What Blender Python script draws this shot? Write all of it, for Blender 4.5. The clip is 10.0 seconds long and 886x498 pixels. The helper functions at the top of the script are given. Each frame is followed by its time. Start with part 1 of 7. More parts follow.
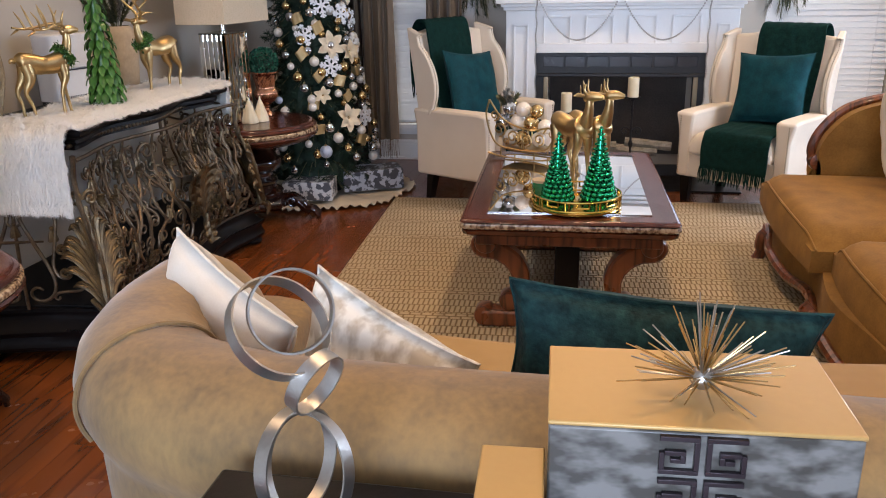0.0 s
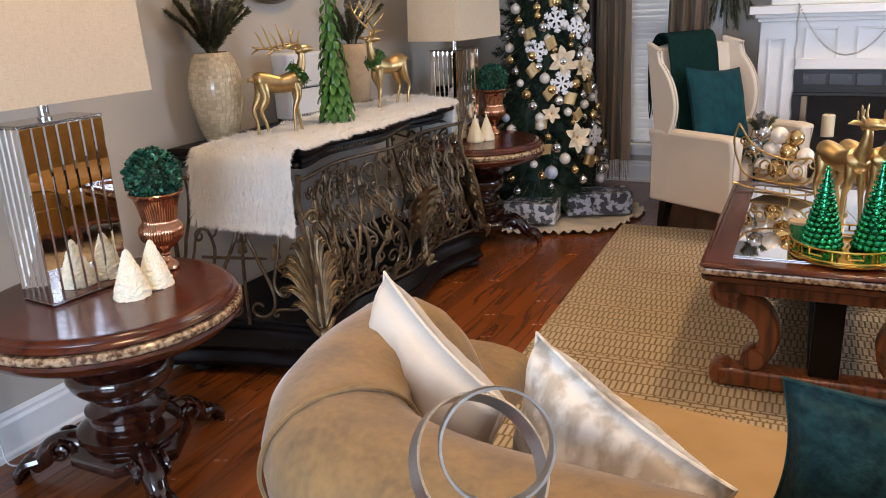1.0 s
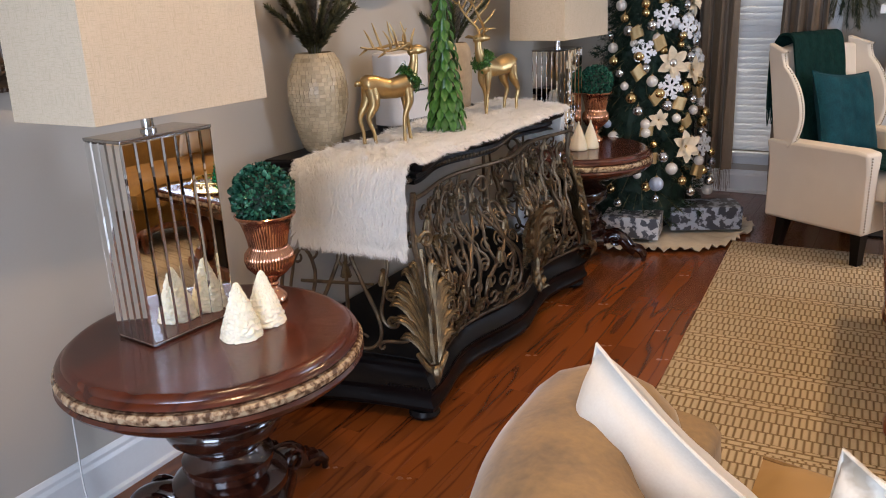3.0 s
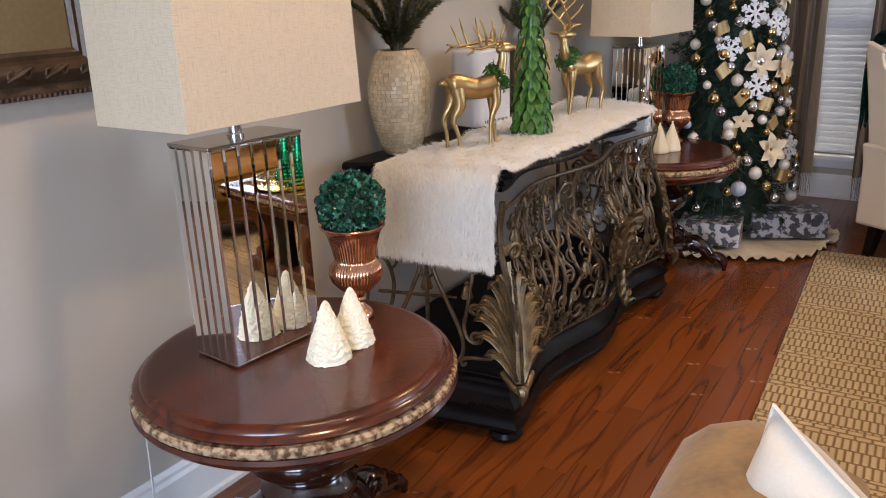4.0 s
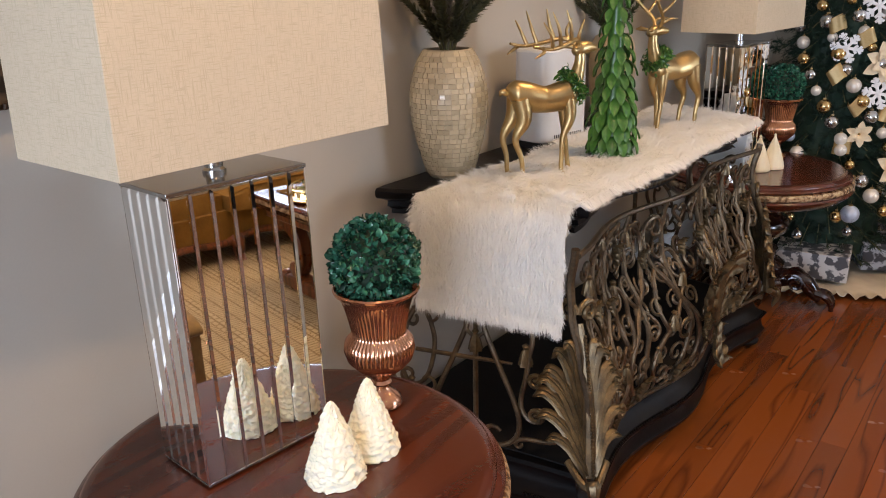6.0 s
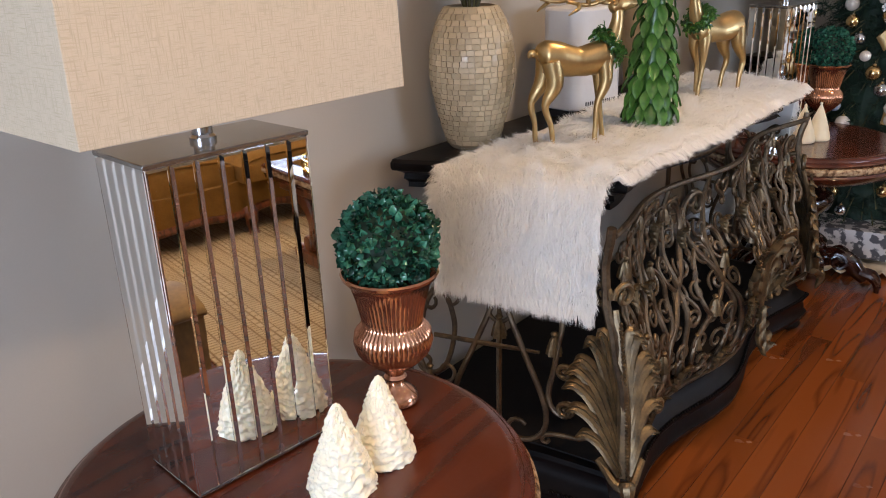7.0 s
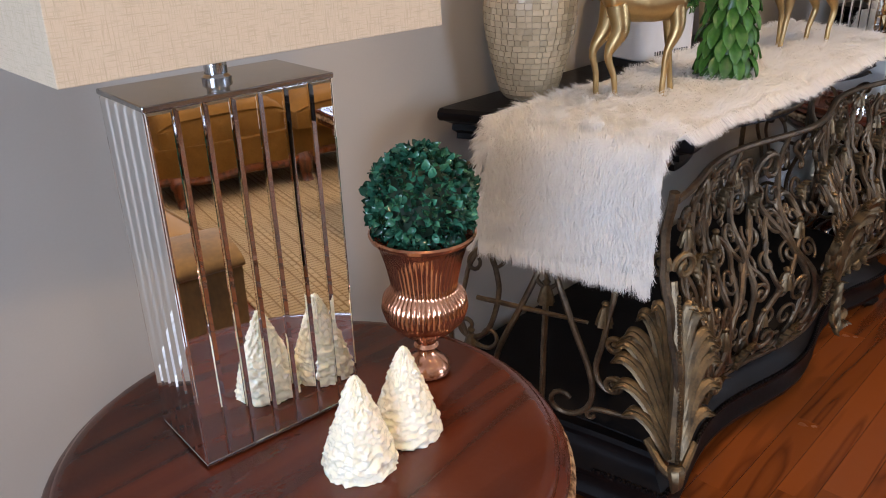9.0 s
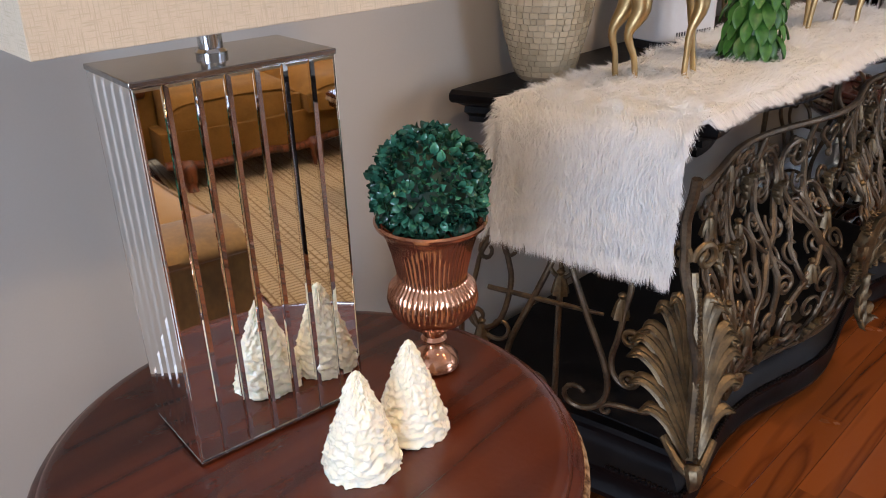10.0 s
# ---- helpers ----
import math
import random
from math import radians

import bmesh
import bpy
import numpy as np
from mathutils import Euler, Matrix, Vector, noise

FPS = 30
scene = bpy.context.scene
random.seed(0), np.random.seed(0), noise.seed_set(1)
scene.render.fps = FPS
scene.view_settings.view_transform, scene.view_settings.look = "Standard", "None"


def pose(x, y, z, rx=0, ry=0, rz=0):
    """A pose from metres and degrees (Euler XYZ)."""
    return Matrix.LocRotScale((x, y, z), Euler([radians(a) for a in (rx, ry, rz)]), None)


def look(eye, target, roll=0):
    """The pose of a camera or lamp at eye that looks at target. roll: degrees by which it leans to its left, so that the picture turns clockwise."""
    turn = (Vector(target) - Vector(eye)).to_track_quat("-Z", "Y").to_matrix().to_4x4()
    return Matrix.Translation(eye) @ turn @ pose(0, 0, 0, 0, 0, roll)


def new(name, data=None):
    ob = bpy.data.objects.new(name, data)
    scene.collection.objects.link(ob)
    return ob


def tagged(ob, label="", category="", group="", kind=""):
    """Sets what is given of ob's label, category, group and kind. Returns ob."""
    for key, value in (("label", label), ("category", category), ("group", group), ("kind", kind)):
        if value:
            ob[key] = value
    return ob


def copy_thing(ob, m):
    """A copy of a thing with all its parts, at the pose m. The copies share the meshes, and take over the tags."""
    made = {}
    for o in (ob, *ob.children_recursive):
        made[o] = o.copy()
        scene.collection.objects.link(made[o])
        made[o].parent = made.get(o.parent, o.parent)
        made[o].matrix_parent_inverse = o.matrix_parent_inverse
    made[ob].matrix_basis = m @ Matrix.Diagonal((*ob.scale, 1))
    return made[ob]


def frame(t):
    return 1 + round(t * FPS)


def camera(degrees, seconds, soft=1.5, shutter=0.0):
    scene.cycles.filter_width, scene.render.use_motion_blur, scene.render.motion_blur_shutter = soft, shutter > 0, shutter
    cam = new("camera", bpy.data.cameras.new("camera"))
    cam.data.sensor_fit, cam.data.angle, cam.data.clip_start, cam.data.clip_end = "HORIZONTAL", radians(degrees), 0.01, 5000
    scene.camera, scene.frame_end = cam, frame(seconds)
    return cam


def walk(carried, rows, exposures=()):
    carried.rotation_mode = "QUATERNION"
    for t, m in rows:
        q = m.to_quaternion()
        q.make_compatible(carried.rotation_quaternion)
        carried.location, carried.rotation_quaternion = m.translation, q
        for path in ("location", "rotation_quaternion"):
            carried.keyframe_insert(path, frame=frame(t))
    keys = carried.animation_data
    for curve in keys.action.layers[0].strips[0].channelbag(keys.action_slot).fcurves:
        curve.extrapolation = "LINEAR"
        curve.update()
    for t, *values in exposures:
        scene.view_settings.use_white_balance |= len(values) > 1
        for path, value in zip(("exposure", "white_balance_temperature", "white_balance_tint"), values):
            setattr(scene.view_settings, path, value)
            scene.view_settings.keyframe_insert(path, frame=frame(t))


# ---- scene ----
cam = camera(57.5, 10.0, soft=1.0)
PATH = [
    (0, (2.492, 0.441, 1.446), (2.127, 2.3, 0.805), -1.1),
    (0.5, (2.45, 0.581, 1.455), (1.852, 2.393, 0.857), -2.0),
    (1, (2.39, 0.711, 1.451), (1.516, 2.408, 0.852), -2.5),
    (1.5, (2.292, 0.729, 1.459), (1.402, 2.414, 0.851), -2.0),
    (2, (2.154, 0.747, 1.463), (1.289, 2.444, 0.854), -2.1),
    (2.5, (2.054, 0.791, 1.461), (1.186, 2.486, 0.85), -1.8),
    (3, (1.948, 0.903, 1.464), (0.988, 2.549, 0.857), -2.2),
    (3.2, (1.906, 0.928, 1.463), (0.89, 2.54, 0.855), -2.3),
    (4.3, (1.654, 1.015, 1.495), (0.613, 2.603, 0.865), -1.9),
    (4.5, (1.616, 1.052, 1.5), (0.582, 2.641, 0.863), -1.8),
    (5, (1.54, 1.205, 1.49), (0.485, 2.781, 0.855), -2.1),
    (5.5, (1.48, 1.357, 1.485), (0.352, 2.881, 0.85), -1.9),
    (7, (1.299, 1.605, 1.422), (0.123, 3.057, 0.709), -1.7),
    (7.5, (1.278, 1.668, 1.411), (0.049, 3.038, 0.628), -1.8),
    (8, (1.262, 1.696, 1.399), (0.014, 3.036, 0.595), -1.6),
    (8.5, (1.254, 1.709, 1.393), (-0.005, 3.032, 0.577), -1.5),
    (9, (1.249, 1.728, 1.388), (-0.015, 3.042, 0.567), -1.3),
    (9.5, (1.234, 1.757, 1.372), (-0.042, 3.052, 0.539), -1.3),
    (10, (1.209, 1.779, 1.364), (-0.069, 3.059, 0.51), -1.2),
]
walk(cam, [(t, look(eye, target, roll)) for t, eye, target, roll in PATH],
     [(0, 0.0, 6600, 10), (1, 0.05, 6850, 10), (2, 0.05, 6800, 10), (4.5, 0.07, 6900, 10), (5.5, 0.1, 7250, 10), (7, 0.05, 6750, 10), (7.6, 0.05, 6550, 10), (10, 0.05, 6480, 10)])

# ---- world, sun, lamps, exposure ----
world = bpy.data.worlds.new("sky")
scene.world = world
world.use_nodes = True
wn = world.node_tree.nodes
sky = wn.new("ShaderNodeTexSky")
sky.sky_type = 'NISHITA'
sky.sun_disc = False
sky.sun_elevation = radians(38)
sky.sun_rotation = radians(120)
world.node_tree.links.new(sky.outputs[0], wn["Background"].inputs[0])
wn["Background"].inputs[1].default_value = 0.12


def sun(direction, strength):
    lamp = bpy.data.lights.new("sun", 'SUN')
    lamp.energy, lamp.angle, lamp.color = strength, radians(0.6), (1.0, 0.95, 0.87)
    ob = new("sun", lamp)
    ob.matrix_world = look((0, 0, 12), Vector((0, 0, 12)) - Vector(direction))


sun((0.55, 0.75, 0.6), 2.5)


def area(name, eye, target, sx, sy, watts, color, spread=180):
    lamp = bpy.data.lights.new(name, 'AREA')
    lamp.shape, lamp.size, lamp.size_y = 'RECTANGLE', sx, sy
    lamp.energy, lamp.color, lamp.spread = watts, color, radians(spread)
    ob = new(name, lamp)
    ob.matrix_world = look(eye, target)
    return ob


COOL = (0.58, 0.72, 1.0)
WARM = (1.0, 0.675, 0.385)
# daylight in the window openings
area("daylight_east", (5.12, 4.7, 1.40), (0, 3.2, 1.0), 1.0, 1.3, 85, COOL)
area("daylight_south", (2.2, -2.42, 1.4), (1.2, 2.4, 1.0), 2.2, 1.6, 245, COOL)
area("daylight_north", (4.15, 6.84, 1.3), (4.0, 3, 0.8), 0.75, 1.7, 22, COOL)
# recessed ceiling lamps
DOWNLIGHTS = [(0.85, 2.2), (0.85, 3.9), (2.5, 1.9), (2.5, 3.9), (2.5, 5.6), (4.2, 1.9), (4.2, 3.9), (4.2, 5.6)]
for dx, dy in DOWNLIGHTS:
    lamp = bpy.data.lights.new("downlight", 'AREA')
    lamp.shape, lamp.size = 'DISK', 0.13
    lamp.energy, lamp.color, lamp.spread = 10, WARM, radians(125)
    ob = new("downlight", lamp)
    ob.location = (dx, dy, 2.665)

# ---- materials ----


def material(name, color, rough=0.5, metal=0.0, color2=None, scale=8.0, fine=90.0, bump=0.05, mix=1.0, stretch=(1, 1, 1),
             sheen=0.0, coat=0.0, rough_var=0.1, specular=0.5, subsurface=0.0, piece=0.0):
    """Principled surface with colour varied at two scales, uneven gloss and fine relief. piece: how far pieces differ from one another."""
    m = bpy.data.materials.new(name)
    m.use_nodes = True
    n, l = m.node_tree.nodes, m.node_tree.links
    b = n["Principled BSDF"]
    tc = n.new("ShaderNodeTexCoord")
    mp = n.new("ShaderNodeMapping")
    mp.inputs["Scale"].default_value = stretch
    l.new(tc.outputs["Object"], mp.inputs[0])
    big, small = n.new("ShaderNodeTexNoise"), n.new("ShaderNodeTexNoise")
    big.inputs["Scale"].default_value, big.inputs["Detail"].default_value = scale, 5
    small.inputs["Scale"].default_value, small.inputs["Detail"].default_value = fine, 3
    for t in (big, small):
        l.new(mp.outputs[0], t.inputs["Vector"])
    add = n.new("ShaderNodeMath")
    add.operation = 'ADD'
    l.new(big.outputs[0], add.inputs[0])
    sm = n.new("ShaderNodeMath")
    sm.operation = 'MULTIPLY_ADD'
    sm.inputs[1].default_value, sm.inputs[2].default_value = 0.5, -0.25
    l.new(small.outputs[0], sm.inputs[0])
    l.new(sm.outputs[0], add.inputs[1])
    ramp = n.new("ShaderNodeValToRGB")
    ramp.color_ramp.elements[0].position, ramp.color_ramp.elements[1].position = 0.5 - 0.28 * mix, 0.5 + 0.28 * mix
    c2 = color2 or tuple(c * 0.72 for c in color)
    ramp.color_ramp.elements[0].color, ramp.color_ramp.elements[1].color = (*c2, 1), (*color, 1)
    l.new(add.outputs[0], ramp.inputs[0])
    out = ramp.outputs[0]
    if piece:
        oi, hsv = n.new("ShaderNodeObjectInfo"), n.new("ShaderNodeHueSaturation")
        mr = n.new("ShaderNodeMapRange")
        mr.inputs[3].default_value, mr.inputs[4].default_value = 1 - piece, 1 + piece
        l.new(oi.outputs["Random"], mr.inputs[0])
        l.new(mr.outputs[0], hsv.inputs["Value"])
        l.new(out, hsv.inputs["Color"])
        out = hsv.outputs[0]
    l.new(out, b.inputs["Base Color"])
    rr = n.new("ShaderNodeMapRange")
    rr.inputs[3].default_value, rr.inputs[4].default_value = max(rough - rough_var, 0.02), min(rough + rough_var, 1)
    l.new(big.outputs[0], rr.inputs[0])
    l.new(rr.outputs[0], b.inputs["Roughness"])
    b.inputs["Metallic"].default_value = metal
    b.inputs["Specular IOR Level"].default_value = specular
    if sheen:
        b.inputs["Sheen Weight"].default_value = sheen
        b.inputs["Sheen Roughness"].default_value = 0.4
    if coat:
        b.inputs["Coat Weight"].default_value = coat
        b.inputs["Coat Roughness"].default_value = 0.06
    if subsurface:
        b.inputs["Subsurface Weight"].default_value = subsurface
        b.inputs["Subsurface Radius"].default_value = (0.02, 0.015, 0.01)
    if bump:
        bp = n.new("ShaderNodeBump")
        bp.inputs["Strength"].default_value, bp.inputs["Distance"].default_value = min(bump * 4, 1), 0.004
        l.new(add.outputs[0], bp.inputs["Height"])
        l.new(bp.outputs[0], b.inputs["Normal"])
    return m


def islands(m, low, high):
    """Lets every loose leaf or tuft of a joined mesh differ in brightness."""
    n, l = m.node_tree.nodes, m.node_tree.links
    b = n["Principled BSDF"]
    geo, mr, hsv = n.new("ShaderNodeNewGeometry"), n.new("ShaderNodeMapRange"), n.new("ShaderNodeHueSaturation")
    mr.inputs[3].default_value, mr.inputs[4].default_value = low, high
    l.new(geo.outputs["Random Per Island"], mr.inputs[0])
    l.new(mr.outputs[0], hsv.inputs["Value"])
    l.new(b.inputs["Base Color"].links[0].from_socket, hsv.inputs["Color"])
    l.new(hsv.outputs[0], b.inputs["Base Color"])


def nodes_of(m):
    return m.node_tree.nodes, m.node_tree.links, m.node_tree.nodes["Principled BSDF"]


def wood(name, dark, light, rough=0.25, scale=1.0, along='Y', piece=0.0, coat=0.3, thin=False):
    """Stained wood with arched growth rings and pores, the grain along one axis."""
    m = material(name, light, rough, color2=dark, coat=coat)
    n, l, b = nodes_of(m)
    tc, oi = n.new("ShaderNodeTexCoord"), n.new("ShaderNodeObjectInfo")
    shift = n.new("ShaderNodeVectorMath")
    shift.operation = 'MULTIPLY_ADD'
    shift.inputs[0].default_value = (13.0, 7.0, 5.0)
    comb = n.new("ShaderNodeCombineXYZ")
    for i in range(3):
        l.new(oi.outputs["Random"], comb.inputs[i])
    l.new(comb.outputs[0], shift.inputs[1])
    l.new(tc.outputs["Object"], shift.inputs[2])
    mp = n.new("ShaderNodeMapping")
    s = {'X': (0.8, 9, 9), 'Y': (9, 0.8, 9), 'Z': (9, 9, 0.8)}[along]
    mp.inputs["Scale"].default_value = [a * scale for a in s]
    l.new(shift.outputs[0], mp.inputs[0])
    warp = n.new("ShaderNodeTexNoise")
    warp.inputs["Scale"].default_value, warp.inputs["Detail"].default_value = 1.1, 2
    l.new(mp.outputs[0], warp.inputs["Vector"])
    rings = n.new("ShaderNodeMath")
    rings.operation = 'MULTIPLY'
    rings.inputs[1].default_value = 13.0
    l.new(warp.outputs[0], rings.inputs[0])
    frac = n.new("ShaderNodeMath")
    frac.operation = 'PINGPONG'
    frac.inputs[1].default_value = 1.0
    l.new(rings.outputs[0], frac.inputs[0])
    pore = n.new("ShaderNodeTexNoise")
    pore.inputs["Scale"].default_value, pore.inputs["Detail"].default_value = 14, 4
    l.new(mp.outputs[0], pore.inputs["Vector"])
    mul = n.new("ShaderNodeMath")
    mul.operation = 'MULTIPLY_ADD'
    mul.inputs[1].default_value, mul.inputs[2].default_value = 0.55, 0.10
    l.new(frac.outputs[0], mul.inputs[0])
    ad = n.new("ShaderNodeMath")
    ad.operation = 'MULTIPLY_ADD'
    ad.inputs[1].default_value = 0.28
    l.new(pore.outputs[0], ad.inputs[0])
    l.new(mul.outputs[0], ad.inputs[2])
    ramp = n.new("ShaderNodeValToRGB")
    e = ramp.color_ramp.elements
    e[0].position, e[0].color, e[1].position, e[1].color = 0.22, (*dark, 1), 0.62, (*light, 1)
    if thin:
        rings.inputs[1].default_value = 12.0
        ad.inputs[1].default_value = 0.13
        e[0].position, e[1].position = 0.15, 0.36
    l.new(ad.outputs[0], ramp.inputs[0])
    hsv, mr = n.new("ShaderNodeHueSaturation"), n.new("ShaderNodeMapRange")
    mr.inputs[3].default_value, mr.inputs[4].default_value = 1 - piece, 1 + piece
    l.new(oi.outputs["Random"], mr.inputs[0])
    l.new(mr.outputs[0], hsv.inputs["Value"])
    l.new(ramp.outputs[0], hsv.inputs["Color"])
    l.new(hsv.outputs[0], b.inputs["Base Color"])
    return m


def mirror_material(name, color=(0.9, 0.9, 0.88), rough=0.01):
    m = material(name, color, rough, 1.0, color2=color, bump=0, rough_var=0.005)
    return m


def rug_material(name):
    """Flat-woven jute: ribbed rows between rows of small lozenges."""
    m = material(name, (0.50, 0.40, 0.27), 0.95, color2=(0.40, 0.315, 0.205), scale=3, fine=300, bump=0.1, specular=0.1)
    n, l, b = nodes_of(m)
    tc = n.new("ShaderNodeTexCoord")

    def brick(sx, sy, mortar, off, squash=1.0, rot=0.0):
        mp = n.new("ShaderNodeMapping")
        mp.inputs["Rotation"].default_value = (0, 0, rot)
        l.new(tc.outputs["Object"], mp.inputs[0])
        t = n.new("ShaderNodeTexBrick")
        t.offset, t.squash = off, squash
        t.inputs["Scale"].default_value = 1
        t.inputs["Brick Width"].default_value, t.inputs["Row Height"].default_value = sx, sy
        t.inputs["Mortar Size"].default_value, t.inputs["Mortar Smooth"].default_value = mortar, 1.0
        l.new(mp.outputs[0], t.inputs["Vector"])
        return t.outputs["Fac"]
    ribs = brick(0.024, 0.075, 0.0065, 0.5)
    loz = brick(0.052, 0.03, 0.0075, 0.5)
    sep = n.new("ShaderNodeSeparateXYZ")
    l.new(tc.outputs["Object"], sep.inputs[0])
    w = n.new("ShaderNodeMath")
    w.operation = 'PINGPONG'
    w.inputs[1].default_value = 0.1425
    l.new(sep.outputs[1], w.inputs[0])
    lt = n.new("ShaderNodeMath")
    lt.operation = 'LESS_THAN'
    lt.inputs[1].default_value = 0.03
    l.new(w.outputs[0], lt.inputs[0])
    mx = n.new("ShaderNodeMix")
    l.new(lt.outputs[0], mx.inputs[0])
    l.new(ribs, mx.inputs[2])
    l.new(loz, mx.inputs[3])
    col = n.new("ShaderNodeMix")
    col.data_type = 'RGBA'
    old = b.inputs["Base Color"].links[0].from_socket
    l.new(old, col.inputs[6])
    col.inputs[7].default_value = (0.215, 0.145, 0.075, 1)
    l.new(mx.outputs[0], col.inputs[0])
    l.new(col.outputs[2], b.inputs["Base Color"])
    inv = n.new("ShaderNodeMath")
    inv.operation = 'SUBTRACT'
    inv.inputs[0].default_value = 1
    l.new(mx.outputs[0], inv.inputs[1])
    bp = n.new("ShaderNodeBump")
    bp.inputs["Strength"].default_value, bp.inputs["Distance"].default_value = 0.9, 0.006
    l.new(inv.outputs[0], bp.inputs["Height"])
    l.new(b.inputs["Normal"].links[0].from_socket, bp.inputs["Normal"])
    l.new(bp.outputs[0], b.inputs["Normal"])
    return m


def spotted(name, ground, spot, scale, low=0.45, high=0.55, rough=0.5, stretch=(1, 1, 1), bump=0.03, mid=None):
    """Blotches of one colour on another: leopard paper, marble, crushed velvet."""
    m = material(name, ground, rough, bump=bump)
    n, l, b = nodes_of(m)
    tc, mp, t, ramp = n.new("ShaderNodeTexCoord"), n.new("ShaderNodeMapping"), n.new("ShaderNodeTexNoise"), n.new("ShaderNodeValToRGB")
    mp.inputs["Scale"].default_value = stretch
    l.new(tc.outputs["Object"], mp.inputs[0])
    t.inputs["Scale"].default_value, t.inputs["Detail"].default_value = scale, 3
    l.new(mp.outputs[0], t.inputs["Vector"])
    e = ramp.color_ramp.elements
    e[0].position, e[0].color, e[1].position, e[1].color = low, (*ground, 1), high, (*spot, 1)
    if mid:
        k = e.new((low + high) / 2)
        k.color = (*mid, 1)
    l.new(t.outputs[0], ramp.inputs[0])
    l.new(ramp.outputs[0], b.inputs["Base Color"])
    return m


def weave(name, color, dark, pitch):
    """Coarse slubbed linen: threads across and upright of uneven thickness."""
    m = material(name, color, 0.85, color2=tuple(c * 0.93 for c in color), scale=6, fine=500, bump=0.02, specular=0.2)
    n, l, b = nodes_of(m)
    tc = n.new("ShaderNodeTexCoord")
    fac = []
    for sc in ((pitch * 0.06, pitch * 0.06, pitch), (pitch, pitch, pitch * 0.06)):
        mp, t = n.new("ShaderNodeMapping"), n.new("ShaderNodeTexNoise")
        mp.inputs["Scale"].default_value = sc
        t.inputs["Scale"].default_value, t.inputs["Detail"].default_value = 1.0, 2
        l.new(tc.outputs["Object"], mp.inputs[0])
        l.new(mp.outputs[0], t.inputs["Vector"])
        fac.append(t.outputs[0])
    mn = n.new("ShaderNodeMath")
    mn.operation = 'MINIMUM'
    l.new(fac[0], mn.inputs[0])
    l.new(fac[1], mn.inputs[1])
    ramp, mx = n.new("ShaderNodeValToRGB"), n.new("ShaderNodeMix")
    ramp.color_ramp.elements[0].position, ramp.color_ramp.elements[1].position = 0.30, 0.50
    mx.data_type = 'RGBA'
    mx.inputs[6].default_value = (*dark, 1)
    l.new(b.inputs["Base Color"].links[0].from_socket, mx.inputs[7])
    l.new(mn.outputs[0], ramp.inputs[0])
    l.new(ramp.outputs[0], mx.inputs[0])
    l.new(mx.outputs[2], b.inputs["Base Color"])
    bp = n.new("ShaderNodeBump")
    bp.inputs["Strength"].default_value, bp.inputs["Distance"].default_value = 0.6, 0.0015
    l.new(mn.outputs[0], bp.inputs["Height"])
    l.new(bp.outputs[0], b.inputs["Normal"])
    return m


WALL = material("wall_paint", (0.47, 0.43, 0.37), 0.7, color2=(0.45, 0.41, 0.35), scale=1.5, fine=220, bump=0.012)
WHITE = material("white_trim_paint", (0.80, 0.80, 0.79), 0.35, color2=(0.74, 0.74, 0.73), scale=2, bump=0.01)
CEIL = material("ceiling_paint", (0.75, 0.73, 0.69), 0.9, color2=(0.72, 0.70, 0.66), scale=2, bump=0.02)
OAK = wood("oak_floor", (0.088, 0.0215, 0.0053), (0.166, 0.045, 0.010), 0.24, 0.8, 'Y', piece=0.2, coat=0.15, thin=True)
JOINT = material("floor_joint", (0.05, 0.018, 0.008), 0.6)
MAHOGANY = wood("mahogany", (0.042, 0.0098, 0.0053), (0.080, 0.0185, 0.008), 0.20, 0.5, 'Y', coat=0.05)
MAHOGANY_Z = wood("mahogany_turned", (0.007, 0.0025, 0.002), (0.028, 0.0075, 0.0042), 0.14, 0.8, 'Z', coat=0.6)
CARVED = wood("carved_walnut", (0.05, 0.016, 0.007), (0.19, 0.058, 0.022), 0.3, 1.2, 'Z', coat=0.3)
EBONY = material("black_wood", (0.007, 0.005, 0.005), 0.34, color2=(0.003, 0.0025, 0.0025), specular=0.16)
MATTBLACK = material("matt_black", (0.012, 0.010, 0.010), 0.7, color2=(0.006, 0.005, 0.005), specular=0.2)
MARBLE = spotted("marble_band", (0.10, 0.055, 0.03), (0.46, 0.34, 0.21), 60, 0.38, 0.60, 0.22, mid=(0.30, 0.19, 0.11))
IRON = material("bronzed_iron", (0.185, 0.128, 0.074), 0.40, 0.75, color2=(0.05, 0.037, 0.027), scale=26, fine=160, bump=0.06, rough_var=0.15)
LEAFGOLD = material("antique_gold_leaf", (0.23, 0.155, 0.074), 0.4, 0.7, color2=(0.045, 0.034, 0.023), scale=22, fine=140, bump=0.05)
GOLD = material("brushed_gold", (0.56, 0.40, 0.19), 0.36, 1.0, color2=(0.45, 0.31, 0.14), scale=14, bump=0.01)
BRIGHTGOLD = material("bright_gold", (0.85, 0.58, 0.16), 0.16, 1.0, color2=(0.72, 0.46, 0.11), scale=14, bump=0.01)
CHROME = material("chrome", (0.62, 0.62, 0.62), 0.12, 1.0, bump=0)
MIRROR = mirror_material("mirror_glass")
LAMPTOP = material("smoked_mirror_top", (0.42, 0.41, 0.39), 0.12, 0.9, bump=0)
GOLDVELVET = spotted("gold_velvet", (0.31, 0.18, 0.06), (0.36, 0.215, 0.078), 5, 0.4, 0.6, 0.75, bump=0.02)
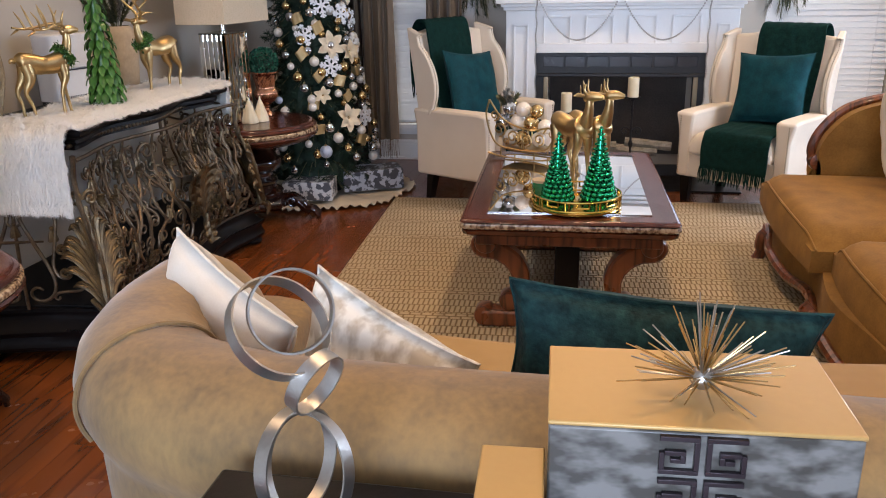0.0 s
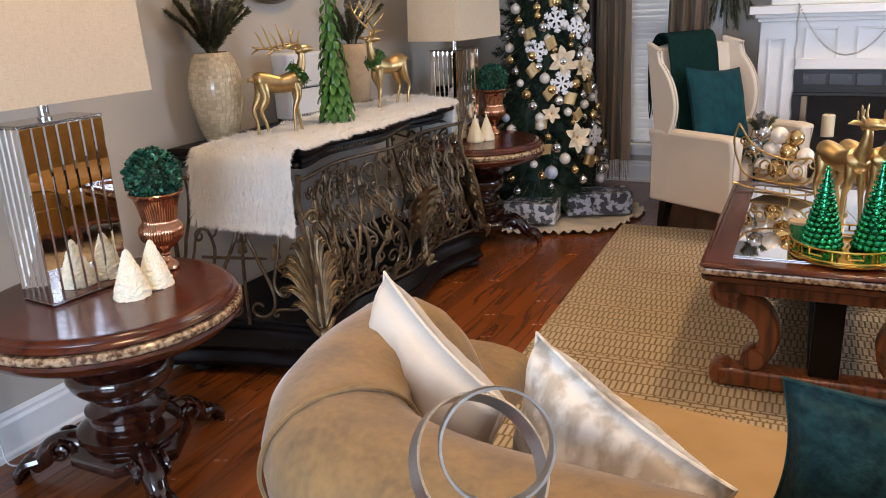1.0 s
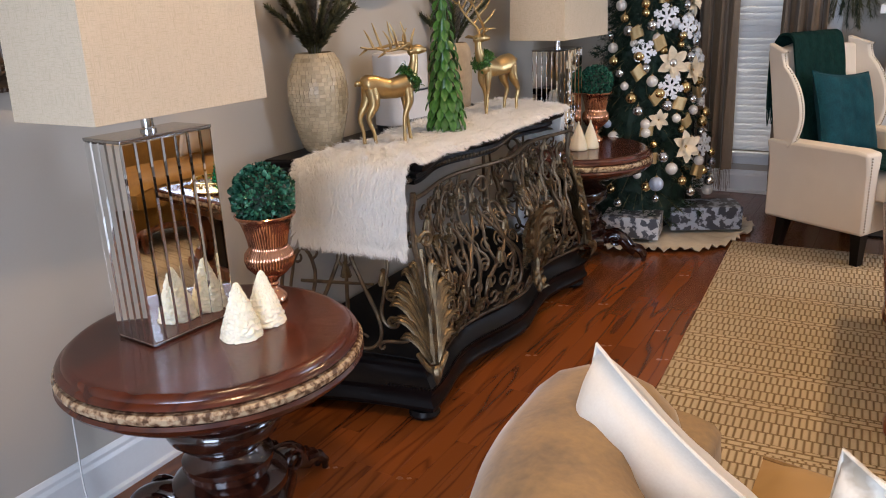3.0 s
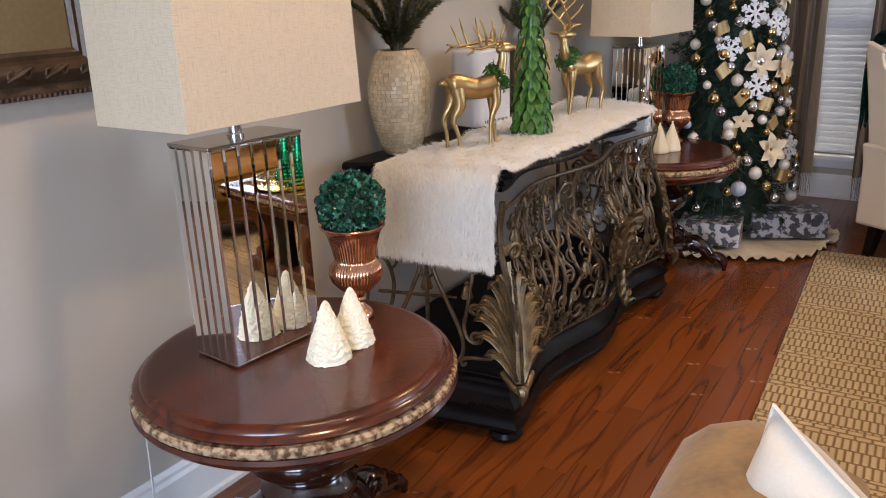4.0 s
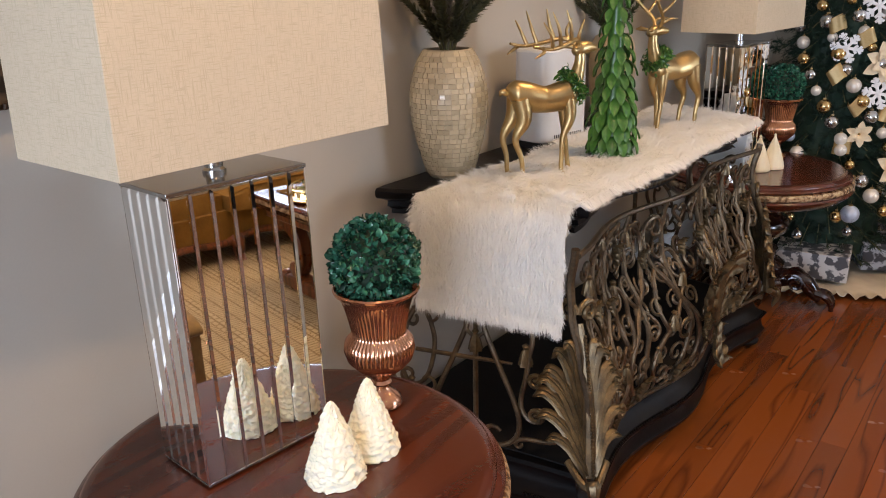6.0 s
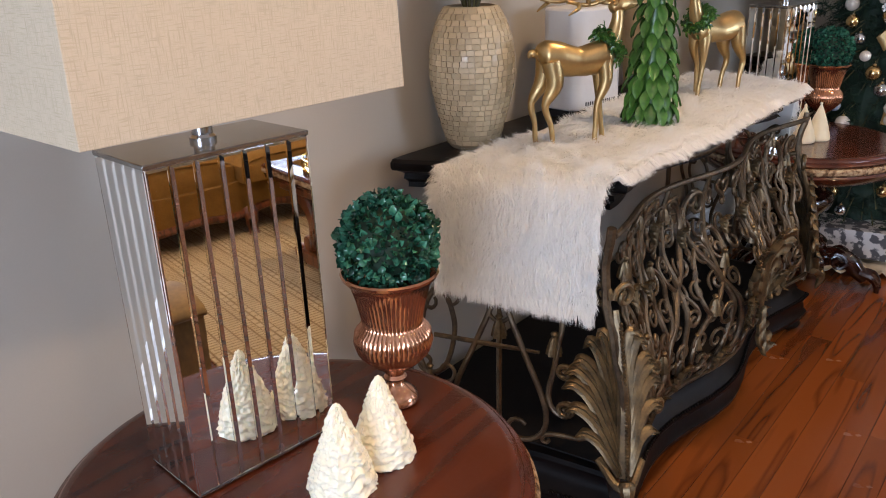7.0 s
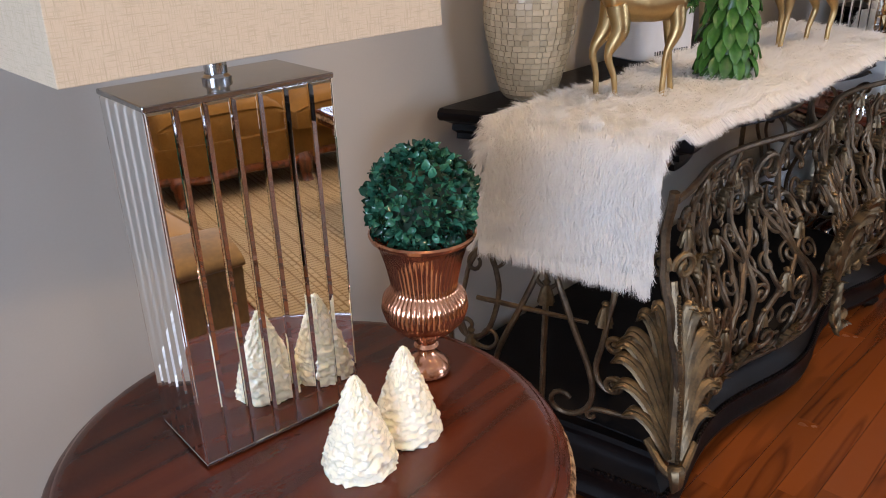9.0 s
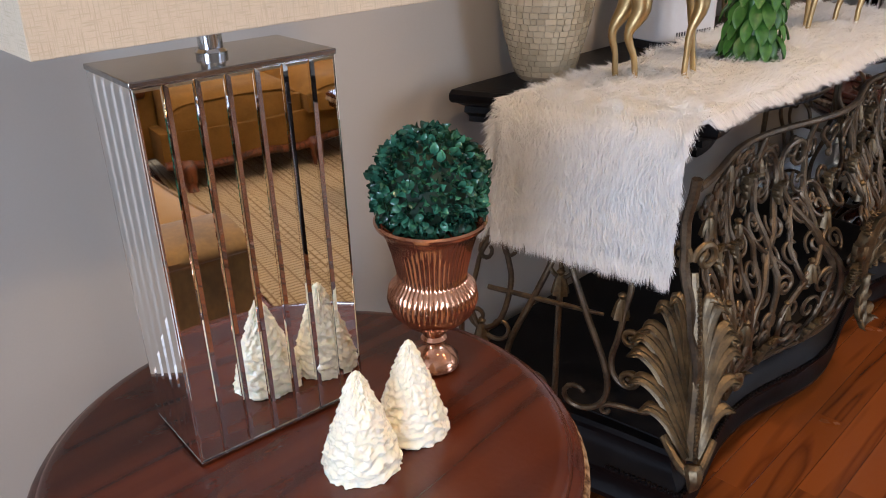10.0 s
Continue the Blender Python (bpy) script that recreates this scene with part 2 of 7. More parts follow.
SOFA = material("taupe_gold_velvet", (0.32, 0.198, 0.08), 0.7, color2=(0.155, 0.104, 0.056), scale=9, fine=70, bump=0.05, sheen=0.35, specular=0.15, stretch=(1, 1, 0.55))
BROWNSUEDE = material("caramel_suede", (0.28, 0.145, 0.036), 0.8, color2=(0.17, 0.084, 0.021), scale=9, fine=120, bump=0.05, sheen=0.04, specular=0.12)
LINEN = material("cream_linen", (0.68, 0.585, 0.47), 0.85, color2=(0.62, 0.53, 0.42), scale=5, fine=420, bump=0.05, specular=0.2)
WHITEPILLOW = material("ivory_satin", (0.68, 0.62, 0.53), 0.55, color2=(0.60, 0.53, 0.44), scale=16, fine=240, bump=0.03, sheen=0.3)
CRUSHED = spotted("crushed_velvet", (0.46, 0.39, 0.30), (0.72, 0.67, 0.58), 24, 0.42, 0.58, 0.55, stretch=(1, 1, 0.6), bump=0.06)
TEAL = material("teal_velvet", (0.006, 0.058, 0.070), 0.7, color2=(0.002, 0.022, 0.028), scale=14, fine=120, bump=0.06, sheen=0.02, specular=0.12)
QUILTTEAL = material("quilted_teal_velvet", (0.018, 0.060, 0.058), 0.7, color2=(0.0015, 0.008, 0.010), scale=34, fine=80, bump=0.5, sheen=0.02, specular=0.15)
THROW = material("dark_green_knit", (0.006, 0.030, 0.024), 0.95, color2=(0.002, 0.012, 0.010), scale=30, fine=120, bump=0.2, specular=0.1)
SHADE = weave("glitter_linen_shade", (0.66, 0.545, 0.395), (0.54, 0.44, 0.305), 640)
FUR = material("ivory_faux_fur", (0.985, 0.98, 0.965), 0.6, color2=(0.975, 0.965, 0.94), scale=10, fine=120, bump=0.02, specular=0.2)


def let_light_through(m, share):
    """Thin pale fibres pass part of the light on."""
    n, l, b = nodes_of(m)
    tr, mx = n.new("ShaderNodeBsdfTranslucent"), n.new("ShaderNodeMixShader")
    out = b.outputs[0].links[0].to_socket
    l.new(b.inputs["Base Color"].links[0].from_socket, tr.inputs[0])
    mx.inputs[0].default_value = share
    l.new(b.outputs[0], mx.inputs[1])
    l.new(tr.outputs[0], mx.inputs[2])
    l.new(mx.outputs[0], out)


let_light_through(FUR, 0.55)
COPPER = material("mercury_copper", (0.66, 0.34, 0.21), 0.16, 0.95, color2=(0.50, 0.22, 0.12), scale=30, fine=140, bump=0.02, rough_var=0.12)
CANDLE = material("glitter_ivory_wax", (0.92, 0.87, 0.72), 0.22, color2=(0.88, 0.81, 0.60), scale=40, fine=300, bump=0.08, subsurface=0.2)
WAX = material("ivory_wax", (0.80, 0.70, 0.50), 0.45, color2=(0.74, 0.63, 0.43), subsurface=0.2)
BOXWOOD = material("boxwood_leaf", (0.048, 0.18, 0.105), 0.24, color2=(0.008, 0.045, 0.030), scale=30, fine=90, bump=0.02)
LEAFGREEN = material("painted_green_leaf", (0.062, 0.165, 0.022), 0.35, color2=(0.014, 0.062, 0.012), scale=24, fine=90, bump=0.03, piece=0.25)
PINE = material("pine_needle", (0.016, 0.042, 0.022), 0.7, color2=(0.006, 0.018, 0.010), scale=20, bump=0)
SAGE = material("dried_sage_sprig", (0.15, 0.145, 0.065), 0.8, color2=(0.06, 0.06, 0.03), scale=20, bump=0)
FROST = material("frosted_twig", (0.38, 0.35, 0.30), 0.8, color2=(0.17, 0.155, 0.125), scale=20, bump=0)
PEARL = material("mother_of_pearl_tile", (0.62, 0.53, 0.37), 0.24, color2=(0.46, 0.37, 0.24), scale=9, fine=60, bump=0.02, coat=0.4, piece=0.16)
GROUT = material("tile_grout", (0.52, 0.43, 0.30), 0.8)
STONE = material("tan_stone", (0.48, 0.37, 0.24), 0.7, color2=(0.35, 0.26, 0.16), scale=18, fine=70, bump=0.12)
GREYBOX = material("pale_grey_plastic", (0.60, 0.59, 0.58), 0.4, color2=(0.56, 0.55, 0.54), bump=0.01)
BLACK = material("black_metal", (0.016, 0.016, 0.018), 0.45, color2=(0.008, 0.008, 0.010))
SOOT = material("firebox_brick", (0.10, 0.085, 0.075), 0.9, color2=(0.045, 0.04, 0.036), scale=6, bump=0.2)
DARKGLASS = material("dark_vent", (0.03, 0.03, 0.035), 0.25)
CURTAIN = material("bronze_curtain", (0.215, 0.145, 0.088), 0.6, color2=(0.15, 0.10, 0.06), scale=3, fine=240, bump=0.03, sheen=0.3, stretch=(1, 1, 0.1))
DRAPE = material("dark_brown_drape", (0.05, 0.03, 0.022), 0.7, color2=(0.03, 0.018, 0.014), sheen=0.2)
SLAT = material("white_blind_slat", (0.80, 0.80, 0.80), 0.5, color2=(0.76, 0.76, 0.76), bump=0.005)
SKIRT = material("ivory_tree_skirt", (0.62, 0.54, 0.42), 0.85, color2=(0.52, 0.44, 0.33), scale=14, fine=180, bump=0.1)
LEOPARD = spotted("snow_leopard_paper", (0.60, 0.58, 0.57), (0.075, 0.075, 0.085), 26, 0.47, 0.53, 0.45, bump=0.01)
LEOPARDBLUE = spotted("blue_leopard_paper", (0.38, 0.42, 0.50), (0.045, 0.05, 0.065), 24, 0.46, 0.52, 0.45, bump=0.01)
GREENGLASS = material("green_mercury_glass", (0.03, 0.42, 0.20), 0.12, 0.9, color2=(0.01, 0.24, 0.11), scale=30, bump=0.01)
SILVERBRUSH = material("brushed_silver_leaf", (0.46, 0.44, 0.41), 0.38, 0.95, color2=(0.40, 0.37, 0.33), scale=40, fine=200, bump=0.05, stretch=(0.3, 1, 1))
GOLDPAPER = material("satin_gold_lid", (0.58, 0.36, 0.13), 0.38, 0.2, color2=(0.54, 0.33, 0.115), scale=3, bump=0.01)
SILVERVELVET = spotted("silver_crushed_velvet", (0.062, 0.057, 0.048), (0.21, 0.20, 0.18), 42, 0.42, 0.62, 0.35, stretch=(0.5, 1, 1), bump=0.05)
BRONZEKEY = material("dark_bronze_key", (0.06, 0.045, 0.05), 0.35, 0.6)
BALLGOLD = material("gold_bauble", (0.70, 0.50, 0.24), 0.2, 0.95, color2=(0.58, 0.39, 0.17), scale=30, bump=0.01)
BALLWHITE = material("pearl_bauble", (0.78, 0.73, 0.66), 0.25, 0.2, color2=(0.66, 0.60, 0.52), scale=30, bump=0.01)
BALLSILVER = material("silver_bauble", (0.70, 0.70, 0.72), 0.15, 0.95, scale=30, bump=0.01)
BALLBLUE = material("pale_blue_bauble", (0.50, 0.55, 0.66), 0.3, 0.1, scale=30, bump=0.01)
SNOW = material("glitter_white_snowflake", (0.82, 0.82, 0.82), 0.4, scale=60, bump=0.04)
CREAMPETAL = material("cream_poinsettia", (0.74, 0.62, 0.44), 0.55, color2=(0.62, 0.49, 0.31), scale=18, bump=0.02)
RIBBON = material("gold_mesh_ribbon", (0.46, 0.33, 0.15), 0.4, 0.4, color2=(0.33, 0.22, 0.09), scale=20, fine=220, bump=0.06)
CORD = material("clear_white_cord", (0.66, 0.65, 0.63), 0.4, bump=0)
RUG = rug_material("woven_jute")
WICK = material("black_wick", (0.02, 0.018, 0.016), 0.9)
GREENCANDLE = material("green_glass_jar", (0.02, 0.16, 0.06), 0.1, coat=0.5, bump=0)
NAIL = material("brass_nail", (0.36, 0.28, 0.18), 0.35, 0.9, bump=0)
ARTWORK = material("picture_canvas", (0.22, 0.165, 0.085), 0.5, color2=(0.15, 0.11, 0.055), scale=3, bump=0.03)

islands(BOXWOOD, 0.22, 1.75)
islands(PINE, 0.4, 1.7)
islands(SAGE, 0.5, 1.5)
islands(FROST, 0.5, 1.5)
islands(FUR, 0.96, 1.02)
islands(LEAFGREEN, 0.7, 1.4)
islands(PEARL, 0.85, 1.12)

# ---- mesh tools ----


class G:
    """Vertices and faces that grow into one mesh."""

    def __init__(self):
        self.v, self.f = [], []

    def add(self, v, f, m=None):
        k = len(self.v)
        self.v += [tuple(m @ Vector(p)) for p in v] if m else [tuple(p) for p in v]
        self.f += [tuple(i + k for i in q) for q in f]
        return self

    def box(self, x0, x1, y0, y1, z0, z1, m=None):
        v = [(x, y, z) for x in (x0, x1) for y in (y0, y1) for z in (z0, z1)]
        return self.add(v, [(0, 1, 3, 2), (4, 6, 7, 5), (0, 4, 5, 1), (2, 3, 7, 6), (0, 2, 6, 4), (1, 5, 7, 3)], m)

    def lathe(self, prof, seg=32, m=None, flute=0, depth=0.0, squash=1.0, span=None):
        """Turns (radius, height) pairs round z. flute: number of flutes; span: the rows that carry them."""
        v, f = [], []
        for j, (r, z) in enumerate(prof):
            for i in range(seg):
                a = 2 * math.pi * i / seg
                rr = r * (1 + depth * math.cos(flute * a)) if flute and (span is None or span[0] <= j <= span[1]) else r
                v.append((rr * math.cos(a), rr * math.sin(a) * squash, z))
        for j in range(len(prof) - 1):
            for i in range(seg):
                k = (i + 1) % seg
                f.append((j * seg + i, j * seg + k, (j + 1) * seg + k, (j + 1) * seg + i))
        f.append(tuple(reversed(range(seg))))
        f.append(tuple((len(prof) - 1) * seg + i for i in range(seg)))
        return self.add(v, f, m)

    def tube(self, pts, r, seg=6, m=None, flat=1.0):
        """A rod along points; r is one radius or one for each point."""
        pts = [Vector(p) for p in pts]
        rs = r if isinstance(r, (list, tuple)) else [r] * len(pts)
        v, f, side = [], [], None
        for i, p in enumerate(pts):
            d = (pts[min(i + 1, len(pts) - 1)] - pts[max(i - 1, 0)])
            d = d.normalized() if d.length > 1e-9 else Vector((0, 0, 1))
            if side is None:
                side = d.orthogonal().normalized()
            side = side - d * side.dot(d)
            side = side.normalized() if side.length > 1e-6 else d.orthogonal().normalized()
            up = d.cross(side)
            for k in range(seg):
                a = 2 * math.pi * k / seg
                v.append(p + (side * math.cos(a) + up * math.sin(a) * flat) * rs[i])
        n = len(pts)
        for i in range(n - 1):
            for k in range(seg):
                q = (k + 1) % seg
                f.append((i * seg + k, i * seg + q, (i + 1) * seg + q, (i + 1) * seg + k))
        f.append(tuple(reversed(range(seg))))
        f.append(tuple((n - 1) * seg + k for k in range(seg)))
        return self.add(v, f, m)

    def ball(self, c, r, seg=12, rows=8, m=None, sz=1.0):
        prof = [(r * math.sin(math.pi * (j + 0.02) / (rows + 0.04)), -r * sz * math.cos(math.pi * (j + 0.02) / (rows + 0.04))) for j in range(rows + 1)]
        mm = Matrix.Translation(c)
        return self.lathe(prof, seg, (m @ mm) if m else mm)

    def grid(self, fn, nu, nv, thick=None, m=None):
        """A sheet fn(u, v) with u, v from 0 to 1; thick: fn(u, v, side) builds both sides of a closed shell."""
        v, f = [], []
        for s in ((0, 1) if thick else (0,)):
            for i in range(nu + 1):
                for j in range(nv + 1):
                    v.append(fn(i / nu, j / nv, s) if thick else fn(i / nu, j / nv))
        w = nv + 1
        for i in range(nu):
            for j in range(nv):
                f.append((i * w + j, (i + 1) * w + j, (i + 1) * w + j + 1, i * w + j + 1))
        if thick:
            k = (nu + 1) * w
            f += [tuple(k + a for a in reversed(q)) for q in list(f)]
            rim = [i * w for i in range(nu + 1)] + [nu * w + j for j in range(1, w)] + [i * w + nv for i in range(nu - 1, -1, -1)] + [j for j in range(nv - 1, 0, -1)]
            for a, b in zip(rim, rim[1:] + rim[:1]):
                f.append((b, a, a + k, b + k))
        return self.add(v, f, m)

    def prism(self, outline, z0, z1, m=None):
        """A flat outline in x, y raised from z0 to z1."""
        n = len(outline)
        v = [(x, y, z0) for x, y in outline] + [(x, y, z1) for x, y in outline]
        f = [tuple(reversed(range(n))), tuple(range(n, 2 * n))] + [(i, (i + 1) % n, n + (i + 1) % n, n + i) for i in range(n)]
        return self.add(v, f, m)

    def mesh(self, name, mat, smooth=True, angle=40):
        me = bpy.data.meshes.new(name)
        me.from_pydata(self.v, [], self.f)
        me.materials.append(mat)
        bm = bmesh.new()
        bm.from_mesh(me)
        bmesh.ops.recalc_face_normals(bm, faces=bm.faces)
        if smooth:
            lim = radians(angle)
            for fc in bm.faces:
                fc.smooth = True
            for e in bm.edges:
                e.smooth = len(e.link_faces) == 2 and e.calc_face_angle(0) < lim
        bm.to_mesh(me)
        bm.free()
        return me


def part(name, g, mat, parent=None, label="", m=None, smooth=True, bevel=0.0, angle=40):
    """One mesh object out of g, under a thing or a part."""
    ob = new(name, g.mesh(name, mat, smooth, angle) if isinstance(g, G) else g)
    if parent:
        ob.parent = parent
    if m:
        ob.matrix_basis = m
    if bevel:
        b = ob.modifiers.new("bevel", 'BEVEL')
        b.width, b.segments, b.limit_method, b.angle_limit = bevel, 2, 'ANGLE', radians(35)
    return tagged(ob, label)


def thing(name, m, label, category, group="", kind=""):
    ob = new(name)
    ob.empty_display_size = 0.05
    ob.matrix_basis = m
    return tagged(ob, label, category, group, kind)


def single(name, g, mat, label, category, m=None, group="", bevel=0.0, kind="", smooth=True, angle=40):
    ob = part(name, g, mat, None, "", m, smooth, bevel, angle)
    return tagged(ob, label, category, group, kind)


def structure(name, g, mat, label="", bevel=0.0, smooth=False):
    return single(name, g, mat, label, "", None, "", bevel, "structure", smooth)


def arc(cx, cy, r, a0, a1, n=12):
    return [(cx + r * math.cos(radians(a0 + (a1 - a0) * i / n)), cy + r * math.sin(radians(a0 + (a1 - a0) * i / n))) for i in range(n + 1)]


def spiral(cx, cy, r0, r1, a0, a1, n=18):
    """A scroll in the plane: radius from r0 to r1 while the angle goes from a0 to a1 degrees."""
    out = []
    for i in range(n + 1):
        t = i / n
        a, r = radians(a0 + (a1 - a0) * t), r0 + (r1 - r0) * t
        out.append((cx + r * math.cos(a), cy + r * math.sin(a)))
    return out


def smooth_line(pts, n=6):
    """Catmull-Rom through points of any dimension."""
    p = [Vector(q) for q in pts]
    p = [p[0] * 2 - p[1]] + p + [p[-1] * 2 - p[-2]]
    out = []
    for i in range(1, len(p) - 2):
        for k in range(n):
            t = k / n
            a, b, c, d = p[i - 1], p[i], p[i + 1], p[i + 2]
            out.append(0.5 * ((2 * b) + (c - a) * t + (2 * a - 5 * b + 4 * c - d) * t * t + (3 * b - a - 3 * c + d) * t ** 3))
    out.append(p[-2])
    return out

# ---- the room ----
XW, X1, Y0, Y1, H = -0.09, 5.05, -2.35, 6.92, 2.70
structure("floor", G().box(-0.3, X1 + 0.2, Y0 - 0.2, Y1 + 0.2, -0.12, -0.012), JOINT, "dark joints under polished red oak strip floor")
structure("ceiling", G().box(-0.3, X1 + 0.2, Y0 - 0.2, Y1 + 0.2, H, H + 0.15), CEIL, "matt off-white ceiling")
structure("wall_west", G().box(XW - 0.15, XW, Y0 - 0.15, Y1 + 0.15, -0.02, H), WALL, "plain greige painted wall behind the console")


def wall_with_openings(name, axis, at, thick, a0, a1, openings, label):
    """A wall along x or y from a0 to a1 with (start, end, sill, head) openings through it."""
    g = G()

    def bit(u0, u1, z0, z1):
        if u1 - u0 > 1e-4 and z1 - z0 > 1e-4:
            g.box(*((u0, u1, at, at + thick) if axis == 'x' else (at, at + thick, u0, u1)), z0, z1)
    u = a0
    for o0, o1, z0, z1 in sorted(openings):
        bit(u, o0, -0.02, H)
        bit(o0, o1, -0.02, z0)
        bit(o0, o1, z1, H)
        u = o1
    bit(u, a1, -0.02, H)
    return structure(name, g, WALL, label)


wall_with_openings("wall_north", 'x', Y1, 0.15, XW, X1, [(0.72, 1.42, 0.30, 2.15), (3.75, 4.55, 0.30, 2.15)], "greige painted wall with two windows")
wall_with_openings("wall_east", 'y', X1, 0.15, Y0 - 0.15, Y1 + 0.15, [(3.6, 5.6, 0.5, 2.2)], "greige painted wall with a wide window")
wall_with_openings("wall_south", 'x', Y0 - 0.15, 0.15, XW, X1, [(0.9, 3.5, 0.5, 2.3)], "greige painted wall with a wide window")
structure("ground", G().box(-60, 60, -60, 60, -0.6, -0.45), STONE, "pale ground outside the windows")


def baseboard(name, g):
    return structure(name, g, WHITE, "white painted moulded baseboard", 0.004)


def skirting(prof, a, b, inward):
    """A moulded strip from a to b on the floor; prof is (depth, height)."""
    a, b, n = Vector(a), Vector(b), Vector(inward)
    g = G()
    v = []
    for p in (a, b):
        v += [tuple(p + n * d + Vector((0, 0, z))) for d, z in prof]
    k = len(prof)
    f = [(i, (i + 1) % k, k + (i + 1) % k, k + i) for i in range(k)] + [tuple(range(k)), tuple(range(k, 2 * k))]
    return g.add(v, f)


BASEPROF = [(0, 0), (0.030, 0), (0.030, 0.018), (0.018, 0.024), (0.018, 0.125), (0.012, 0.138), (0.012, 0.150), (0.004, 0.165), (0, 0.165)]
baseboard("baseboard", skirting(BASEPROF, (XW, Y0, -0.002), (XW, Y1, -0.002), (1, 0, 0)))
baseboard("baseboard", skirting(BASEPROF, (XW, Y1, -0.002), (1.72, Y1, -0.002), (0, -1, 0)))
baseboard("baseboard", skirting(BASEPROF, (3.52, Y1, -0.002), (X1, Y1, -0.002), (0, -1, 0)))
baseboard("baseboard", skirting(BASEPROF, (X1, Y0, -0.002), (X1, Y1, -0.002), (-1, 0, 0)))


def blind_window(name, x0, x1, z0, z1):
    """A window in the north wall with its frame, glass and lowered slat blind."""
    w = thing(name, pose(x0, Y1, z0), "white framed window with a lowered white slat blind", "window", kind="structure")
    wd, ht = x1 - x0, z1 - z0
    fr = G()
    for bx in ((-0.09, 0.0, -0.09, ht + 0.09), (wd, wd + 0.09, -0.09, ht + 0.09), (0, wd, ht, ht + 0.09), (0, wd, -0.09, 0.0)):
        fr.box(bx[0], bx[1], -0.022, -0.002, bx[2], bx[3])
    part("window_frame", fr, WHITE, w, "white painted casing", smooth=False, bevel=0.003)
    part("window_sill", G().box(-0.12, wd + 0.12, -0.07, -0.023, -0.03, 0.0), WHITE, w, bevel=0.004)
    sash = G()
    for bx in ((0, 0.05, 0, ht), (wd - 0.05, wd, 0, ht), (0.05, wd - 0.05, 0, 0.06), (0.05, wd - 0.05, ht - 0.06, ht), (0.05, wd - 0.05, ht / 2 - 0.03, ht / 2 + 0.03)):
        sash.box(bx[0], bx[1], 0.09, 0.13, bx[2], bx[3])
    part("sash", sash, WHITE, w, smooth=False, bevel=0.002)
    gl = bpy.data.materials.get("window_glass") or bpy.data.materials.new("window_glass")
    gl.use_nodes = True
    p = gl.node_tree.nodes["Principled BSDF"]
    p.inputs["Transmission Weight"].default_value, p.inputs["Roughness"].default_value, p.inputs["IOR"].default_value = 1.0, 0.0, 1.45
    pane = part("pane", G().box(0.05, wd - 0.05, 0.105, 0.111, 0.06, ht - 0.06), gl, w)
    pane.visible_shadow = False
    tilt = Matrix.Rotation(radians(62), 4, 'X')
    me = G().box(0.012, wd - 0.012, -0.024, 0.024, -0.0012, 0.0012).mesh("slat", SLAT, False)
    z, i = 0.045, 0
    while z < ht - 0.05:
        part("slat", me, SLAT, w, m=Matrix.Translation((0, 0.045, z)) @ tilt @ Matrix.Rotation(radians(random.uniform(-1.5, 1.5)), 4, 'X'))
        z += 0.042
    part("bottom_rail", G().box(0.01, wd - 0.01, 0.02, 0.07, 0.004, 0.026), SLAT, w, bevel=0.003)
    part("head_rail", G().box(0.005, wd - 0.005, 0.015, 0.08, ht - 0.05, ht - 0.003), SLAT, w, bevel=0.003)
    for lx in (0.12, wd - 0.12):
        part("lift_cord", G().tube([(lx, 0.018, 0.02), (lx, 0.018, ht - 0.04)], 0.0012, 5), SLAT, w)
    return w


blind_window("window_1", 0.72, 1.42, 0.30, 2.15)
blind_window("window_2", 3.75, 4.55, 0.30, 2.15)


def plain_window(name, m, wd, ht, label):
    w = thing(name, m, label, "window", kind="structure")
    fr = G()
    for bx in ((-0.09, 0.0, -0.09, ht + 0.09), (wd, wd + 0.09, -0.09, ht + 0.09), (0, wd, ht, ht + 0.09), (0, wd, -0.09, 0.0)):
        fr.box(bx[0], bx[1], -0.022, -0.002, bx[2], bx[3])
    part("window_frame", fr, WHITE, w, smooth=False, bevel=0.003)
    sash = G()
    for k in range(4):
        x = wd * k / 3
        sash.box(max(x - 0.03, 0), min(x + 0.03, wd), 0.1, 0.14, 0, ht)
    part("sash", sash, WHITE, w, smooth=False)
    return w


plain_window("window_3", pose(X1, 5.6, 0.5, 0, 0, -90), 2.0, 1.7, "wide white framed window in the side wall")
plain_window("window_4", pose(3.5, Y0, 0.5, 0, 0, 180), 2.6, 1.8, "wide white framed window in the rear wall")


